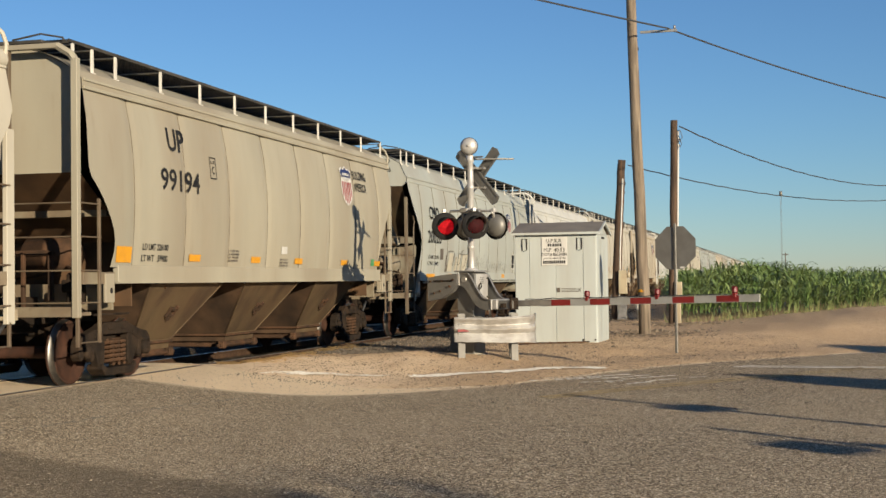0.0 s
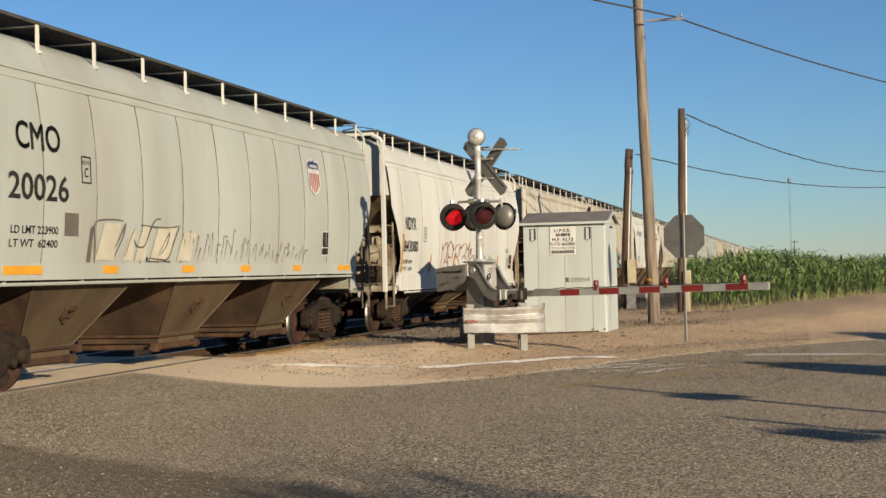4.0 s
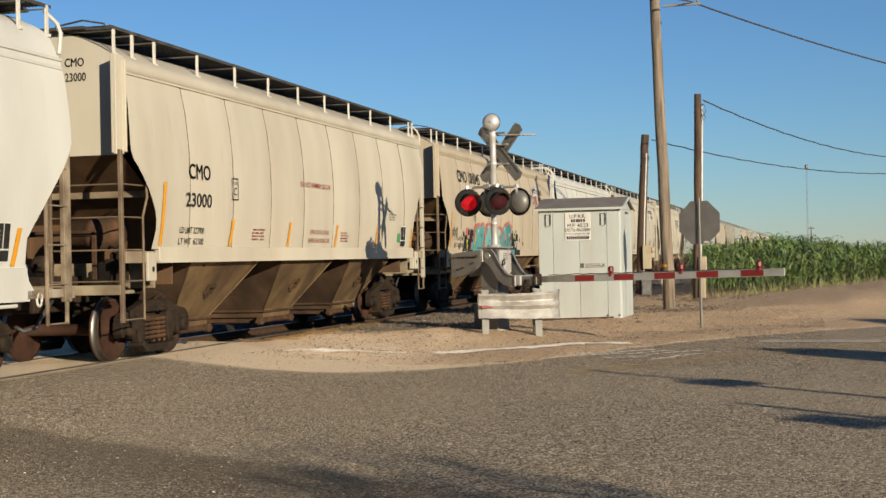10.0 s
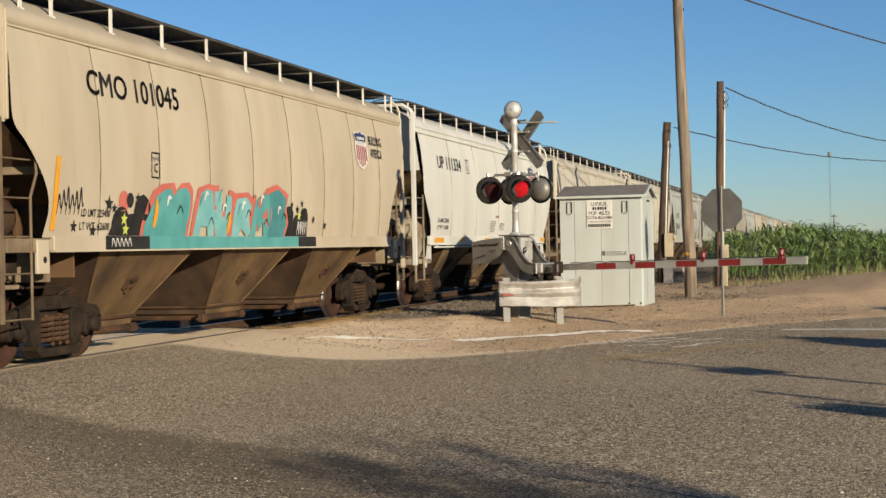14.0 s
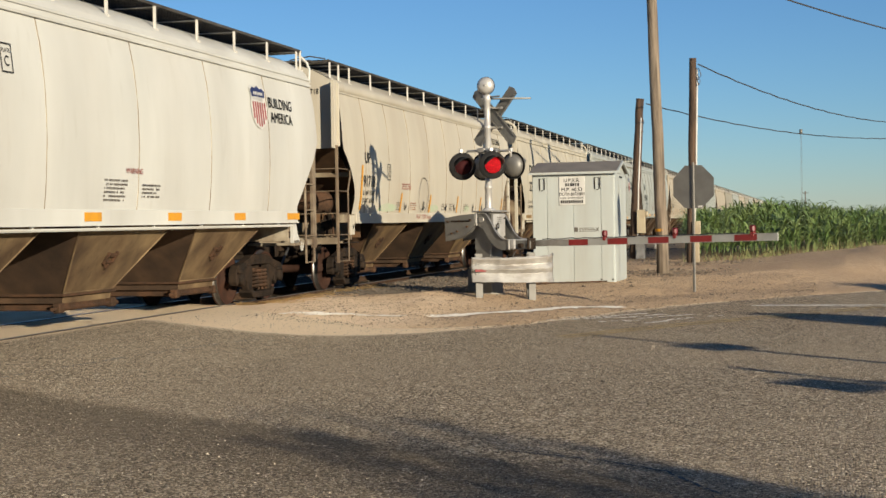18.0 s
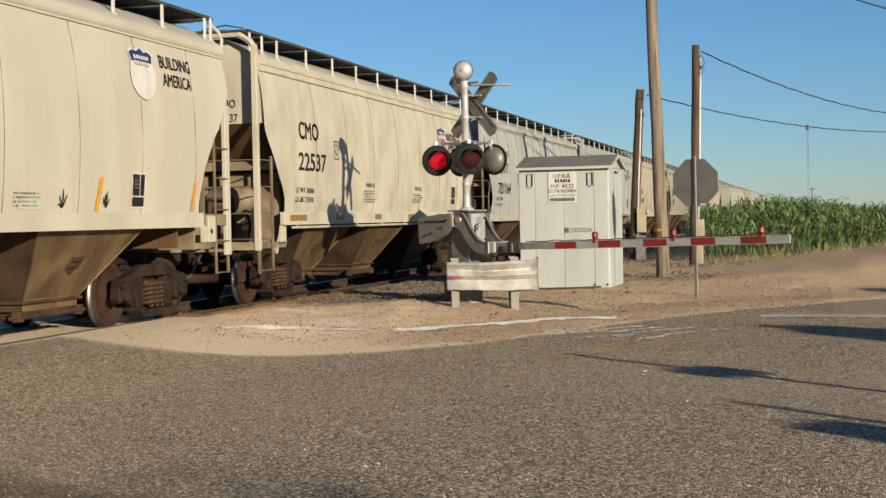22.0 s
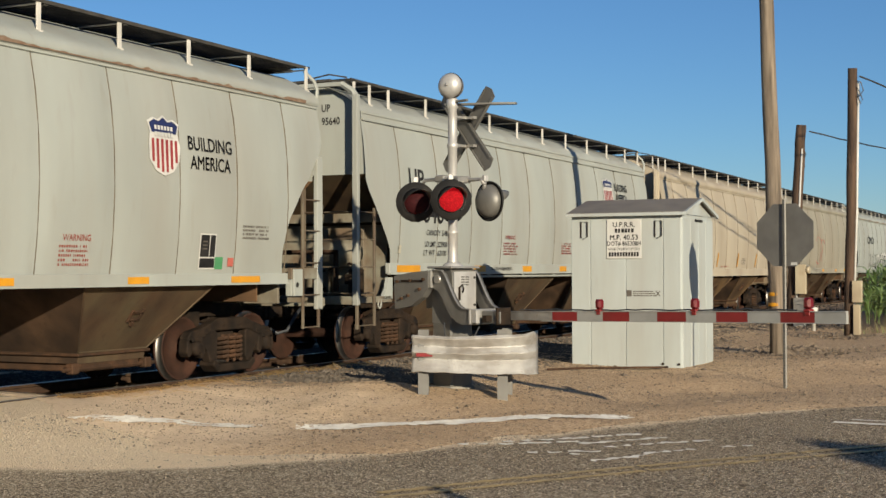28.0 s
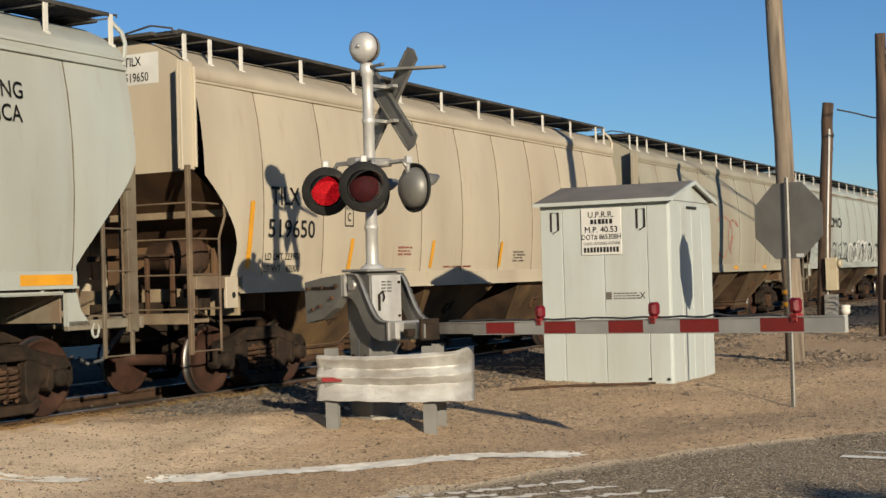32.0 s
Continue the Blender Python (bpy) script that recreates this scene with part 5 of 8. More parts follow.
for z, n in ((7.18, 0), (1.05, 1), (0.86, 1)):
    bm = bmesh.new()
    lathe(bm, [(0.160 - 0.004 * z, z), (0.165 - 0.004 * z, z + 0.01), (0.165 - 0.004 * z, z + 0.06), (0.160 - 0.004 * z, z + 0.07)], Matrix.Translation((-0.0255 * z, 0, 0)), 14)
    part("band", bm, M_YELLOW if n else M_TRUCK, p1, "yellow tag band" if n else "dark steel band")
wire("cable", (7.95, 34.5, 7.70), (27, 70, 8.2), 0.9, 0.022, "dark overhead cable")
wire("cable", (7.95, 34.5, 7.70), (-9.5, 4.0, 8.3), 0.15, 0.022, "dark overhead cable")
wire("cable", (7.70, 41.48, 5.98), (17.5, 70, 5.9), 0.75, 0.02, "dark twisted overhead cable", 0.012)
wire("cable", (5.52, 47.0, 5.32), (17.5, 70, 5.2), 0.6, 0.02, "dark twisted overhead cable", 0.012)
wire("cable", (2, 60, 19), (70, 90, 14), 2.0, 0.012, "thin high power line")
wire("cable", (6, 60, 19), (70, 84, 14.5), 2.0, 0.012, "thin high power line")

# small white relay head on the ground beyond the cabinet
relay = thing("ground_junction", pose(6.1, 44.3, 0.0), "small white round junction head on a stub beside the pole", "junction box")
bm = bmesh.new()
lathe(bm, [(0.0, 0.0), (0.05, 0.0), (0.05, 0.40), (0.10, 0.42), (0.11, 0.52), (0.09, 0.53), (0.11, 0.55), (0.11, 0.60), (0.0, 0.62)], sides=16)
part("head", bm, M_BRACKET, relay)

# far mast and far pole on the horizon
mast = thing("radio_mast", pose(6.9, 930, 0), "thin lattice radio mast far off on the horizon", "radio mast")
bm = bmesh.new()
for k in range(3):
    a = 2.094 * k
    tube(bm, [(0.5 * math.cos(a), 0.5 * math.sin(a), 0), (0.5 * math.cos(a), 0.5 * math.sin(a), 57)], 0.07, 4)
for k in range(38):
    a, b = 2.094 * (k % 3), 2.094 * ((k + 1) % 3)
    tube(bm, [(0.5 * math.cos(a), 0.5 * math.sin(a), 1.5 * k), (0.5 * math.cos(b), 0.5 * math.sin(b), 1.5 * k + 1.5)], 0.05, 4)
part("lattice", bm, M_SIGNBACK, mast)
bm = bmesh.new()
lathe(bm, [(0, 55), (1.0, 55), (1.0, 58), (0, 58)], sides=8)
part("antenna_head", bm, M_SIGNBACK, mast)
farpole = thing("far_pole", pose(9.7, 620, 0), "wooden power pole far off on the horizon", "utility pole")
bm = bmesh.new()
tube(bm, [(0, 0, 0), (0, 0, 12)], 0.22, 6)
box(bm, -1.4, 1.4, -0.1, 0.1, 11, 11.3)
part("shaft", bm, M_POLEDARK, farpole)

# ---- out of view: what casts the long shadows over the road ----
for x, y, tall, z0, z1, w, off, lab in ((17.0, 11.0, 3.05, 2.27, 2.53, 0.75, 0.0, "small road sign on a tall post beside the road"), (19.6, 6.6, 3.15, 2.55, 2.85, 0.6, -0.45, "road sign set off to one side of its tall post"),
                                        (21.8, 4.75, 3.4, 3.2, 3.38, 0.3, 0.0, "tall thin post with a small sign beside the road")):
    other = thing("road_sign", pose(x, y, -0.22, 0, 0, 48), lab, "road sign")
    bm = bmesh.new()
    tube(bm, [(0, 0, -0.3), (0, 0, tall)], 0.06, 8)
    part("post", bm, M_GALV, other)
    bm = bmesh.new()
    plate(bm, [(off - w / 2, z0), (off + w / 2, z0), (off + w / 2, z1), (off - w / 2, z1)], -0.05, -0.04, axis="y")
    if off:
        box(bm, off, 0, -0.04, 0.0, z0 + 0.1, z0 + 0.14)
    part("plate", bm, M_SIGNBACK, other)


def tree(x, y, trunk, crown, seed, spread, label):
    """A roadside tree: tapered trunk, limbs and a ragged crown of many leaves."""
    root = thing("tree", pose(x, y, -0.2), label, "tree", "roadside trees")
    rng = random.Random(seed)
    bm = bmesh.new()
    tube(bm, [(0, 0, -0.3), (0.1, 0, trunk * 0.5), (0, 0.1, trunk), (0.1, 0.1, trunk + crown * 0.6)], 0.2, 10, radii=[0.24, 0.19, 0.14, 0.04])
    tips = []
    for k in range(9):
        a, r = 0.7 * k + rng.random(), spread * rng.uniform(0.4, 0.85)
        tip = Vector((r * math.cos(a), r * math.sin(a), trunk + crown * rng.uniform(0.2, 0.9)))
        tube(bm, [(0, 0, trunk * rng.uniform(0.7, 1.0)), tip * 0.6 + Vector((0, 0, 0.3)), tip], 0.05, 6, radii=[0.08, 0.05, 0.015])
        tips.append(tip)
    part("trunk", bm, M_POLE, root)
    pts, faces = [], []
    middle = Vector((0, 0, trunk + crown / 2))
    for k in range(6500):
        u = Vector((rng.gauss(0, 1), rng.gauss(0, 1), rng.gauss(0, 1))).normalized()
        far = rng.random() ** 0.4 * (1 + 0.16 * noise.noise(u * 2.3 + Vector((seed, 0, 0))) + 0.05 * noise.noise(u * 7))
        p = middle + Vector((u.x * spread, u.y * spread, u.z * crown / 2)) * far
        u = Vector((rng.gauss(0, 1), rng.gauss(0, 1), rng.gauss(0, 1))).normalized() * 0.17
        v = u.cross(Vector((rng.random(), rng.random(), rng.random()))).normalized() * 0.09
        n = len(pts)
        pts += [p - u, p + v, p + u, p - v]
        faces.append((n, n + 1, n + 2, n + 3))
    me = bpy.data.meshes.new("crown")
    me.from_pydata([tuple(p) for p in pts], [], faces)
    me.materials.append(M_LEAF)
    part("crown", me, None, root, "ragged green crown", kind="stuff")


tree(25.5, 20.5, 2.2, 2.2, 3, 1.3, "roadside tree beyond the frontage road")
tree(29.5, 21.0, 2.2, 2.6, 4, 1.4, "roadside tree beyond the frontage road")
tree(24.2, 11.0, 2.7, 1.8, 9, 0.85, "slim roadside tree beside the road")


def shade_tree(left, right, low, top, leaves, seed):
    """A thin-leaved tree behind the road; left and right lie across the sun's way."""
    root = thing("tree", pose(0.744 * 23, -0.668 * 23, -0.24, 0, 0, 48.1), "thin-leaved roadside tree behind the road", "tree", "roadside trees")
    rng = random.Random(seed)
    middle = (left + right) / 2
    bm = bmesh.new()
    tube(bm, [(middle, 0, -0.3), (middle + 0.1, 0, top * 0.4), (middle, 0.1, top * 0.9)], 0.2, 10, radii=[0.2, 0.13, 0.03])
    for k in range(10):
        h = top * (0.3 + 0.06 * k)
        tube(bm, [(middle, 0, h), (middle + (right - left) * 0.4 * math.sin(k * 2.4), 1.6 * math.cos(k * 2.4), h + 0.5)], 0.03, 5, radii=[0.045, 0.012])
    part("trunk", bm, M_POLE, root)
    pts, faces = [], []
    while len(faces) < leaves:
        u, h = rng.random(), rng.random()
        edge = 0.10 + 0.08 * math.sin(9 * h) + 0.05 * math.sin(23 * h)
        if rng.random() < 0.6 and (u < 0.04 or h > 1 - 0.07 * abs(2 * u - 1) ** 3 - 0.02 * math.sin(14 * u)):
            continue
        p = Vector((left + (right - edge - left) * u, rng.uniform(-2.8, 2.8), low + (top - low) * h))
        d = Vector((rng.gauss(0, 1), rng.gauss(0, 1), rng.gauss(0, 1))).normalized() * 0.075
        v = d.cross(Vector((rng.random(), rng.random(), rng.random()))).normalized() * 0.052
        n = len(pts)
        pts += [p - d, p + v, p + d, p - v]
        faces.append((n, n + 1, n + 2, n + 3))
    me = bpy.data.meshes.new("crown")
    me.from_pydata([tuple(p) for p in pts], [], faces)
    me.materials.append(M_LEAF)
    part("crown", me, None, root, "thin green crown", kind="stuff")


shade_tree(11.5, 13.7, 0.3, 5.75, 4200, 5)

# ---- the train: covered hopper cars ----
def side_x(z):
    """Half width of the bowed car side at a height above the rail."""
    pts = [(1.30, 1.49), (1.55, 1.525), (2.0, 1.575), (2.6, 1.605), (3.2, 1.590), (3.7, 1.535), (4.06, 1.465), (4.3, 1.42)]
    for (a, xa), (b, xb) in zip(pts, pts[1:]):
        if z <= b:
            return xa + (xb - xa) * max(0, (z - a) / (b - a))
    return pts[-1][1]


# the side sheet's cut at a car's end: (height, way behind the upper corner), for each style of car
CUTS = {
    "round": [(1.3, 0.62), (1.6, 0.68), (1.9, 0.78), (2.1, 0.78), (2.27, 0.71), (2.57, 0.46), (2.80, 0.22), (2.94, 0.04), (3.15, 0.0), (4.1, 0.10)],
    "bevel": [(1.3, 0.98), (1.7, 0.96), (1.95, 0.90), (2.95, 0.07), (3.1, 0.0), (4.1, 0.06)],
    "slope": [(1.3, 0.79), (1.67, 0.80), (1.93, 0.87), (2.39, 1.02), (2.61, 0.96), (3.27, 0.32), (3.75, 0.02), (4.1, 0.0)],
    "deep": [(1.3, 0.88), (1.68, 1.0), (2.07, 0.88), (2.7, 0.40), (3.15, 0.02), (3.3, 0.0), (4.1, 0.10)],
    "rear_round": [(1.3, 1.05), (1.6, 1.13), (1.85, 1.16), (2.34, 0.99), (2.79, 0.66), (2.98, 0.44), (3.2, 0.30), (3.5, 0.0), (4.1, 0.0)],
    "rear_bevel": [(1.3, 0.98), (1.77, 1.0), (2.74, 0.14), (2.97, 0.0), (4.1, 0.0)],
}


def cut(style, z):
    pts = CUTS[style]
    for (a, ya), (b, yb) in zip(pts, pts[1:]):
        if z <= b:
            return ya + (yb - ya) * max(0, (z - a) / (b - a))
    return pts[-1][1]


def roof_line(eave, rounded):
    """The roof's outline from the eave up to its crown, as (half width, height)."""
    rim = ([(side_x(eave), eave), (1.485, eave + 0.02), (1.505, eave + 0.08), (1.49, eave + 0.15), (1.43, eave + 0.215)] if rounded else
           [(side_x(eave), eave), (1.475, eave + 0.005), (1.470, eave + 0.13), (1.455, eave + 0.14), (1.395, eave + 0.245)])
    return rim + [(1.30, 4.42), (1.1, 4.535), (0.85, 4.65), (0.5, 4.75), (0.0, 4.80)]


def body_mesh(L, low, style, f, r, eave, seam_at, bulge, seed, rounded):
    """Sides with a slight hollow along each seam, curved roof, end sheets and sloping floors over the trucks."""
    bm = bmesh.new()
    columns = sorted({round(s + d, 3) for s in seam_at for d in (-0.45, -0.22, -0.10, -0.03, 0.03, 0.10, 0.22, 0.45)} | {0.0, 0.3, 0.6, 0.9, 1.2, L - 1.4, L - 1.0, L - 0.7, L - 0.4, L})
    levels = [low] + [z for z in (1.75, 1.9, 2.05, 2.2, 2.35, 2.5, 2.65, 2.8, 2.9, 3.0, 3.1, 3.25, 3.4, 3.6, 3.75, 3.9, 4.03) if low + 0.05 < z < eave - 0.04] + [eave]
    rear = "rear_round" if style == "round" else "rear_bevel"

    def hollow(y, z):
        d = min((abs(y - s) for s in seam_at), default=9)
        return bulge * (math.exp(-(d / 0.05) ** 2) + 0.6 * math.exp(-(d / 0.22) ** 2)) + 0.008 * (0.5 + 0.5 * noise.noise((y * 0.55, z * 0.8, seed)))

    for s in (-1, 1):
        rows = []
        for z in levels:
            a, b = f + cut(style, z), L - r - cut(rear, z)
            row = []
            for c in columns:
                y = min(max(c, a), b)
                last = row[-1] if row else None
                row.append(last if last and abs(last.co.y - y) < 1e-4 else bm.verts.new((s * (side_x(z) - hollow(y, z)), y, z)))
            rows.append(row)
        for ra, rb in zip(rows, rows[1:]):
            for i in range(len(columns) - 1):
                vs = []
                for v in ((ra[i], ra[i + 1], rb[i + 1], rb[i]) if s > 0 else (ra[i + 1], ra[i], rb[i], rb[i + 1])):
                    if v not in vs:
                        vs.append(v)
                if len(vs) > 2:
                    bm.faces.new(vs).smooth = True
    half = roof_line(eave, rounded)
    line = half + [(-x, z) for x, z in half[-2::-1]]
    sag = [f + 0.05, f + 0.3, L * 0.25, L * 0.5, L * 0.75, L - r - 0.3, L - r - 0.02]
    rings = [[bm.verts.new((x, y, z)) for x, z in line] for y in sag]
    for ra, rb in zip(rings, rings[1:]):
        for k in range(len(line) - 1):
            bm.faces.new((ra[k], rb[k], rb[k + 1], ra[k + 1])).smooth = rounded or 3 < k < len(line) - 5
    base = {"round": 2.97, "bevel": 3.18, "slope": 3.84, "deep": 3.25}[style]
    for end in (0, 1):
        e = (f if not end else r) + 0.07

        def y(v):
            return v if not end else L - v
        wide = 1.34 if style == "slope" else 1.42 if style == "round" else side_x(base) - 0.02
        outline = [(x - 0.008 * (x > 0) + 0.008 * (x < 0), z - 0.008) for x, z in line] + [(-wide, base), (wide, base)]
        vs = [bm.verts.new((x, y(e), z)) for x, z in outline]
        bm.faces.new(vs if end else vs[::-1])
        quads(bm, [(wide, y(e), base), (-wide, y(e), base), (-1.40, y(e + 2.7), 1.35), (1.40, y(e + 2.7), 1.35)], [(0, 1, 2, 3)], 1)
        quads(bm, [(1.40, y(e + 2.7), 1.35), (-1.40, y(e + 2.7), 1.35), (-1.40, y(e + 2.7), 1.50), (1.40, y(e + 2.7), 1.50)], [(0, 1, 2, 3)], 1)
    quads(bm, [(-1.44, 2.6, 1.47), (1.44, 2.6, 1.47), (1.44, L - 2.6, 1.47), (-1.44, L - 2.6, 1.47)], [(0, 1, 2, 3)], 2)
    return bm


def hopper_mesh(c, wide, top):
    """One bay: sheets slope in from all four sides to the outlet's collar."""
    bm = bmesh.new()
    y0, y1, n0, n1 = c - wide / 2, c + wide / 2, c - 0.68, c + 0.68
    a = [(-1.44, y0, top), (1.44, y0, top), (1.44, y1, top), (-1.44, y1, top)]
    b = [(-0.74, n0, 0.50), (0.74, n0, 0.50), (0.74, n1, 0.50), (-0.74, n1, 0.50)]
    d = [(-0.72, n0, 0.36), (0.72, n0, 0.36), (0.72, n1, 0.36), (-0.72, n1, 0.36)]
    vs = quads(bm, a + b + d, [(1, 2, 6, 5), (3, 0, 4, 7), (5, 6, 10, 9), (7, 4, 8, 11), (11, 10, 9, 8)])
    # front and rear sheets: the darker material stands for shade between the bays
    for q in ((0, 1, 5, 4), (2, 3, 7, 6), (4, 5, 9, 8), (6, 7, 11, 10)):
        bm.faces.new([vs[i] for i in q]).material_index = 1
    return bm


def shared(name, bm, mats):
    me = bpy.data.meshes.new(name)
    bm.to_mesh(me), bm.free()
    for mt in mats if isinstance(mats, (list, tuple)) else [mats]:
        me.materials.append(mt)
    return me


# running gear, the same under every car
bm = bmesh.new()
for s in (-1, 1):
    prof = [(0.0, 0.66), (0.10, 0.66), (0.135, 0.62), (0.40, 0.62), (0.455, 0.66), (0.457, 0.69), (0.475, 0.695), (0.485, 0.69), (0.49, 0.665)]
    rim = [(0.0, 0.79), (0.11, 0.80), (0.14, 0.745), (0.38, 0.735), (0.41, 0.79), (0.452, 0.80), (0.457, 0.79)]
    turn = pose(0, 0, 0, 0, 90 * s)
    lathe(bm, rim, turn, 32, 0)
    lathe(bm, [(0.457, 0.79), (0.458, 0.772)], turn, 32, 1)
    lathe(bm, [(0.458, 0.772), (0.459, 0.705), (0.480, 0.697)], turn, 32, 1)
    lathe(bm, [(0.480, 0.697), (0.486, 0.695), (0.488, 0.672), (0.46, 0.665)], turn, 32, 0)
    lathe(bm, [(0.46, 0.665), (0.40, 0.67), (0.14, 0.62), (0.09, 0.60), (0.085, 0.0)], turn, 20, 0)
    for k in range(6):
        a = math.radians(60 * k)
        merge(bm, (lambda q: (bev_box(q, -0.01, 0.012, -0.02, 0.02, 0.05, 0.09, 0.004), q)[1])(bmesh.new()), pose(s * 0.80, 0, 0) @ pose(0, 0, 0, 60 * k))
WHEELSET = shared("wheelset", bm, [M_WHEEL, M_TREAD])

bm = bmesh.new()
# a cast frame: arched top chord, two slanting legs round the spring window, a deep lower tray and jaws over the bearings


def casting(outline, x0, x1, soft=0.014):
    sub = bmesh.new()
    plate(sub, outline, x0, x1)
    bmesh.ops.bevel(sub, geom=sub.edges[:], offset=soft, segments=1, affect="EDGES")
    merge(bm, sub)


casting([(-1.06, 0.52), (-1.09, 0.61), (-1.0, 0.70), (-0.78, 0.735), (-0.50, 0.81), (-0.36, 0.87), (0.36, 0.87), (0.50, 0.81), (0.78, 0.735), (1.0, 0.70), (1.09, 0.61), (1.06, 0.52), (0.80, 0.57), (0.62, 0.62),
         (0.40, 0.69), (-0.40, 0.69), (-0.62, 0.62), (-0.80, 0.57)], 0.90, 1.06)
casting([(-0.50, 0.27), (-0.55, 0.20), (-0.42, 0.09), (0.42, 0.09), (0.55, 0.20), (0.50, 0.27), (0.38, 0.205), (-0.38, 0.205)], 0.84, 1.11)
for s in (-1, 1):
    casting([(s * 0.80, 0.59), (s * 0.60, 0.64), (s * 0.41, 0.70), (s * 0.35, 0.66), (s * 0.36, 0.30), (s * 0.42, 0.20), (s * 0.53, 0.23), (s * 0.60, 0.40), (s * 0.72, 0.50)], 0.91, 1.05)
    casting([(s * 0.80, 0.60), (s * 0.70, 0.58), (s * 0.67, 0.36), (s * 0.74, 0.30), (s * 0.79, 0.36)], 0.90, 1.06)
    casting([(s * 0.99, 0.60), (s * 0.985, 0.38), (s * 1.05, 0.33), (s * 1.11, 0.40), (s * 1.10, 0.58)], 0.90, 1.06)
    casting([(s * 0.76, 0.62), (s * 1.02, 0.62), (s * 1.0, 0.545), (s * 0.78, 0.545)], 0.92, 1.08)
    for y, z, w, h in ((0.54, 0.70, 0.10, 0.05), (0.66, 0.665, 0.06, 0.04), (0.20, 0.78, 0.14, 0.04)):
        bev_box(bm, 1.055, 1.072, s * y - w / 2, s * y + w / 2, z - h / 2, z + h / 2, 0.006)
bmesh.ops.recalc_face_normals(bm, faces=bm.faces[:])
SIDEFRAME = shared("side_frame", bm, M_TRUCK)
bm = bmesh.new()
lathe(bm, [(0.0, 0.0), (0.105, 0.0), (0.105, 0.10), (0.085, 0.13), (0.05, 0.14), (0.0, 0.14)], pose(0, 0, 0, 0, 90), 16)
JOURNAL = shared("bearing_cap", bm, M_TRUCK)
bm = bmesh.new()
tube(bm, [(0.09 * math.cos(k * 0.9), 0.085 * math.sin(k * 0.9), 0.25 + 0.36 * k / 38) for k in range(39)], 0.025, 5)
SPRING = shared("spring", bm, M_RUST)
bm = bmesh.new()
bev_box(bm, -0.95, 0.95, -0.20, 0.20, 0.50, 0.70, 0.03)
bev_box(bm, -0.30, 0.30, -0.26, 0.26, 0.66, 0.98, 0.03)
for s in (-1, 1):
    bev_box(bm, -0.80, 0.80, s * 0.42 - 0.04, s * 0.42 + 0.04, 0.36, 0.50, 0.01)
    for x in (-0.76, 0.76):
        bev_box(bm, x - 0.09, x + 0.09, s * 0.40 - 0.03, s * 0.47, 0.28, 0.62, 0.02)
BOLSTER = shared("bolster", bm, M_TRUCK)
WHEELS = []


def truck(parent, y):
    t = part("truck", BOLSTER, None, parent, "greasy cast-steel truck", at=pose(0, y, 0))
    for s in (-1, 1):
        part("side_frame", SIDEFRAME, None, t, at=pose(0, 0, 0) if s > 0 else pose(0, 0, 0, 0, 0, 180))
        for v in (-0.17, 0.0, 0.17):
            part("spring", SPRING, None, t, at=pose(s * 1.0, v, 0))
        for q in (-1, 1):
            part("bearing_cap", JOURNAL, None, t, at=pose(s * 0.98, q * 0.889, 0.457, 0, 0, 0 if s > 0 else 180))
    for q in (-1, 1):
        w = part("wheelset", WHEELSET, None, t, "rusty wheelset with bright treads", at=pose(0, q * 0.889, 0.457))
        WHEELS.append((w, q * 0.889))
    return t


bm = bmesh.new()
bev_box(bm, -0.16, 0.16, -0.10, 1.2, 0.74, 1.02, 0.02)
bev_box(bm, -0.09, 0.09, -0.55, -0.08, 0.80, 0.96, 0.02)
bev_box(bm, -0.14, 0.12, -0.72, -0.50, 0.74, 1.02, 0.04)
COUPLER = shared("coupler", bm, M_TRUCK)
bm = bmesh.new()
bev_box(bm, 0.95, 1.15, 0.5, 0.75, 1.15, 1.6, 0.03)
bev_box(bm, 0.90, 1.10, 0.46, 0.56, 1.32, 1.5, 0.02)
tube(bm, [(1.05, 0.6, 1.6), (1.05, 0.75, 1.9), (0.6, 1.0, 1.9)], 0.022, 6)
tube(bm, [(1.0, 0.5, 1.2), (1.3, 0.6, 1.0), (1.35, 1.6, 1.0)], 0.018, 6)
VALVE = shared("brake_valve", bm, M_TRUCK)
bm = bmesh.new()
tube(bm, [(0.28 * math.cos(k * 0.3142), 0, 0.28 * math.sin(k * 0.3142)) for k in range(21)], 0.016, 6, caps=False)
for k in range(5):
    tube(bm, [(0, 0.03, 0), (0.28 * math.cos(k * 1.257), 0, 0.28 * math.sin(k * 1.257))], 0.012, 5)
BRAKEWHEEL = shared("brake_wheel", bm, M_RUST)


bm = bmesh.new()
lathe(bm, [(0.0, -0.28), (0.13, -0.27), (0.15, -0.20), (0.15, 0.18), (0.09, 0.22), (0.03, 0.24), (0.03, 0.52), (0.0, 0.52)], pose(-0.35, 0.85, 1.42, 90, 0, 20), 16)
CYLINDER = shared("brake_cylinder", bm, M_TRUCK)
bm = bmesh.new()
tube(bm, [(1.25, 0.30, 1.10), (1.22, 0.34, 1.62), (0.9, 0.60, 1.70), (0.5, 0.95, 1.62)], 0.02, 6)
tube(bm, [(0.5, 0.95, 1.62), (0.1, 1.1, 1.55), (-0.6, 1.1, 1.5)], 0.02, 6)
PIPE = shared("air_pipe", bm, M_RUST)
bm = bmesh.new()
tube(bm, [(0.42, -0.05, 0.92), (0.44, -0.25, 0.80), (0.40, -0.45, 0.56), (0.30, -0.60, 0.52), (0.2, -0.66, 0.60)], 0.028, 8)
HOSE = shared("air_hose", bm, M_WIRE)
bm = bmesh.new()
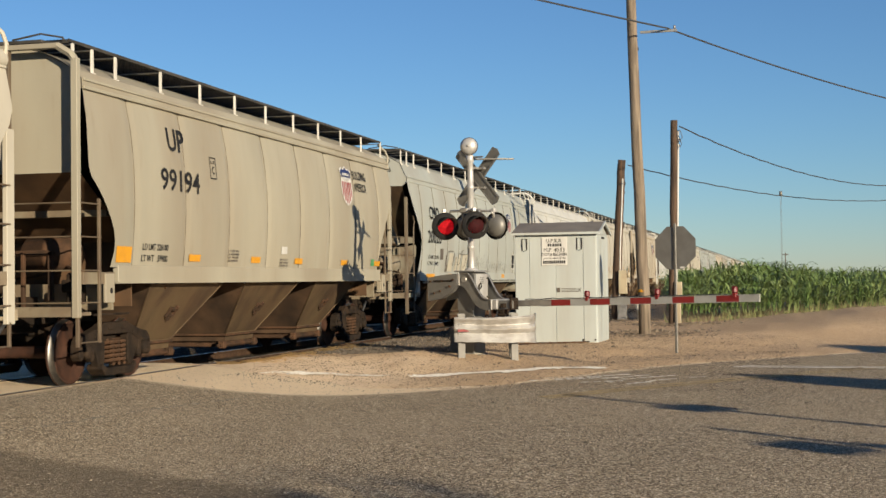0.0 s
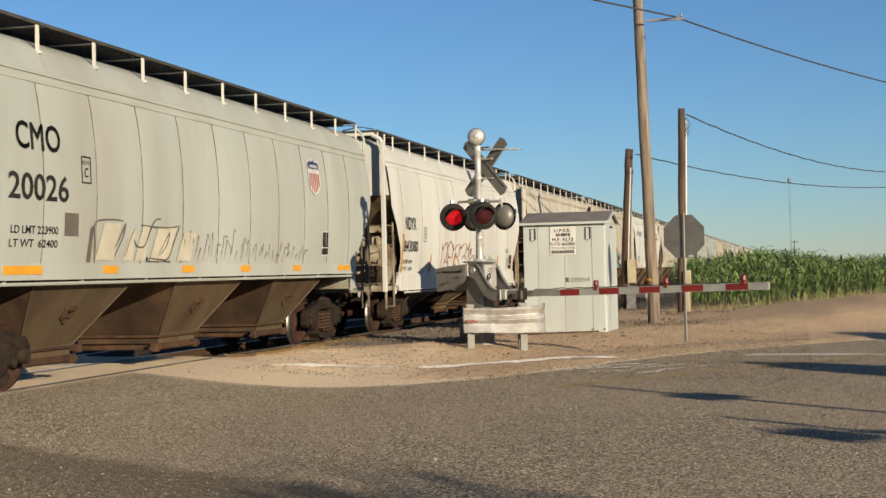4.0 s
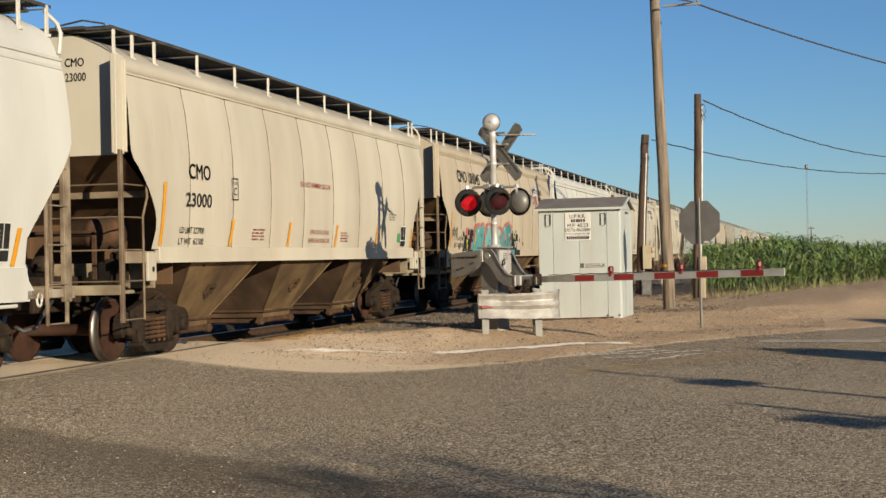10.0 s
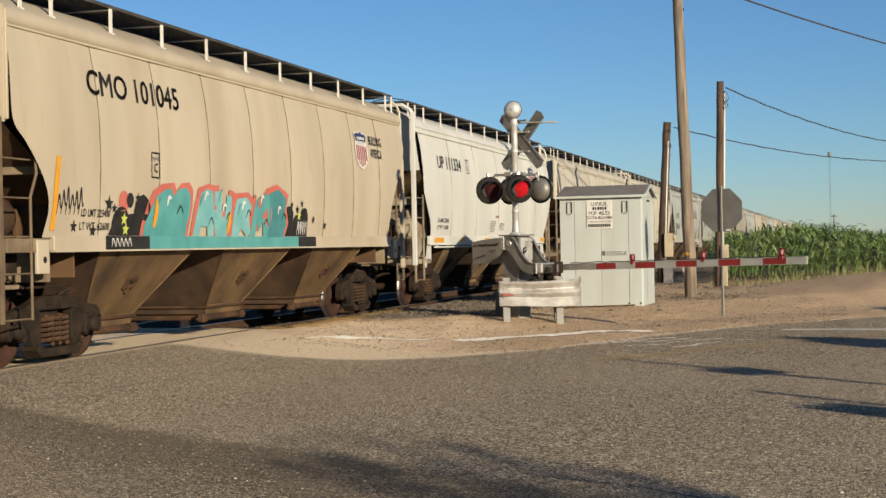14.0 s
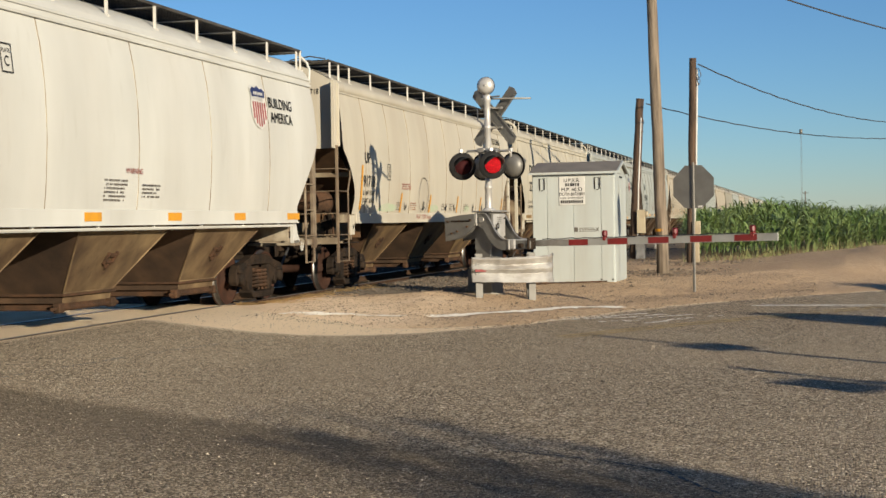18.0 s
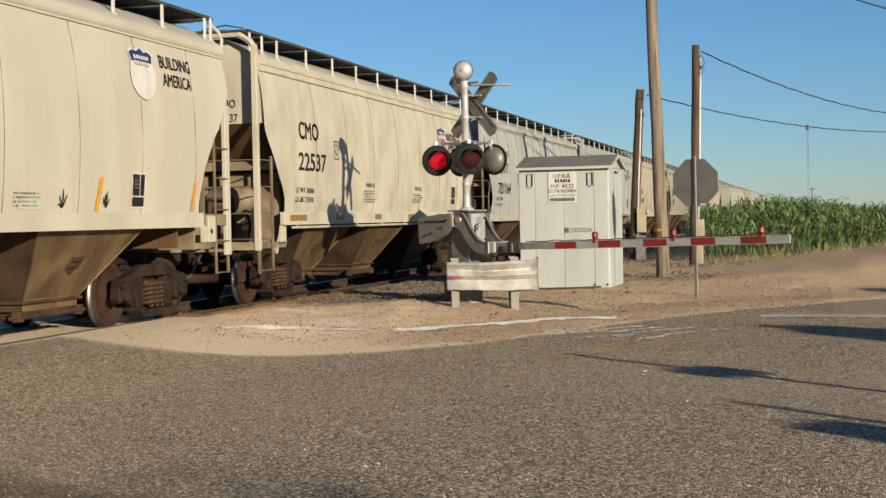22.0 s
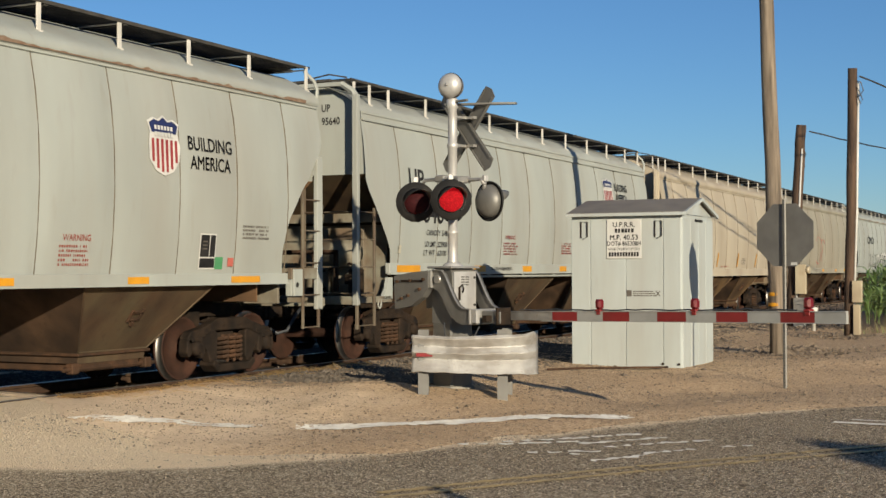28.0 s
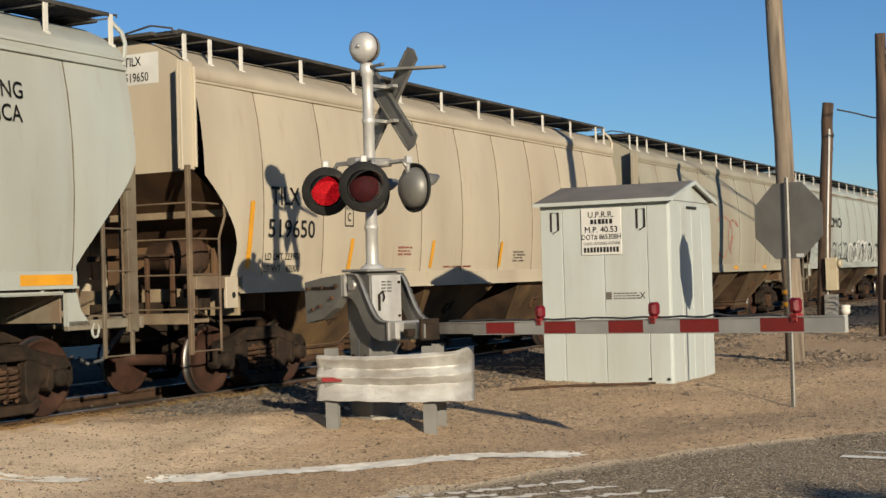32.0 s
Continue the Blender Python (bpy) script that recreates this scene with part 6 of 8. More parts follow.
bev_box(bm, 0.30, 0.36, 0.40, 0.46, 1.05, 1.9, 0.01)
bev_box(bm, -0.75, 0.78, 0.44, 0.50, 1.84, 1.92, 0.01)
bev_box(bm, 0.70, 0.78, 0.44, 0.50, 1.2, 1.9, 0.01)
LEVER = shared("brake_lever", bm, M_RUST)


def piece(name, mat, boxes=(), tubes=(), r=0.006):
    """A part's mesh of a few bevelled bars and bent round rods."""
    bm = bmesh.new()
    for b in boxes:
        bev_box(bm, *b, r)
    for pts, rad in tubes:
        tube(bm, pts, rad, 6)
    return shared(name, bm, mat)


FRONT_RUNGS = (0.64, 1.18, 1.62, 2.08, 2.54)
REAR_RUNGS = (0.68, 1.18, 1.68, 2.18, 2.66)


def front_cage(paint, style):
    """Posts, ladders and steps of a car's front end, measured from its upper side corner, for its right side: (name, mesh, its rungs)."""
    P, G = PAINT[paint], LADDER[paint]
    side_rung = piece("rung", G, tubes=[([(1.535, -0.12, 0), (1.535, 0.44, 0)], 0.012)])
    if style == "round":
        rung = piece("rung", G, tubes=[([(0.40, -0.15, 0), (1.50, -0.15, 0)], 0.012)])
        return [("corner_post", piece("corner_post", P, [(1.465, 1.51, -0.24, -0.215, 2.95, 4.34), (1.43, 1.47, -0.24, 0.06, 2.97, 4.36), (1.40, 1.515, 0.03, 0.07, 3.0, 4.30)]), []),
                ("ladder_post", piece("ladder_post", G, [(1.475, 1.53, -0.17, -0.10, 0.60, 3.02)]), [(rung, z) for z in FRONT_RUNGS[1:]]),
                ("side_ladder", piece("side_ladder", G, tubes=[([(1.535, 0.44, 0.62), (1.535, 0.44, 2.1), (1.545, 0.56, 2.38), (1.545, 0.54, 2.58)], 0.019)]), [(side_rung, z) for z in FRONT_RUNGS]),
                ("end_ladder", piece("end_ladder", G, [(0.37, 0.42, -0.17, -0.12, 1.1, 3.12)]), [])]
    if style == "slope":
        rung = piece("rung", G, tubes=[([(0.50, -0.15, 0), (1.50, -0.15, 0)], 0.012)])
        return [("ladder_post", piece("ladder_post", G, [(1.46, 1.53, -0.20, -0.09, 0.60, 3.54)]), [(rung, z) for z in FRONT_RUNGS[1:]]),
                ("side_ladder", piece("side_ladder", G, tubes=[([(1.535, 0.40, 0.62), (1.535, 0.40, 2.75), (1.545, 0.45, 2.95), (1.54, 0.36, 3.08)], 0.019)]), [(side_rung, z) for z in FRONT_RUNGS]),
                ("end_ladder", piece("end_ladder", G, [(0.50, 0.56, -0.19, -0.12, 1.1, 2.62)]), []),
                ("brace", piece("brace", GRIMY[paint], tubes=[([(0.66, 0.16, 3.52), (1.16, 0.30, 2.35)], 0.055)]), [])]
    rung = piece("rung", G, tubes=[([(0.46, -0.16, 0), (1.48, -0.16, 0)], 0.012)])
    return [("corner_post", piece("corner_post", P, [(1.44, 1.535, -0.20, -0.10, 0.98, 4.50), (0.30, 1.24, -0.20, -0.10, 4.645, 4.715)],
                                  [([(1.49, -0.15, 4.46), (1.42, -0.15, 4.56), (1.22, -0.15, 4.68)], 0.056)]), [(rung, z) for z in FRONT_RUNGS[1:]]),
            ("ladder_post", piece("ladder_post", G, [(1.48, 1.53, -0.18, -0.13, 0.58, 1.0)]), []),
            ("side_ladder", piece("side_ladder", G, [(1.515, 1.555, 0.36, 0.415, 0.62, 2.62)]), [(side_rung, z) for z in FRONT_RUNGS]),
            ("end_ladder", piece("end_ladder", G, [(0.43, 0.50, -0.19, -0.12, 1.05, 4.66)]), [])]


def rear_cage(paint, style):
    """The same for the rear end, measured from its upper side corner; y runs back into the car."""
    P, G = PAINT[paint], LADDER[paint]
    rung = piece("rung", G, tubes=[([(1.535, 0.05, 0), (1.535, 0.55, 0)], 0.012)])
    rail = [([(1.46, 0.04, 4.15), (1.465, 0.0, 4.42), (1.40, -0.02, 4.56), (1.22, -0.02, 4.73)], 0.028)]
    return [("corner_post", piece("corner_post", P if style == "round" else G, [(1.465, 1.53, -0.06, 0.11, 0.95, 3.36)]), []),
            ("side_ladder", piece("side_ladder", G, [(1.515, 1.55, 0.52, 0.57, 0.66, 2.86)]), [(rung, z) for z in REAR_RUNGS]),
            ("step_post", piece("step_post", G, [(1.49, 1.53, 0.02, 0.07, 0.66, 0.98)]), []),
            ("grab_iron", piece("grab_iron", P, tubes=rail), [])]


def platform(paint, style):
    """Pieces of the platform at a car's end, measured from its upper side corner."""
    P, G = PAINT[paint], GRIMY[paint]
    out = [("deck", piece("deck", G, [(-1.46, 1.46, -0.12, 0.30, 1.0, 1.05)]), False), ("end_beam", piece("end_beam", G, [(-1.50, 1.50, -0.18, -0.12, 0.99, 1.13)]), False),
           ("centre_sill", piece("centre_sill", M_TRUCK, [(-0.22, 0.22, -0.1, 3.0, 0.86, 1.26)]), False),
           ("end_web", piece("end_web", M_ENDBROWN, [(-1.40, 1.40, 1.60, 1.63, 1.1, 2.05), (-1.05, -0.98, 1.54, 1.62, 1.12, 2.0), (0.55, 0.62, 1.54, 1.62, 1.12, 2.0)]) if style == "round" else
            piece("end_web", G, [(-1.40, 1.40, 1.10, 1.13, 1.1, 2.36), (-1.05, -0.98, 1.02, 1.12, 1.12, 2.3), (0.20, 0.26, 1.02, 1.12, 1.12, 2.3), (0.92, 0.98, 1.02, 1.12, 1.12, 2.3)]), False),
           ("cross_beam", piece("cross_beam", G, [(-1.40, 1.40, 0.86, 0.98, 2.40, 2.56)]), False)]
    if style == "round":
        out += [("side_beam", piece("side_beam", G, [(1.455, 1.525, -0.04, 0.86, 1.43, 1.60), (1.44, 1.50, -0.10, -0.04, 1.10, 1.60)]), True),
                ("jack_plate", piece("jack_plate", P, [(1.50, 1.545, 0.56, 0.82, 1.17, 1.58), (1.40, 1.50, 0.80, 0.83, 1.17, 1.45)]), True),
                ("jack_hole", piece("jack_hole", M_BLACK, tubes=[([(1.543, 0.72, 1.34), (1.5475, 0.72, 1.34)], 0.045)]), True),
                ("bolster_web", piece("bolster_web", G, [(-1.40, 1.40, 1.0, 1.06, 1.06, 1.44)]), False)]
    else:
        bm = bmesh.new()
        plate(bm, [(0.74, 1.06), (1.12, 1.06), (1.12, 1.44), (0.96, 1.44), (0.90, 1.24)], 1.44, 1.50)
        out += [("side_beam", piece("side_beam", G, [(1.42, 1.50, -0.12, 1.10, 1.01, 1.12)]), True), ("gusset", shared("gusset", bm, P), True),
                ("lift_lug", piece("lift_lug", P, tubes=[([(1.49, 0.66 + 0.055 * math.cos(a), 1.0 + 0.085 * math.sin(a)) for a in np.linspace(-4.2, 1.1, 12)], 0.016)]), True)]
    return out


def grating(L):
    """One running board: long bars on cross bars in a steel edge."""
    bm = bmesh.new()
    for k in range(15):
        x = -0.364 + 0.052 * k
        box(bm, x - 0.006, x + 0.006, 0, L, 0.0, 0.03)
    for k in range(int(L / 0.10) + 1):
        box(bm, -0.37, 0.37, k * 0.10 - 0.004, k * 0.10 + 0.004, 0.002, 0.022)
    for k in range(int(L / 1.48) + 1):
        box(bm, -0.37, 0.37, k * 1.48 - 0.03, k * 1.48 + 0.03, -0.03, 0.0)
    for x in (-0.38, 0.38):
        box(bm, x - 0.008, x + 0.008, 0, L, -0.012, 0.034)
    return shared("roof_walkway", bm, M_ROOFWALK)


def on_side(bm, pts, faces, y0, z0, lift=0.008, index=0):
    """Lays flat shapes on the bowed side: pts of (along, up)."""
    quads(bm, [(side_x(z0 + v) + lift, y0 + u, z0 + v) for u, v in pts], faces, index)


def fit_text(car, text, y0, y1, z0, z1, mat=None, bold=0.013):
    """A line of stencilled letters that fills a given stretch of the side; large letters are parts of their own."""
    pts, faces = lettering(text, 1.0, bold)
    w, lo, hi = max(p[0] for p in pts), min(p[1] for p in pts), max(p[1] for p in pts)
    pts = [(u / w * (y1 - y0), (v - lo) / (hi - lo) * (z1 - z0)) for u, v in pts]
    for p, q in letters_of(pts, faces) if z1 - z0 > 0.2 else [(pts, faces)]:
        bm = bmesh.new()
        on_side(bm, p, q, y0, z0)
        part("letter" if z1 - z0 > 0.2 else "lettering", bm, mat or M_LETTER, car, "" if z1 - z0 > 0.2 else "stencilled letters: " + text.lower())


def patch(car, name, y0, y1, z0, z1, mat, label="", lift=0.007):
    bm = bmesh.new()
    k = max(1, int((z1 - z0) / 0.2))
    for i in range(k):
        a, b = z0 + (z1 - z0) * i / k, z0 + (z1 - z0) * (i + 1) / k
        quads(bm, [(side_x(a) + lift, y0, a), (side_x(a) + lift, y1, a), (side_x(b) + lift, y1, b), (side_x(b) + lift, y0, b)], [(0, 1, 2, 3)])
    return part(name, bm, mat, car, label)


def lines_block(car, y0, z0, w, rows, mat, h=0.03, gap=0.055, seed=0):
    """Small stencilled lines too fine to read."""
    rng = random.Random(seed)
    bm = bmesh.new()
    for r in range(rows):
        y = y0
        while y < y0 + w * rng.uniform(0.75, 1.0):
            ww = rng.uniform(0.012, 0.032) if rng.random() < 0.85 else -0.01
            z = z0 - r * gap
            if ww > 0:
                quads(bm, [(side_x(z) + 0.007, y, z), (side_x(z) + 0.007, y + ww, z), (side_x(z + h) + 0.007, y + ww, z + h), (side_x(z + h) + 0.007, y, z + h)], [(0, 1, 2, 3)])
            y += ww + 0.016 if ww > 0 else 0.03
    part("fine_print", bm, mat, car, "small stencilled lines", kind="stuff")


def shield(car, y0, y1, z0, z1, slogan=(), faded=False):
    """A shield with a navy head over red and white bars."""
    w, h = y1 - y0, z1 - z0
    edge = [(0.5, 0.0), (0.78, 0.08), (0.97, 0.26), (1.0, 0.5), (0.93, 0.72), (1.0, 0.88), (0.82, 0.95), (0.66, 0.92), (0.5, 1.0), (0.34, 0.92), (0.18, 0.95), (0.0, 0.88), (0.07, 0.72), (0.0, 0.5), (0.03, 0.26),
            (0.22, 0.08)]
    bm = bmesh.new()
    on_side(bm, [(u * w, v * h) for u, v in edge], [tuple(range(16))], y0, z0, 0.012, 0)
    inner = [(0.5 + (u - 0.5) * 0.9, 0.5 + (v - 0.5) * 0.93) for u, v in edge]
    head = [p for p in inner if p[1] > 0.60]
    on_side(bm, [(u * w, v * h) for u, v in head], [tuple(range(len(head)))], y0, z0, 0.018, 1)
    for k in range(0 if faded else 6):
        u = 0.10 + k * 0.145
        low = 0.06 + 0.26 * ((u + 0.04 - 0.5) / 0.45) ** 2
        on_side(bm, [(u * w, low * h), ((u + 0.075) * w, low * h), ((u + 0.075) * w, 0.60 * h), (u * w, 0.60 * h)], [(0, 1, 2, 3)], y0, z0, 0.018, 2)
    for v in (0.75, 0.645):
        for k in range(6):
            on_side(bm, [((0.2 + 0.1 * k) * w, v * h), ((0.27 + 0.1 * k) * w, v * h), ((0.27 + 0.1 * k) * w, (v + 0.07) * h), ((0.2 + 0.1 * k) * w, (v + 0.07) * h)], [(0, 1, 2, 3)], y0, z0, 0.024, 0)
    part("emblem", bm, [M_WHITE, M_BLUE, M_SHIELDRED], car, "faded shield emblem with a dark head" if faded else "shield emblem with a navy head over red bars")
    if slogan:
        a, b, z = slogan
        fit_text(car, "BUILDING", a, b, z + 0.26, z + 0.45, bold=0.012)
        fit_text(car, "AMERICA", a + 0.04, b - 0.04, z, z + 0.19, bold=0.012)


def rust_edge(car, y0, y1, seed):
    """Rust that creeps up from the eave in an uneven band."""
    bm = bmesh.new()
    last = None
    k = int((y1 - y0) / 0.06)
    for i in range(k + 1):
        y = y0 + (y1 - y0) * i / k
        h = 0.012 + 0.055 * max(0.0, noise.noise((y * 0.8, seed, 0)) + 0.8 * noise.noise((y * 5.0, seed, 3)) + 0.1)
        pair = [bm.verts.new((1.509, y, 4.16)), bm.verts.new((1.509 - 0.06 * h, y, 4.16 + 1.2 * h))]
        if last:
            bm.faces.new((last[0], pair[0], pair[1], last[1]))
        last = pair
    part("rust_stain", bm, M_EAVERUST, car, "rust creeping up from the eave")


def tag_paint(car, y0, z0, w, h, mats, seed, thick=0.05, loops=9, lift=0.009):
    """Spray-painted scrawl: fat curving strokes."""
    rng = random.Random(seed)
    for mi, mt in enumerate(mats):
        bm = bmesh.new()
        for k in range(loops):
            c = y0 + w * (k + 0.5) / loops
            pts = []
            ph, sp = rng.uniform(0, 6.28), rng.choice((-1, 1))
            rw, rh = w / loops * rng.uniform(0.5, 0.9), h * rng.uniform(0.35, 0.5)
            for i in range(15):
                a = ph + sp * i / 14 * rng.uniform(3.6, 5.4)
                pts.append((c + rw * math.cos(a), z0 + h / 2 + rh * math.sin(a) + 0.04 * mi))
            for i, (p, q) in enumerate(zip(pts, pts[1:])):
                dy, dz = q[0] - p[0], q[1] - p[1]
                s = math.hypot(dy, dz) or 1
                ny, nz = -dz / s * thick / 2, dy / s * thick / 2
                cs = [(p[0] + ny, p[1] + nz), (q[0] + ny, q[1] + nz), (q[0] - ny, q[1] - nz), (p[0] - ny, p[1] - nz)]
                quads(bm, [(side_x(z) + lift + 0.002 * mi + 0.00005 * i, y, z) for y, z in cs], [(0, 1, 2, 3)])
        part("graffiti", bm, mt, car, "sprayed scrawl", kind="stuff")


def spray(bm, ctrl, thick=0.035, lift=0.009, flat=None):
    """One sprayed line, smooth through a few turning places, thin at its ends."""
    p = [ctrl[0]] + list(ctrl) + [ctrl[-1]]
    line = []
    for a, b, c, e in zip(p, p[1:], p[2:], p[3:]):
        for i in range(6):
            t = i / 6
            line.append(tuple(0.5 * (2 * b[k] + (c[k] - a[k]) * t + (2 * a[k] - 5 * b[k] + 4 * c[k] - e[k]) * t * t
                                     + (3 * b[k] - a[k] - 3 * c[k] + e[k]) * t ** 3) for k in (0, 1)))
    line.append(ctrl[-1])
    n = len(line) - 1
    rim = []
    for i, (y, z) in enumerate(line):
        (y0, z0), (y1, z1) = line[max(0, i - 1)], line[min(n, i + 1)]
        s = math.hypot(y1 - y0, z1 - z0) or 1
        w = thick / 2 * (0.45 + 0.55 * math.sin(math.pi * min(1, max(0.02, i / n))))
        rim.append([(y - (z1 - z0) / s * w, z + (y1 - y0) / s * w), (y + (z1 - z0) / s * w, z - (y1 - y0) / s * w)])
    for i, (a, b) in enumerate(zip(rim, rim[1:])):
        quads(bm, [((flat or side_x(z)) + lift + 0.00004 * i, y, z) for y, z in (a[1], b[1], b[0], a[0])], [(0, 1, 2, 3)])


def splat(bm, y, z, size, rng):
    """A small burst of short sprayed strokes."""
    for k in range(6):
        a = rng.uniform(0.2, 2.9)
        r = size * rng.uniform(0.6, 1.0)
        spray(bm, [(y, z), (y + 0.7 * r * math.cos(a), z + r * math.sin(a))], size * 0.11, 0.009 + 0.0006 * k)


def hopper_car(paint, L, label, sill=(1.42, 1.63), style="round", f=0.15, r=0.27, seams=(1.5, 1.55), eave=4.13, bulge=0.010, tall=False, detail=True):
    """One covered hopper car from its reference post at y = 0 back to y = L; f and r are the ways to its upper side corners."""
    car = thing("covered_hopper_car", Matrix(), label, "freight car", "cars of the train")
    P, H, G = PAINT[paint], HOPPER[paint], GRIMY[paint]
    seam_at = []
    y = seams[0]
    while y < L - 0.9:
        seam_at.append(y)
        y += seams[1]
    # sloping end floors: beyond round cars they take the shade-darkened hopper tone
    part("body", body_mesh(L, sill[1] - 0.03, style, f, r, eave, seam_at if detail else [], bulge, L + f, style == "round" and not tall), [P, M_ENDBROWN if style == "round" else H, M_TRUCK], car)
    pitch = 0.97 * (L - 3.7) / 3
    top = min(1.46, sill[0] + 0.02)
    for k in range(3):
        c = L / 2 - 0.18 + pitch * (k - 1)
        hb = part("hopper_bay", hopper_mesh(c, 2.78, top), [H, M_BAYSHADE], car, "dusty sloping hopper bay, its sheets coloured darker for shade")
        bm = bmesh.new()
        bev_box(bm, -0.79, 0.79, c - 0.74, c + 0.74, 0.455, 0.495, 0.010)
        bev_box(bm, -0.70, 0.70, c - 0.60, c + 0.60, 0.25, 0.46, 0.012)
        for s in (-1, 1):
            tube(bm, [(s * 0.70, c - 0.92, 0.29), (s * 0.70, c + 0.92, 0.29)], 0.030, 6)
            for e in (-1, 1):
                bev_box(bm, s * 0.70 - 0.06, s * 0.70 + 0.06, c + e * 0.74 - 0.07, c + e * 0.74 + 0.07, 0.23, 0.37, 0.015)
        part("outlet_gate", bm, M_RUST, hb, "rusty outlet gate")
        if not detail:
            continue
        for s in (-1, 1):
            # a cast bracket for the vibrator in the middle of the side sheet
            bm = bmesh.new()
            for dy, dz, w, h in ((-0.10, 0, 0.05, 0.20), (0.10, 0.02, 0.05, 0.20), (0, 0.06, 0.26, 0.05), (0, -0.06, 0.24, 0.04), (0.02, -0.13, 0.06, 0.08)):
                bev_box(bm, -0.005, 0.045, dy - w / 2, dy + w / 2, dz - h / 2, dz + h / 2, 0.008)
            part("vibrator_bracket", bm, M_RUST, hb, "rusty cast bracket on the hopper side",
                 at=pose(s * 1.095, c, 0.98, 0, 36.5 if s > 0 else -36.5) @ (Matrix() if s > 0 else pose(0, 0, 0, 0, 0, 180)))
            bm = bmesh.new()
            for e in (-1, 1):
                tube(bm, [(s * 1.445, c + e * 1.38, top), (s * 0.745, c + e * 0.685, 0.50)], 0.016, 5)
            tube(bm, [(s * 0.75, c - 0.69, 0.50), (s * 0.75, c + 0.69, 0.50)], 0.016, 5)
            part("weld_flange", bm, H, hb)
    for s in (-1, 1):
        bm = bmesh.new()
        bev_box(bm, min(s * 1.46, s * 1.55), max(s * 1.46, s * 1.55), 0.92 + f, L - r - 1.0, sill[0], sill[1], 0.008)
        box(bm, min(s * 1.50, s * 1.575), max(s * 1.50, s * 1.575), 0.92 + f, L - r - 1.0, sill[0] - 0.012, sill[0] + 0.012)
        part("side_sill", bm, P, car)
        bm = bmesh.new()
        if style == "round" and not tall:
            bev_box(bm, min(s * 1.44, s * 1.475), max(s * 1.44, s * 1.475), f + 0.12, L - r - 0.01, eave - 0.02, eave + 0.015, 0.006)
        else:
            bev_box(bm, min(s * 1.45, s * 1.495), max(s * 1.45, s * 1.495), f + 0.08, L - r - 0.01, eave - 0.015, eave + 0.03, 0.006)
            bev_box(bm, min(s * 1.44, s * 1.490), max(s * 1.44, s * 1.490), f + 0.08, L - r - 0.01, eave + 0.10, eave + 0.145, 0.006)
        part("eave_rail", bm, P, car)
        if style != "round":
            bm = bmesh.new()
            tube(bm, [(s * 1.51, 1.4 + f, sill[0] - 0.06), (s * 1.51, L - r - 1.2, sill[0] - 0.06)], 0.024, 6)
            for k in range(8):
                yy = 1.6 + f + (L - r - 3.2) * k / 7
                bev_box(bm, min(s * 1.49, s * 1.53), max(s * 1.49, s * 1.53), yy, yy + 0.04, sill[0] - 0.08, sill[0] + 0.004, 0.004)
            part("air_line", bm, P, car, "thin pipe clipped below the sill")
    for k in range(4):
        bm = bmesh.new()
        a = 0.9 + (L - 1.8) * k / 4
        bev_box(bm, -0.40, 0.40, a, a + (L - 1.8) / 4 - 0.12, 4.77, 4.88, 0.03)
        part("roof_hatch", bm, P, car, "long roof hatch cover")
    g = grating(L - f - r - 0.1)
    for s in (-1, 1):
        part("roof_walkway", g, None, car, "dark steel grating walkway", at=pose(s * 0.925, f, 4.765))
    bm = bmesh.new()
    bev_box(bm, -0.012, 0.010, -0.036, 0.036, -0.02, 0.385, 0.003)
    bev_box(bm, -0.01, 0.05, -0.03, 0.03, -0.03, 0.01, 0.003)
    tube(bm, [(0.0, 0.0, 0.335), (-0.70, 0.0, 0.335)], 0.012, 5)
    br = shared("walkway_bracket", bm, M_BRACKET)
    spots = [f + 0.12, f + 0.66] + [f + 1.35 + 1.48 * k for k in range(int((L - r - f - 1.6) / 1.48) + 1)] + [L - r - 0.06]
    for s in (-1, 1):
        for y in spots:
            part("walkway_bracket", br, None, car, at=pose(s * 1.297, y, 4.405, 0, 0, 0 if s > 0 else 180))
    bm = bmesh.new()
    bev_box(bm, -0.95, 0.95, -0.10, 0.40, 4.745, 4.79, 0.005)
    for x in (-1.27, 1.27):
        tube(bm, [(x, -0.08, 4.77), (x, -0.08, 4.80), (x * 0.75, -0.12, 4.86), (x * 0.4, -0.10, 4.80)], 0.014, 6)
    top = shared("end_walkway", bm, M_ROOFWALK)
    pf = platform(paint, style)
    for e in (0, 1):
        flip = pose(0, f, 0) if not e else pose(0, L - r, 0, 0, 0, 180)
        cage = rear_cage(paint, style) if e else front_cage(paint, "bevel" if tall else style)
        for s in (-1, 1):
            if not detail and s < 0:
                continue
            for name, me, rungs in cage:
                if name in ("side_ladder", "step_post") and s < 0:
                    continue
                ob = part(name, me, None, car)
                ob.matrix_basis = flip @ Matrix.Diagonal((s if not e else -s, 1, 1, 1))
                for rung, z in rungs if s > 0 else ():
                    part("rung", rung, None, ob, at=pose(0, 0, z))
        for name, me, both in pf:
            part(name, me, None, car, at=flip)
            if both:
                part(name, me, None, car).matrix_basis = flip @ Matrix.Diagonal((-1, 1, 1, 1))
        part("end_walkway", top, None, car, at=flip)
        part("coupler", COUPLER, None, car, "rusty coupler", at=flip @ pose(0, -0.12, 0))
        part("air_hose", HOSE, None, car, "black air hose", at=flip @ pose(0, -0.12, 0))
        if detail:
            part("brake_cylinder", CYLINDER, None, car, "greasy brake cylinder", at=flip)
            part("air_pipe", PIPE, None, car, at=flip)
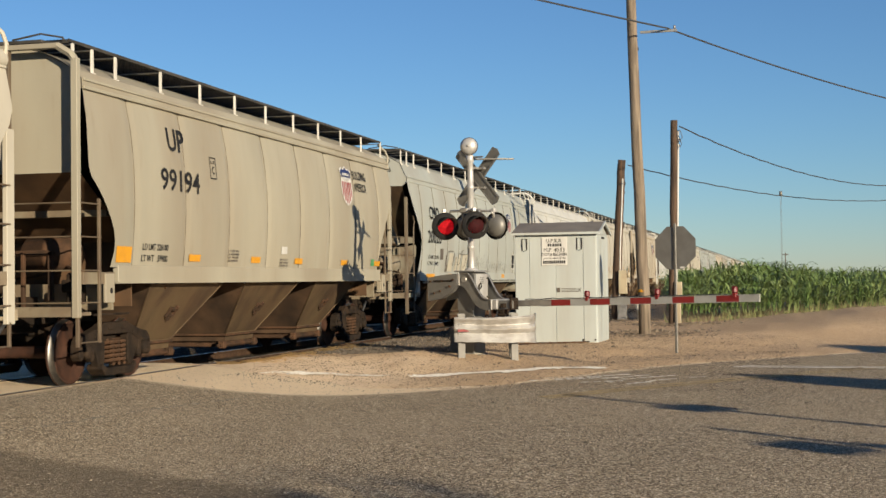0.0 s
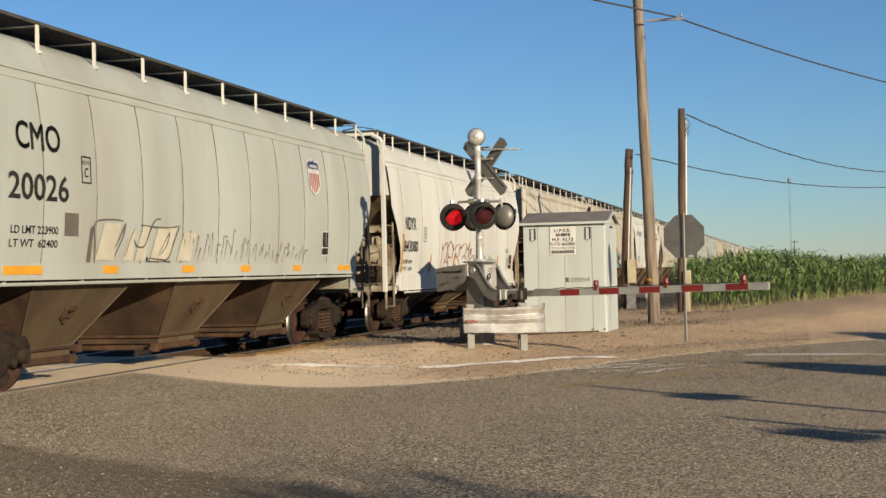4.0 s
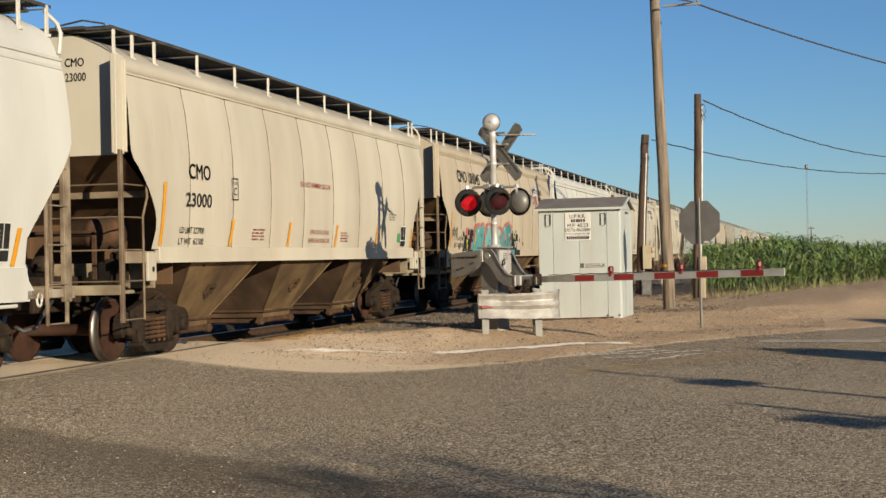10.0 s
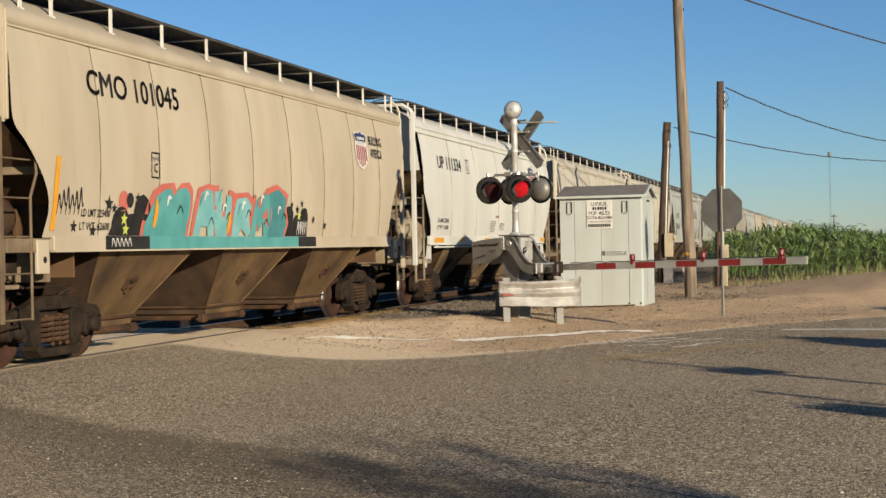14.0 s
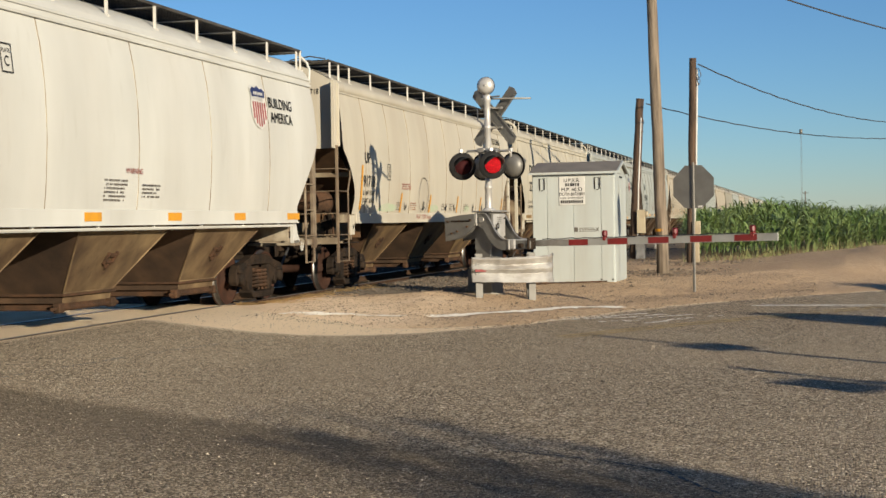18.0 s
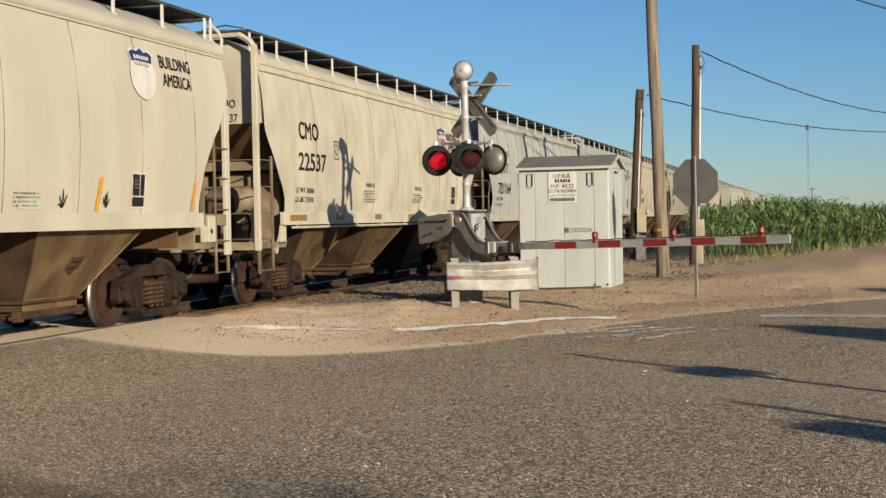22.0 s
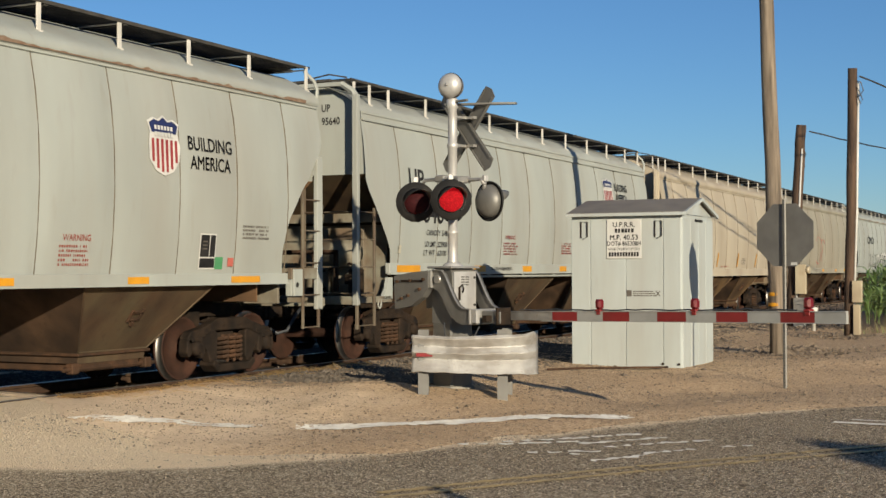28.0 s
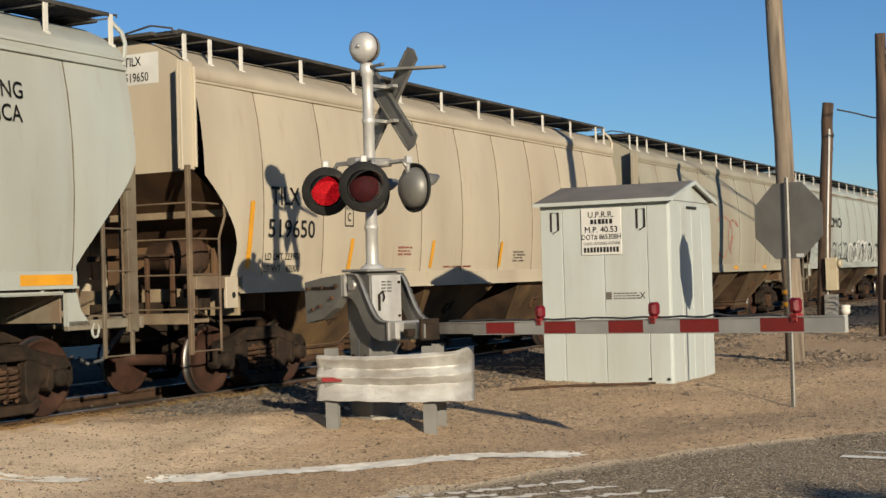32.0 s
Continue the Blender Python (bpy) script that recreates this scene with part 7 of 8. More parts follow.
            part("brake_lever", LEVER, None, car, at=flip)
        if e == 0:
            bm = bmesh.new()
            lathe(bm, [(0.0, -0.46), (0.14, -0.44), (0.235, -0.36), (0.24, -0.05), (0.25, -0.04), (0.25, 0.04), (0.24, 0.05), (0.235, 0.36), (0.14, 0.44), (0.0, 0.46)], pose(0.62, 0.72, 1.86, 0, 90, 0), 20)
            part("air_reservoir", bm, M_RUST if style == "round" else G, car, "dusty air reservoir", at=flip)
            part("brake_valve", VALVE, None, car, "greasy brake valve", at=flip)
            part("brake_wheel", BRAKEWHEEL, None, car, at=flip @ pose(-0.6, -0.22, 2.3))
    if detail:
        bm = bmesh.new()
        levels = [sill[1]] + [z for z in (1.9, 2.2, 2.5, 2.8, 3.1, 3.4, 3.7) if z > sill[1] + 0.1] + [eave - 0.02]
        for z, z2 in zip(levels, levels[1:]):
            a, b = side_x(z) - bulge * 1.5, side_x(z2) - bulge * 1.5
            quads(bm, [(a - 0.008, -0.011, z), (a + 0.006, -0.004, z), (a + 0.006, 0.004, z), (a - 0.008, 0.011, z),
                       (b - 0.008, -0.011, z2), (b + 0.006, -0.004, z2), (b + 0.006, 0.004, z2), (b - 0.008, 0.011, z2)], [(0, 1, 5, 4), (1, 2, 6, 5), (2, 3, 7, 6)])
        seam = shared("side_seam", bm, G if bulge < 0.006 else M_SEAM)
        for s in (0, 180):
            for y in seam_at:
                part("side_seam", seam, None, car, at=pose(0, y, 0, 0, 0, s))
    for y in (1.95, L - 1.95):
        truck(car, y)
    return car


# ---- the cars in their order; each stands at its front corner post's place at the start ----
def dot_label(car, y, z):
    """A white-edged panel of black fields."""
    patch(car, "data_panel", y - 0.02, y + 0.36, z - 0.02, z + 0.47, M_WHITE, "white-edged black data panel")
    for a, b, c, d in ((0.0, 0.20, 0.15, 0.45), (0.22, 0.34, 0.15, 0.45), (0.0, 0.34, 0.0, 0.13)):
        patch(car, "data_field", y + a, y + b, z + c, z + d, M_LETTER, lift=0.011)
    for k in range(3):
        patch(car, "data_line", y + 0.04, y + 0.15, z + 0.25 + 0.05 * k, z + 0.27 + 0.05 * k, M_GREYLETTER, lift=0.015)


def plate_c(car, y, z, s=0.25):
    bm = bmesh.new()
    t = 0.018
    for a, b, c, d in ((0, s, 0, t), (0, s, s * 1.45 - t, s * 1.45), (0, t, 0, s * 1.45), (s - t, s, 0, s * 1.45)):
        on_side(bm, [(a, c), (b, c), (b, d), (a, d)], [(0, 1, 2, 3)], y - s / 2, z - s * 0.72)
    part("plate_mark", bm, M_LETTER, car, "small outlined mark")
    fit_text(car, "PLATE", y - s * 0.36, y + s * 0.36, z + 0.07, z + 0.12, bold=0.0)
    fit_text(car, "C", y - 0.05, y + 0.05, z - 0.10, z + 0.03, bold=0.01)


def weights(car, y, z, a, b, w=0.85):
    """Two lines of load figures."""
    fit_text(car, a, y, y + w, z, z + 0.10, bold=0.006)
    fit_text(car, b, y - 0.02, y + w, z - 0.17, z - 0.07, bold=0.006)


def sill_reflectors(car, spots, z0=1.48, z1=1.58, mat=None):
    for y, w in spots:
        bm = bmesh.new()
        box(bm, 1.551, 1.557, y, y + w, z0, z1)
        part("reflector", bm, mat or M_YELLOW, car, "dirty ochre reflector on the sill" if mat else "yellow reflector on the sill")


def side_reflectors(car, spots, z0=1.66, z1=2.12):
    for y in spots:
        bm = bmesh.new()
        k = 3
        for i in range(k):
            a, b = z0 + (z1 - z0) * i / k, z0 + (z1 - z0) * (i + 1) / k
            ya, yb = y + 0.10 * i / k, y + 0.10 * (i + 1) / k
            quads(bm, [(side_x(a) + 0.008, ya, a), (side_x(a) + 0.008, ya + 0.10, a), (side_x(b) + 0.008, yb + 0.10, b), (side_x(b) + 0.008, yb, b)], [(0, 1, 2, 3)])
        part("reflector", bm, M_YELLOW, car, "upright yellow reflector")


TRAIN = []


def join_train(car, y):
    TRAIN.append((car, y))
    return car


# leading car, its tail alone seen
c = join_train(hopper_car("cream", 15.5, "cream covered hopper car leading the others"), -0.25)
# 1
L = 15.2
c = join_train(hopper_car("grey_tan", L, "grey-tan covered hopper car with black lettering and yellow reflectors", (1.45, 1.70), "round", 0.15, seams=(1.54, 1.745), bulge=0.020, tall=True), 16.62)
fit_text(c, "UP", 2.68, 3.28, 3.48, 3.84)
fit_text(c, "99194", 2.36, 3.76, 2.86, 3.20)
plate_c(c, 4.33, 3.33)
weights(c, 1.78, 1.93, "LD LMT 226100", "LT WT   59900")
patch(c, "reflector", 0.98, 1.44, 1.74, 1.97, M_YELLOW, "large yellow reflector")
for y in (3.41, 6.0, 8.2, 11.0, 13.4):
    patch(c, "reflector", y, y + 0.43, 1.78, 1.89, M_YELLOW, "yellow reflector")
patch(c, "tag", 13.15, 13.38, 1.78, 1.93, M_GREEN, "green tag")
patch(c, "tag", 1.85, 1.98, 1.56, 1.66, M_CORAL, "small coral tag")
lines_block(c, 5.0, 1.96, 0.5, 4, M_GREYLETTER, seed=1)
lines_block(c, 7.4, 1.84, 0.5, 4, M_GREYLETTER, seed=30)
patch(c, "tag", 7.45, 7.75, 1.96, 2.10, M_WHITE, "small white paper tag")
shield(c, 11.05, 11.80, 3.07, 3.93, (11.97, 12.88, 3.42))
# 2
L = 16.5
c = join_train(hopper_car("grey_green", L, "pale grey-green covered hopper car with pale scrawls along the sill", (1.44, 1.64), "slope", 0.11, seams=(1.2, 1.35), eave=3.95, bulge=0.007), 33.05)
fit_text(c, "CMO", 1.92, 2.96, 3.06, 3.41)
fit_text(c, "20026", 1.72, 3.13, 2.43, 2.77)
plate_c(c, 3.6, 2.89)
weights(c, 1.79, 2.01, "LD LMT 223900", "LT WT  62400", 1.1)
patch(c, "data_panel", 3.05, 3.4, 2.0, 2.3, M_GREYLETTER, "dark faded panel")
for k, (y, w, h) in enumerate(((3.88, 0.66, 0.52), (4.66, 0.36, 0.44), (5.02, 0.42, 0.50), (5.50, 0.80, 0.50), (6.40, 0.62, 0.44))):
    bm = bmesh.new()
    on_side(bm, [(0, 0), (w * 0.8, 0), (w * 0.9, h * 0.5), (w * 1.05, h), (0.22, h), (0.10, h * 0.5)], [(0, 1, 2, 5), (5, 2, 3, 4)], y, 1.68, 0.008 + 0.0003 * k)
    part("graffiti", bm, M_PALESPRAY, c, "pale fill of a sprayed letter")
for k, ctrl in enumerate((((3.86, 1.70), (3.84, 1.95), (3.86, 2.20), (4.30, 2.25), (4.62, 2.24)), ((4.42, 1.74), (4.62, 2.0), (4.70, 2.2), (4.55, 2.02), (4.40, 1.85)), ((4.72, 1.72), (4.86, 2.0), (4.98, 2.14)),
                          ((4.95, 1.98), (5.10, 1.88), (5.30, 1.90), (5.44, 2.10), (5.62, 2.28), (5.80, 2.30)), ((5.18, 2.20), (5.55, 2.18), (6.05, 2.18), (6.46, 2.22)),
                          ((5.50, 1.72), (5.80, 1.70), (6.10, 1.72), (6.28, 2.0), (6.44, 2.20)), ((5.76, 1.76), (5.96, 1.98), (6.10, 2.10), (6.0, 1.9), (5.80, 1.76)))):
    bm = bmesh.new()
    spray(bm, ctrl, 0.030 if k % 2 else 0.022, 0.012 + 0.0006 * k)
    part("graffiti", bm, M_GREYLETTER, c, "grey outline of a sprayed letter")
bm = bmesh.new()
on_side(bm, [(0, 0), (0.10, 0), (0.16, 0.5), (0.06, 0.46)], [(0, 1, 2, 3)], 3.66, 1.66)
part("graffiti", bm, M_GREYLETTER, c, "dark side of a sprayed letter")
rng = random.Random(60)
bm = bmesh.new()
for k in range(34):
    y, h = 6.55 + 0.165 * k + rng.uniform(-0.06, 0.06), rng.uniform(0.12, 0.45) * (1 if k < 20 else 0.75)
    z, lean = 1.67 + rng.uniform(0, 0.12), rng.uniform(-0.02, 0.16)
    spray(bm, [(y, z), (y + lean * 0.7, z + h * 0.6), (y + lean, z + h), (y + lean + rng.uniform(-0.1, 0.14), z + h * rng.uniform(0.6, 1.0))], 0.014, 0.008 + 0.0003 * k)
part("graffiti", bm, M_GREYLETTER, c, "thin faded scribbles above the sill", kind="stuff")
dot_label(c, 13.0, 1.82)
shield(c, 12.24, 12.92, 2.99, 3.72)
sill_reflectors(c, ((1.66, 0.88), (4.1, 0.42), (6.6, 0.42), (8.9, 0.42), (11.4, 0.42), (14.0, 0.8)), 1.50, 1.61)
fit_text(c, "ROUGH SILL", 5.4, 6.2, 1.655, 1.735, bold=0.006)
# 3
L = 15.5
c = join_train(hopper_car("white", L, "off-white covered hopper car with a deep sill and rust-brown scrawls", (1.00, 1.40), "deep", -0.15, seams=(0.94, 1.76), eave=3.95, bulge=0.005), 50.9)
fit_text(c, "NDYX", 1.13, 2.07, 2.47, 2.78)
fit_text(c, "843080", 1.03, 2.28, 1.93, 2.21)
plate_c(c, 2.95, 2.38)
weights(c, 0.99, 1.64, "LD LMT 224400", "LT WT   61600")
side_reflectors(c, (0.86,), 1.42, 2.36)
side_reflectors(c, (3.49, 9.15, 11.68, 13.9), 1.42, 1.88)
for k, ctrl in enumerate((
        ((4.55, 1.41), (4.71, 1.80), (4.69, 2.15), (4.78, 2.02), (5.00, 2.15), (5.25, 2.19), (5.23, 1.89), (4.95, 1.64)),
        ((5.25, 1.84), (5.01, 1.70), (5.29, 1.69), (5.43, 1.61), (5.49, 1.41)),
        ((4.80, 1.56), (4.95, 1.51), (4.92, 1.41)),
        ((5.83, 1.84), (5.88, 2.05), (5.71, 2.22), (5.51, 2.22), (5.33, 2.08), (5.33, 1.89), (5.57, 1.81), (5.83, 1.84)),
        ((5.57, 1.84), (5.36, 1.77), (5.43, 1.57), (5.49, 1.41)))):
    bm = bmesh.new()
    spray(bm, ctrl, 0.042, 0.008 + 0.0016 * k)
    part("graffiti", bm, M_BROWNSPRAY, c, "rust-brown sprayed line")
for k, ctrl in enumerate((
        ((5.88, 1.60), (5.91, 2.16), (5.99, 2.03), (6.35, 2.15), (6.61, 2.20)),
        ((5.94, 1.45), (6.09, 1.73), (6.28, 1.94), (6.16, 1.86), (6.35, 1.84), (6.59, 1.70), (6.76, 1.48)),
        ((6.35, 1.81), (6.61, 1.91), (6.67, 2.15), (6.80, 2.07), (7.10, 2.19), (7.36, 2.22)),
        ((6.95, 1.77), (7.25, 1.88), (7.44, 1.78), (7.55, 1.45)),
        ((6.14, 1.52), (6.26, 1.64)), ((6.14, 1.63), (6.25, 1.50)))):
    bm = bmesh.new()
    spray(bm, ctrl, 0.042, 0.008 + 0.0016 * k)
    part("graffiti", bm, M_BROWNSPRAY, c, "rust-brown sprayed line")
for k, ctrl in enumerate((
        ((7.21, 1.84), (7.44, 2.00), (7.48, 2.19), (7.61, 2.03), (7.85, 2.23), (7.74, 1.99), (7.77, 1.75), (7.96, 1.43)),
        ((7.77, 1.80), (7.92, 1.99), (8.11, 2.08), (8.00, 1.91), (8.16, 1.92)),
        ((7.81, 1.69), (8.07, 1.80), (8.37, 1.88), (8.52, 1.70), (8.49, 1.45)))):
    bm = bmesh.new()
    spray(bm, ctrl, 0.036, 0.008 + 0.0016 * k)
    part("graffiti", bm, M_BROWNSPRAY, c, "rust-brown sprayed line")
for k, (y0, y1, low) in enumerate(((4.79, 5.09, 1.19), (5.36, 6.09, 1.09), (6.13, 6.95, 1.05), (6.95, 7.72, 1.09), (7.72, 8.15, 1.13), (8.15, 8.66, 1.17))):
    w = y1 - y0
    bm = bmesh.new()
    spray(bm, [(y0, 1.39), (y0 + 0.12 * w, low + 0.09), (y0 + 0.5 * w, low), (y0 + 0.88 * w, low + 0.10), (y1, 1.39)], 0.028, 0.0035 + 0.0006 * k, 1.55)
    part("graffiti", bm, M_GREYLETTER, c, "grey sprayed loop on the sill")
side_reflectors(c, (6.04,), 1.44, 1.92)
fit_text(c, "Hooligan", 9.70, 11.32, 1.43, 1.88, bold=0.06)
pts, faces = lettering("Hooligan", 1.0, 0.02)
w, lo, hi = max(p[0] for p in pts), min(p[1] for p in pts), max(p[1] for p in pts)
bm = bmesh.new()
on_side(bm, [(0.05 + u / w * 1.52, (v - lo) / (hi - lo) * 0.43) for u, v in pts], faces, 9.70, 1.44, 0.012)
part("lettering", bm, M_WHITE, c, "pale fill of the sprayed letters")
fit_text(c, "THRALL CAR", 11.78, 12.25, 1.52, 1.58, bold=0.006)
patch(c, "tag", 13.16, 13.44, 1.52, 1.84, M_GREYSTRIPE, "pale blue-grey panel beside the data panel")


def sill_text(car, text, y0, y1, z0, z1):
    pts, faces = lettering(text, 1.0, 0.01)
    w, lo, hi = max(p[0] for p in pts), min(p[1] for p in pts), max(p[1] for p in pts)
    bm = bmesh.new()
    quads(bm, [(1.5535, y0 + u / w * (y1 - y0), z0 + (v - lo) / (hi - lo) * (z1 - z0)) for u, v in pts], faces)
    part("lettering", bm, M_LETTER, car, "stencilled letters: " + text.lower())


sill_text(c, "CAUTION", 9.50, 9.86, 1.235, 1.30)
sill_text(c, "OPEN HATCH COVERS", 9.28, 10.08, 1.145, 1.205)
sill_text(c, "BEFORE UNLOADING CAR", 9.22, 10.12, 1.055, 1.115)
sill_text(c, "CAUTION", 5.42, 5.70, 1.275, 1.33)
sill_text(c, "OPEN HATCH COVERS", 5.20, 5.88, 1.19, 1.245)
sill_text(c, "BEFORE UNLOADING CAR", 5.15, 5.92, 1.105, 1.16)
bm = bmesh.new()
bev_box(bm, 1.551, 1.556, 12.25, 12.55, 1.19, 1.27, 0.002)
part("sill_plate", bm, M_GREYLETTER, c, "dark plate on the sill")

dot_label(c, 13.5, 1.48)
lines_block(c, 12.9, 2.1, 0.6, 3, M_GREYLETTER, seed=31)
# 4
L = 15.5
c = join_train(hopper_car("cream", L, "cream covered hopper car with black lettering and upright yellow reflectors", (1.44, 1.66), "round", 0.20, seams=(2.1, 1.62)), 67.5)
fit_text(c, "CMO", 2.04, 2.80, 2.71, 2.95)
fit_text(c, "23000", 1.92, 2.84, 2.28, 2.50)
plate_c(c, 3.75, 2.62)
weights(c, 1.74, 1.87, "LD LMT 223900", "LT WT  62100")
fit_text(c, "DO NOT HAMMER ON CAR", 6.75, 8.35, 2.80, 2.90, M_REDLETTER, 0.004)
fit_text(c, "OPEN HATCH COVERS", 7.25, 8.3, 1.92, 2.0, M_REDLETTER, 0.004)
fit_text(c, "BEFORE UNLOADING CAR", 7.2, 8.35, 1.76, 1.84, M_REDLETTER, 0.004)
side_reflectors(c, (1.08,), 1.68, 2.62)
side_reflectors(c, (3.55, 6.1, 8.65, 11.25, 13.9), 1.68, 2.12)
lines_block(c, 4.5, 1.95, 0.6, 4, M_REDLETTER, seed=2)
lines_block(c, 9.0, 1.95, 0.5, 4, M_REDLETTER, seed=22)
dot_label(c, 13.15, 1.7)
lines_block(c, 12.2, 2.4, 0.6, 3, M_GREYLETTER, seed=32)
patch(c, "tag", 12.9, 13.1, 1.8, 2.0, M_GREEN, "green tag")
# 5
L = 15.6
c = join_train(hopper_car("tan", L, "tan covered hopper car with large teal and coral graffiti", (1.44, 1.64), "round", 0.20, seams=(2.2, 1.62)), 84.1)
fit_text(c, "CMO 101045", 1.95, 4.5, 3.47, 3.80)
plate_c(c, 3.67, 2.63)
weights(c, 1.72, 1.88, "LD LMT 223400", "LT WT  62600", 0.72)
side_reflectors(c, (1.02,), 1.70, 2.62)
rng = random.Random(5)


def blot(car, y, z, r, mat, label, lift=0.009, points=0):
    """A round sprayed blot, or a star with so many points."""
    bm = bmesh.new()
    k = points * 2 or 11
    on_side(bm, [(r * (0.42 if points and q % 2 else rng.uniform(0.85, 1)) * math.cos(q * 6.2832 / k + 0.3), r * (0.42 if points and q % 2 else rng.uniform(0.85, 1)) * math.sin(q * 6.2832 / k + 0.3)) for q in range(k)],
            [tuple(range(k))], y, z, lift)
    part("graffiti", bm, mat, car, label)


for y, z, r in ((2.40, 2.06, 0.12), (2.54, 2.00, 0.08), (3.17, 2.15, 0.09), (1.56, 1.75, 0.09), (2.03, 1.70, 0.10), (7.08, 2.27, 0.08), (8.94, 2.11, 0.09), (9.15, 2.22, 0.08), (9.72, 1.94, 0.09), (10.33, 1.84, 0.09), (8.69, 2.19, 0.07)):
    blot(c, y, z, r, M_LETTER, "small black sprayed star", points=5)
for y, z, r, mt in ((2.78, 2.10, 0.15, M_CORAL), (2.95, 2.12, 0.11, M_LETTER), (2.72, 1.80, 0.25, M_LETTER), (3.3, 1.98, 0.24, M_LETTER), (8.55, 1.98, 0.22, M_LETTER), (9.25, 1.98, 0.20, M_LETTER), (8.95, 1.82, 0.24, M_LETTER)):
    blot(c, y, z, r, mt, "sprayed blot round the fat letters", 0.0095 + 0.0004 * y)
for y, z in ((2.80, 1.86), (2.86, 1.72), (9.0, 2.0)):
    blot(c, y, z, 0.10, M_LIME, "lime sprayed star", 0.0165, 5)
for y0, w in ((2.40, 1.15), (8.40, 1.05)):
    bm = bmesh.new()
    on_side(bm, [(0, 0), (w, 0), (w * 0.98, 0.30), (w * 0.72, 0.34), (w * 0.4, 0.30), (w * 0.12, 0.22)], [tuple(range(6))], y0, 1.62, 0.0125)
    part("graffiti", bm, M_LETTER, c, "black sprayed ground beside the fat letters")
# fat letters one by one: where each starts, its width and height, its outline
GLYPHS = ([(0, 0), (0.02, 0.25), (0.12, 0.52), (0.25, 0.82), (0.42, 0.96), (0.56, 1.0), (0.62, 0.84), (0.72, 1.0), (0.9, 1.04), (1.0, 0.88), (0.99, 0.5), (0.94, 0.25), (0.92, 0)],
          [(0, 0), (0.1, 0.4), (0.3, 0.9), (0.55, 1.0), (0.85, 0.97), (0.95, 0.5), (1.0, 0), (0.72, 0), (0.66, 0.22), (0.38, 0.22), (0.3, 0)],
          [(0.04, 0.95), (0.4, 0.97), (0.48, 0.42), (0.62, 0.42), (0.70, 0.9), (1.0, 0.86), (0.95, 0.3), (0.8, 0), (0.2, 0), (0.05, 0.3)],
          [(0, 0), (0.05, 0.6), (0.2, 0.9), (0.7, 0.95), (1.0, 0.76), (0.86, 0.5), (1.0, 0.1), (0.8, 0), (0.5, 0.2), (0.35, 0)],
          [(0, 0), (0.1, 0.5), (0.25, 0.85), (0.45, 0.62), (0.7, 1.0), (0.95, 0.95), (1.0, 0.4), (0.95, 0), (0.7, 0), (0.65, 0.35), (0.45, 0.12), (0.35, 0.35), (0.28, 0)],
          [(0, 0), (0.02, 0.95), (0.5, 1.05), (0.95, 0.85), (0.85, 0.55), (1.0, 0.3), (0.85, 0)])
FAT = ((3.34, 1.40, 0.70, M_TEAL), (4.86, 0.72, 0.73, M_PALETEAL), (5.52, 0.66, 0.74, M_PALETEAL), (6.22, 0.72, 0.68, M_PALETEAL), (6.92, 0.78, 0.74, M_TEAL), (7.64, 0.80, 0.78, M_DEEPTEAL))
for k, ((y, w, h, mt), g) in enumerate(zip(FAT, GLYPHS)):
    for grow, mat, lift, lab in ((0.085, M_CORAL, 0.0145, "coral edge of a fat sprayed letter"), (0.0, mt, 0.0185, "fat teal sprayed letter")):
        bm = bmesh.new()
        on_side(bm, [(u * w + grow * (1 if u > 0.5 else -1), max(0.0, v * h + grow * (1 if v > 0.3 else 0))) for u, v in g], [tuple(range(len(g)))], y, 1.62, lift + 0.0006 * k)
        part("graffiti", bm, mat, c, lab)
    for q in range(3):
        # a dark inner stroke, a pale gleam and an orange fade on each letter
        bm = bmesh.new()
        u, v = y + w * (0.25 + 0.22 * q), 1.74 + h * (0.35 + 0.12 * ((q + k) % 3))
        spray(bm, [(u, v), (u + 0.05, v + 0.12), (u + 0.13, v + 0.20 - 0.1 * (q % 2))] if q < 2 else [(u, v - 0.2), (u + 0.1, v - 0.08), (u + 0.2, v - 0.18)], (0.03, 0.05, 0.025)[q], 0.0235 + 0.0008 * k)
        part("graffiti", bm, (M_DEEPTEAL, M_WHITE, M_LETTER)[q], c, ("deep teal stroke", "pale gleam", "thin black stroke")[q] + " inside a sprayed letter")
for y, z0, z1 in ((3.62, 1.75, 2.15), (6.05, 1.68, 2.0)):
    bm = bmesh.new()
    spray(bm, [(y, z0), (y + 0.05, (z0 + z1) / 2), (y + 0.06, z1)], 0.11, 0.0285)
    part("graffiti", bm, M_YELLOW, c, "orange fade inside a sprayed letter")
for k in range(6):
    bm = bmesh.new()
    u = 1.14 + 0.10 * k
    spray(bm, [(u, 1.90), (u + 0.03, 2.05), (u + 0.06, 2.15 + 0.05 * (k % 3)), (u + 0.09, 1.98 + 0.04 * (k % 2)), (u + 0.12, 2.05)], 0.020, 0.009 + 0.0004 * k)
    part("graffiti", bm, M_LETTER, c, "thin black scrawled letter")
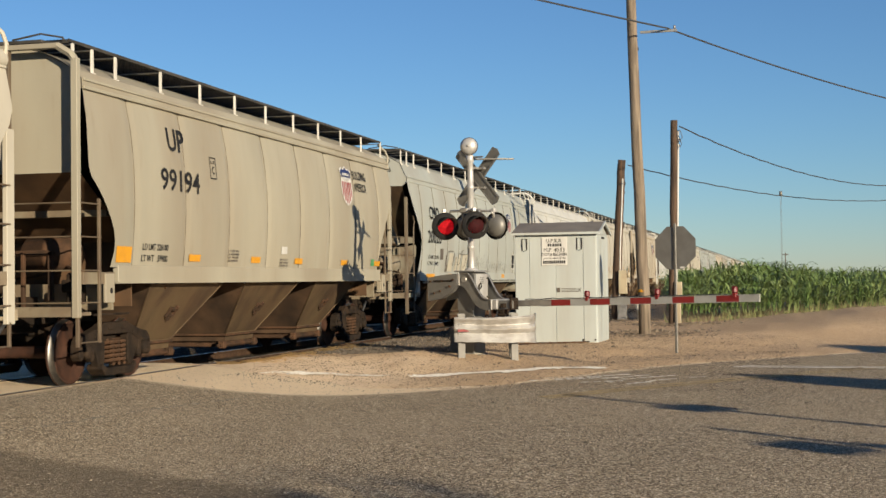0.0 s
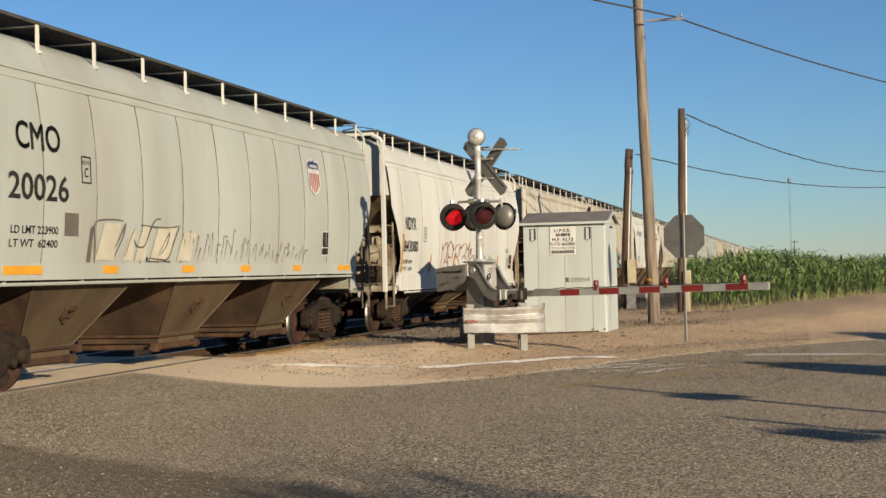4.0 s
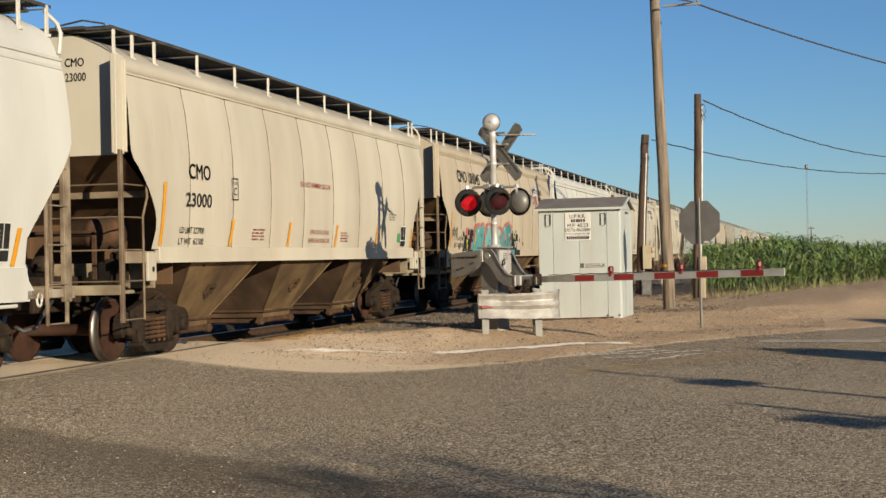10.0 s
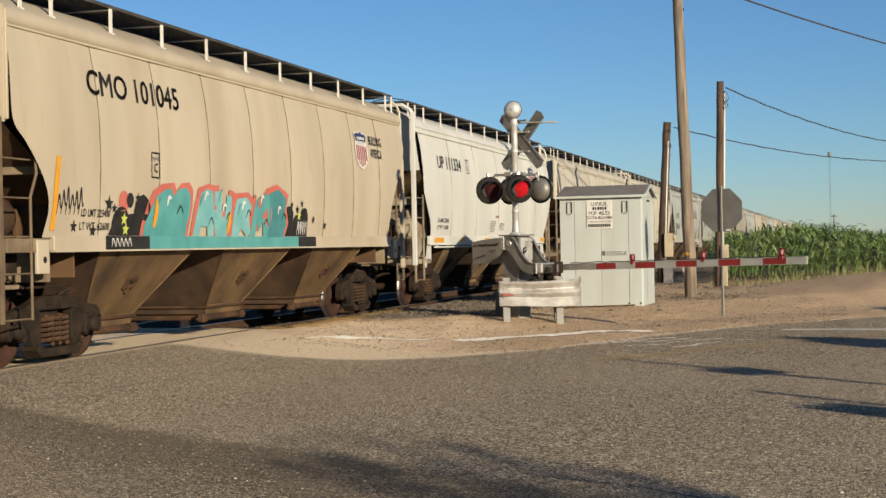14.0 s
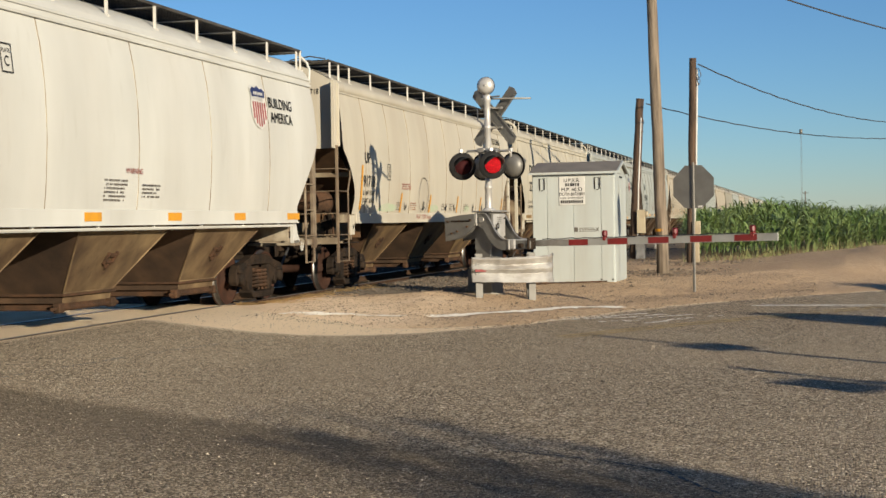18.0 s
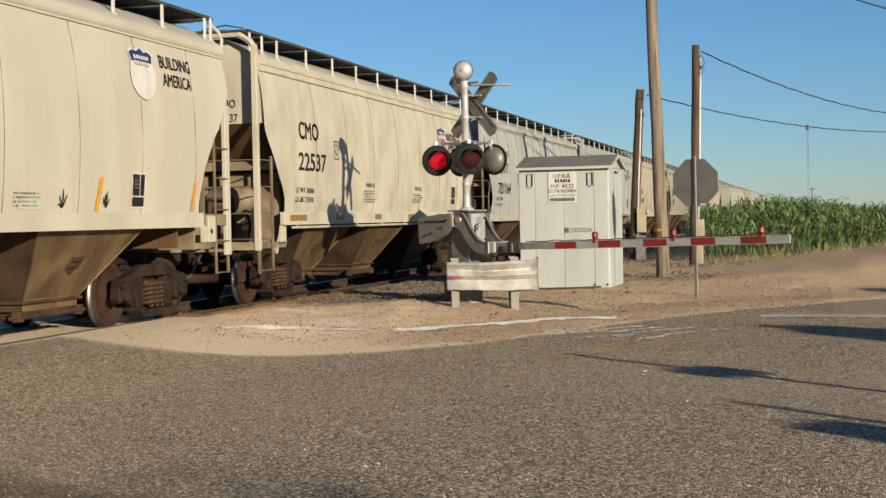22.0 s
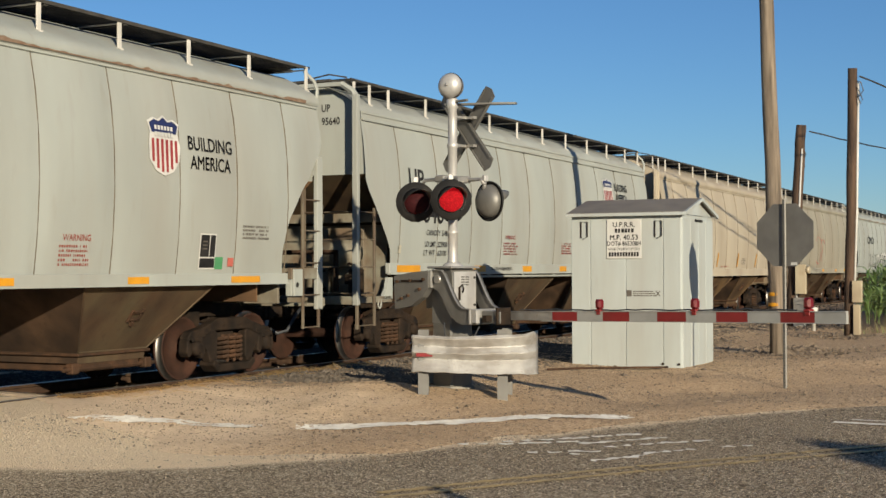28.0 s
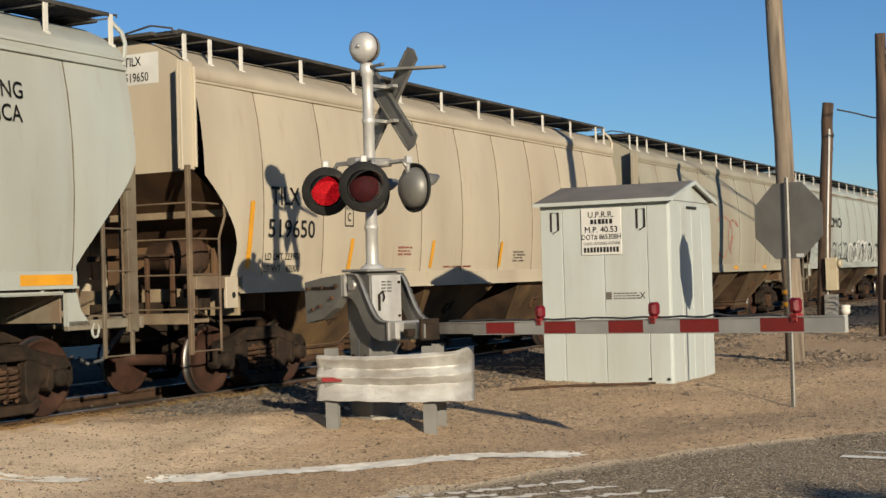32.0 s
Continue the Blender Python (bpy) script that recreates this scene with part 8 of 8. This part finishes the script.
for y0, z0, wide, tall in ((2.50, 1.49, 0.55, 0.11), (8.95, 1.66, 0.45, 0.24)):
    for k in range(5):
        bm = bmesh.new()
        u = y0 + wide * k / 5
        if z0 < 1.6:
            spray(bm, [(u, z0), (u + 0.03, z0 + tall), (u + 0.07, z0 + tall * 0.5), (u + 0.09, z0)], 0.022, 0.0035 + 0.0003 * k, 1.5535)
        else:
            spray(bm, [(u, z0), (u + 0.03, z0 + tall), (u + 0.07, z0 + tall * 0.5), (u + 0.09, z0)], 0.022, 0.0165 + 0.0004 * k)
        part("graffiti", bm, M_WHITE, c, "small white scrawled letter")
for y0, y1, mt in ((2.35, 3.55, M_LETTER), (3.55, 9.05, M_TEAL), (9.05, 9.9, M_LETTER)):
    bm = bmesh.new()
    bev_box(bm, 1.5512, 1.5532, y0, y1, 1.445, 1.632, 0.0004)
    part("graffiti", bm, mt, c, "spray paint run over the sill")
shield(c, 12.05, 12.80, 3.0, 3.80, (12.95, 13.75, 3.27))
# 6
L = 14.9
c = join_train(hopper_car("white", L, "clean white covered hopper car with yellow sill reflectors", (1.45, 1.66), "bevel", -0.30, seams=(2.4, 2.45), eave=4.08, bulge=0.004), 100.8)
fit_text(c, "UP 111334", 1.25, 3.38, 3.30, 3.62)
plate_c(c, 4.03, 3.47)
weights(c, 1.17, 1.99, "LD LMT 225000", "LT WT   61000", 0.95)
fit_text(c, "WARNING", 6.9, 7.4, 2.17, 2.25, M_REDLETTER, 0.006)
lines_block(c, 6.3, 2.05, 0.7, 6, M_GREYLETTER, seed=3)
lines_block(c, 7.4, 2.0, 0.6, 4, M_GREYLETTER, seed=4)
shield(c, 11.45, 12.15, 3.08, 3.88, (12.27, 13.39, 3.24))
sill_reflectors(c, ((0.95, 0.80), (3.3, 0.45), (5.8, 0.45), (8.25, 0.45), (10.7, 0.45), (13.1, 0.6)), 1.50, 1.62)
# 7
L = 16.75
c = join_train(hopper_car("cream", L, "cream covered hopper car with coloured chalk marks along the sill", (1.42, 1.63), "round", 0.10, 0.23, seams=(1.6, 1.7), bulge=0.004), 116.85)
fit_text(c, "UP", 1.53, 1.90, 2.70, 2.94)
fit_text(c, "91718", 1.42, 2.24, 2.19, 2.45)
plate_c(c, 3.27, 2.56)
weights(c, 1.40, 2.02, "LD LMT 223600", "LT WT  63400", 0.8)
lines_block(c, 4.3, 2.30, 0.9, 3, M_REDLETTER, seed=7)
side_reflectors(c, (1.2,), 1.70, 2.66)
side_reflectors(c, (4.17, 6.72, 9.5, 12.2, 15.05), 1.65, 2.10)
for y0, w in ((2.5, 1.5), (6.75, 0.9), (10.4, 0.6)):
    bm = bmesh.new()
    on_side(bm, [(0, 0.03), (w * 0.3, 0), (w * 0.8, 0.02), (w, 0.08), (w * 0.9, 0.16), (w * 0.5, 0.20), (w * 0.15, 0.15)], [tuple(range(7))], y0, 1.66, 0.007)
    part("chalk_smear", bm, M_MINT, c, "faint green sprayed smear")
rng = random.Random(24)
bm = bmesh.new()
for y in (4.6, 6.2, 8.4, 9.3, 11.4, 12.5):
    splat(bm, y, 1.70, 0.24, rng)
part("graffiti", bm, M_LETTER, c, "small black sprayed bursts", kind="stuff")
for y, w, mt in ((3.9, 0.5, M_GREYLETTER), (5.05, 0.6, M_BROWNSPRAY), (7.95, 0.3, M_GREYLETTER), (8.75, 0.4, M_GREYLETTER), (10.3, 0.6, M_GREYLETTER)):
    lines_block(c, y, 1.86, w, 4, mt, 0.022, 0.05, seed=int(y * 10))
bm = bmesh.new()
spray(bm, [(6.05, 1.65), (5.83, 1.85), (5.78, 2.15), (5.98, 2.46), (6.2, 2.50), (6.45, 2.42), (6.62, 2.12), (6.55, 1.85), (6.36, 1.65)], 0.022)
part("chalk_ring", bm, M_GREYLETTER, c, "thin dark sprayed ring")
pts, faces = lettering("PRAY FOR Vegas", 1.0, 0.0)
w, lo, hi = max(p[0] for p in pts), min(p[1] for p in pts), max(p[1] for p in pts)
bm = bmesh.new()
quads(bm, [(1.5535, 5.62 + u / w * 1.33, 1.45 + (v - lo) / (hi - lo) * 0.15) for u, v in pts], faces)
part("lettering", bm, M_REDLETTER, c, "chalk words on the sill: pray for vegas")
dot_label(c, 13.2, 1.72)
shield(c, 13.25, 14.0, 3.22, 3.99, (14.2, 15.2, 3.48), True)
# 8
L = 15.6
c = join_train(hopper_car("smudged", L, "pale cream covered hopper car with grey smudges and black lettering", (1.42, 1.64), "bevel", 0.08, 0.50, seams=(2.6, 1.75), eave=4.10, bulge=0.004), 134.7)
fit_text(c, "CMO", 1.68, 2.70, 2.98, 3.31)
fit_text(c, "22537", 1.62, 3.08, 2.40, 2.74)
plate_c(c, 3.67, 2.85)
weights(c, 1.53, 1.99, "LT WT  60600", "LD LMT 225400", 0.9)
fit_text(c, "WARNING", 5.5, 6.1, 2.16, 2.25, M_LETTER, 0.006)
lines_block(c, 5.4, 2.06, 0.9, 5, M_GREYLETTER, seed=9)
fit_text(c, "WARNING", 9.15, 9.7, 2.14, 2.23, M_LETTER, 0.006)
lines_block(c, 9.0, 2.02, 0.9, 4, M_LETTER, seed=29)
dot_label(c, 12.5, 1.84)
shield(c, 11.36, 12.07, 3.02, 3.81, (12.21, 13.2, 3.22))
sill_reflectors(c, ((1.27, 0.85), (3.75, 0.43), (6.2, 0.43), (8.67, 0.43), (11.19, 0.43), (13.36, 0.75)), 1.48, 1.59, M_OCHRE)
patch(c, "tag", 13.75, 13.95, 1.78, 1.95, M_GREEN, "green tag")
# 9
L = 16.4
c = join_train(hopper_car("grey_green", L, "pale grey-green covered hopper car with rust along the eave", (1.37, 1.52), "round", -0.14, 0.20, seams=(1.75, 1.34)), 151.3)
fit_text(c, "CHTT", 1.58, 2.74, 2.80, 3.12)
fit_text(c, "721164", 1.36, 3.05, 2.18, 2.52)
plate_c(c, 4.12, 2.64)
weights(c, 1.07, 1.98, "LD LMT 223900", "LT WT  62600", 0.9)
fit_text(c, "WARNING", 10.2, 10.7, 1.92, 2.0, M_REDLETTER, 0.006)
lines_block(c, 10.15, 1.84, 0.6, 5, M_REDLETTER, seed=10)
lines_block(c, 13.95, 2.18, 0.7, 4, M_GREYLETTER, seed=12)
dot_label(c, 12.95, 1.60)
patch(c, "tag", 13.30, 13.50, 1.58, 1.75, M_GREEN, "green tag")
patch(c, "tag", 13.62, 13.76, 1.62, 1.74, M_CORAL, "coral tag")
shield(c, 11.78, 12.45, 2.80, 3.60, (12.64, 13.66, 2.93))
sill_reflectors(c, ((1.6, 0.5), (4.1, 0.42), (6.5, 0.42), (9.0, 0.42), (11.43, 0.42), (13.71, 0.72)), 1.39, 1.48)
rust_edge(c, 3.0, 15.8, 2)
# 10
L = 16.15
c = join_train(hopper_car("grey_green", L, "pale grey-green covered hopper car with large black lettering", (1.50, 1.69), "bevel", 0.06, seams=(1.32, 1.5), eave=4.10), 168.8)
fit_text(c, "UP", 1.64, 2.23, 3.03, 3.38)
fit_text(c, "95640", 1.59, 3.03, 2.42, 2.78)
plate_c(c, 4.9, 2.90)
fit_text(c, "CAPACITY  5188 CUFT", 2.33, 3.55, 2.20, 2.30, bold=0.006)
fit_text(c, "LD LMT  223900", 2.28, 3.2, 1.99, 2.09, bold=0.006)
fit_text(c, "LT WT   62100", 2.26, 3.2, 1.83, 1.93, bold=0.006)
fit_text(c, "WARNING", 5.98, 6.5, 2.20, 2.28, M_REDLETTER, 0.006)
lines_block(c, 5.9, 2.10, 0.8, 5, M_REDLETTER, seed=14)
lines_block(c, 9.25, 2.15, 0.7, 5, M_REDLETTER, seed=15)
bm = bmesh.new()
pts, faces = lettering("THIS CAR HAS 3 COMPARTMENTS", 0.09, 0.006, 0.8)
quads(bm, [(1.558, 5.3 + u, 1.56 + v) for u, v in pts], faces)
part("lettering", bm, M_LETTER, c, "stencilled letters: this car has 3 compartments")
dot_label(c, 12.85, 1.82)
shield(c, 12.19, 12.92, 3.06, 3.86, (13.1, 14.1, 3.3))
sill_reflectors(c, ((1.25, 0.90), (4.5, 0.55), (7.0, 0.5), (9.2, 0.42), (11.6, 0.42), (14.0, 0.8)), 1.53, 1.65)
patch(c, "tag", 1.27, 1.36, 1.86, 2.0, M_PALESPRAY, "small pale tag")
# 11
L = 15.4
c = join_train(hopper_car("tan", L, "tan covered hopper car with dark seams and upright yellow reflectors", (1.37, 1.60), "round", -0.10, seams=(1.30, 1.5)), 186.0)
fit_text(c, "TILX", 1.46, 2.15, 2.57, 2.82)
fit_text(c, "519650", 1.39, 2.55, 2.11, 2.37)
plate_c(c, 3.49, 2.48)
weights(c, 1.33, 1.80, "LD LMT 223900", "LT WT   62000")
side_reflectors(c, (0.87,), 1.69, 2.60)
side_reflectors(c, (3.45, 6.06, 8.75, 11.4, 13.8), 1.66, 2.12)
lines_block(c, 5.0, 1.98, 0.5, 3, M_REDLETTER, seed=16)
lines_block(c, 6.6, 1.66, 1.3, 1, M_REDLETTER, seed=18)
lines_block(c, 9.4, 1.92, 0.6, 4, M_GREYLETTER, seed=19)
# 12
L = 15.6
c = join_train(hopper_car("grey_tan", L, "dusty tan covered hopper car with pink chalk marks", seams=(1.6, 1.75)), 202.5)
fit_text(c, "CMO", 1.55, 2.96, 2.67, 3.05)
fit_text(c, "1661", 2.0, 3.16, 2.06, 2.52)
tag_paint(c, 6.4, 1.8, 2.0, 1.2, (M_CORAL,), 41, 0.02, 2)
sill_reflectors(c, ((1.3, 0.8), (4.5, 0.42), (8.0, 0.42), (11.2, 0.42), (13.6, 0.8)))
# 13
c = join_train(hopper_car("grey_green", L, "grey-green covered hopper car with graffiti and a rusty eave"), 219.2)
fit_text(c, "CMO", 4.0, 6.2, 2.93, 3.31)
tag_paint(c, 4.5, 1.65, 2.6, 0.8, (M_LETTER,), 44, 0.04, 5)
tag_paint(c, 7.4, 1.45, 7.0, 1.0, (M_LETTER, M_WHITE), 43, 0.10, 9)
rust_edge(c, 0.5, 15.0, 7)
# the rest of the train, seen small in the distance
far = [hopper_car(k, 15.6, "covered hopper car far down the train", detail=False) for k in ("tan", "grey_tan", "grey_green")]
y = 236.0
for k in range(18):
    if k < 3:
        car = far[k]
    else:
        car = copy_thing(far[k % 3], Matrix())
        WHEELS += [(o, o.matrix_basis.translation.y) for o in car.children_recursive if o.name.startswith("wheelset")]
    TRAIN.append((car, y))
    y += 16.75

# car-end marks on the end sheets
def end_mark(k, lines, x, z, size, f):
    car = TRAIN[k][0]
    for i, t in enumerate(lines):
        pts, faces = lettering(t, size, 0.012, 0.8)
        bm = bmesh.new()
        quads(bm, [(x + u, f + 0.062, z - i * size * 1.25 + v) for u, v in pts], faces)
        part("lettering", bm, M_LETTER, car, "stencilled letters: " + t.lower())


end_mark(2, ("CMO", "20026"), 0.72, 4.42, 0.17, 0.11)
end_mark(5, ("CMO", "101045"), 0.65, 4.2, 0.17, 0.20)
end_mark(3, ("NDYX", "843080"), 0.20, 4.30, 0.19, -0.15)
end_mark(4, ("CMO", "23000"), 0.55, 4.25, 0.17, 0.20)
end_mark(7, ("UP", "91718"), 0.75, 4.30, 0.16, 0.10)
end_mark(8, ("CMO", "22537"), 0.67, 3.46, 0.2, 0.08)
end_mark(9, ("CHTT", "721164"), 0.65, 4.2, 0.17, -0.14)
end_mark(10, ("UP", "95640"), 0.70, 4.26, 0.18, 0.06)
bm = bmesh.new()
quads(bm, [(0.27, -0.034, 4.15), (0.91, -0.034, 4.15), (0.91, -0.034, 4.56), (0.27, -0.034, 4.56)], [(0, 1, 2, 3)])
part("end_plate", bm, M_WHITE, TRAIN[11][0], "white patch behind the car's mark")
end_mark(11, ("TILX", "519650"), 0.34, 4.40, 0.17, -0.10)


# ---- what moves: the train rolls towards the camera, its wheels turn, the two front lamps flash in turn ----
def rolled(t):
    """Metres that the train has gone at t seconds: about 18 km/h, slowing slightly."""
    knots = [(0, 5.04), (6, 5.05), (12, 5.0), (18, 4.98), (23, 4.93), (28, 4.88), (32, 4.78)]
    gone = 0.0
    for (a, va), (b, vb) in zip(knots, knots[1:]):
        u = min(t, b)
        if u > a:
            vu = va + (vb - va) * (u - a) / (b - a)
            gone += (va + vu) / 2 * (u - a)
    return gone


def motions():
    times = [2.0 * k for k in range(17)]
    for car, y in TRAIN:
        walk(car, [(t, pose(0, y - rolled(t), 0)) for t in times])
    steps = [k / 10 for k in range(321)]
    turns = [math.degrees(rolled(t) / 0.457) for t in steps]
    for q in (-0.889, 0.889):
        group = [w for w, at in WHEELS if abs(at - q) < 0.01]
        walk(group[0], [(t, pose(0, q, 0.457, a)) for t, a in zip(steps, turns)])
        keys = group[0].animation_data
        for w in group[1:]:
            w.rotation_mode = "QUATERNION"
            w.animation_data_create()
            w.animation_data.action = keys.action
            w.animation_data.action_slot = keys.action_slot
    # each front lamp's disc turns its lit face out while the other's is turned in
    for nm, lit in (("a", True), ("b", False)):
        angle = 0 if lit else 180
        rows = [(0.0, angle)]
        for k in range(52):
            t = round(17 + 18.33 * k) / 30
            rows += [(t - 2 / 30, angle), (t - 1 / 30, angle + 80), (t, angle + 160), (t + 1 / 30, angle + 180)]
            angle += 180
        rows.append((32.0, angle))
        walk(LAMPS[nm], [(t, pose(0, -0.03, 0, 0, 0, a)) for t, a in rows])


motions()
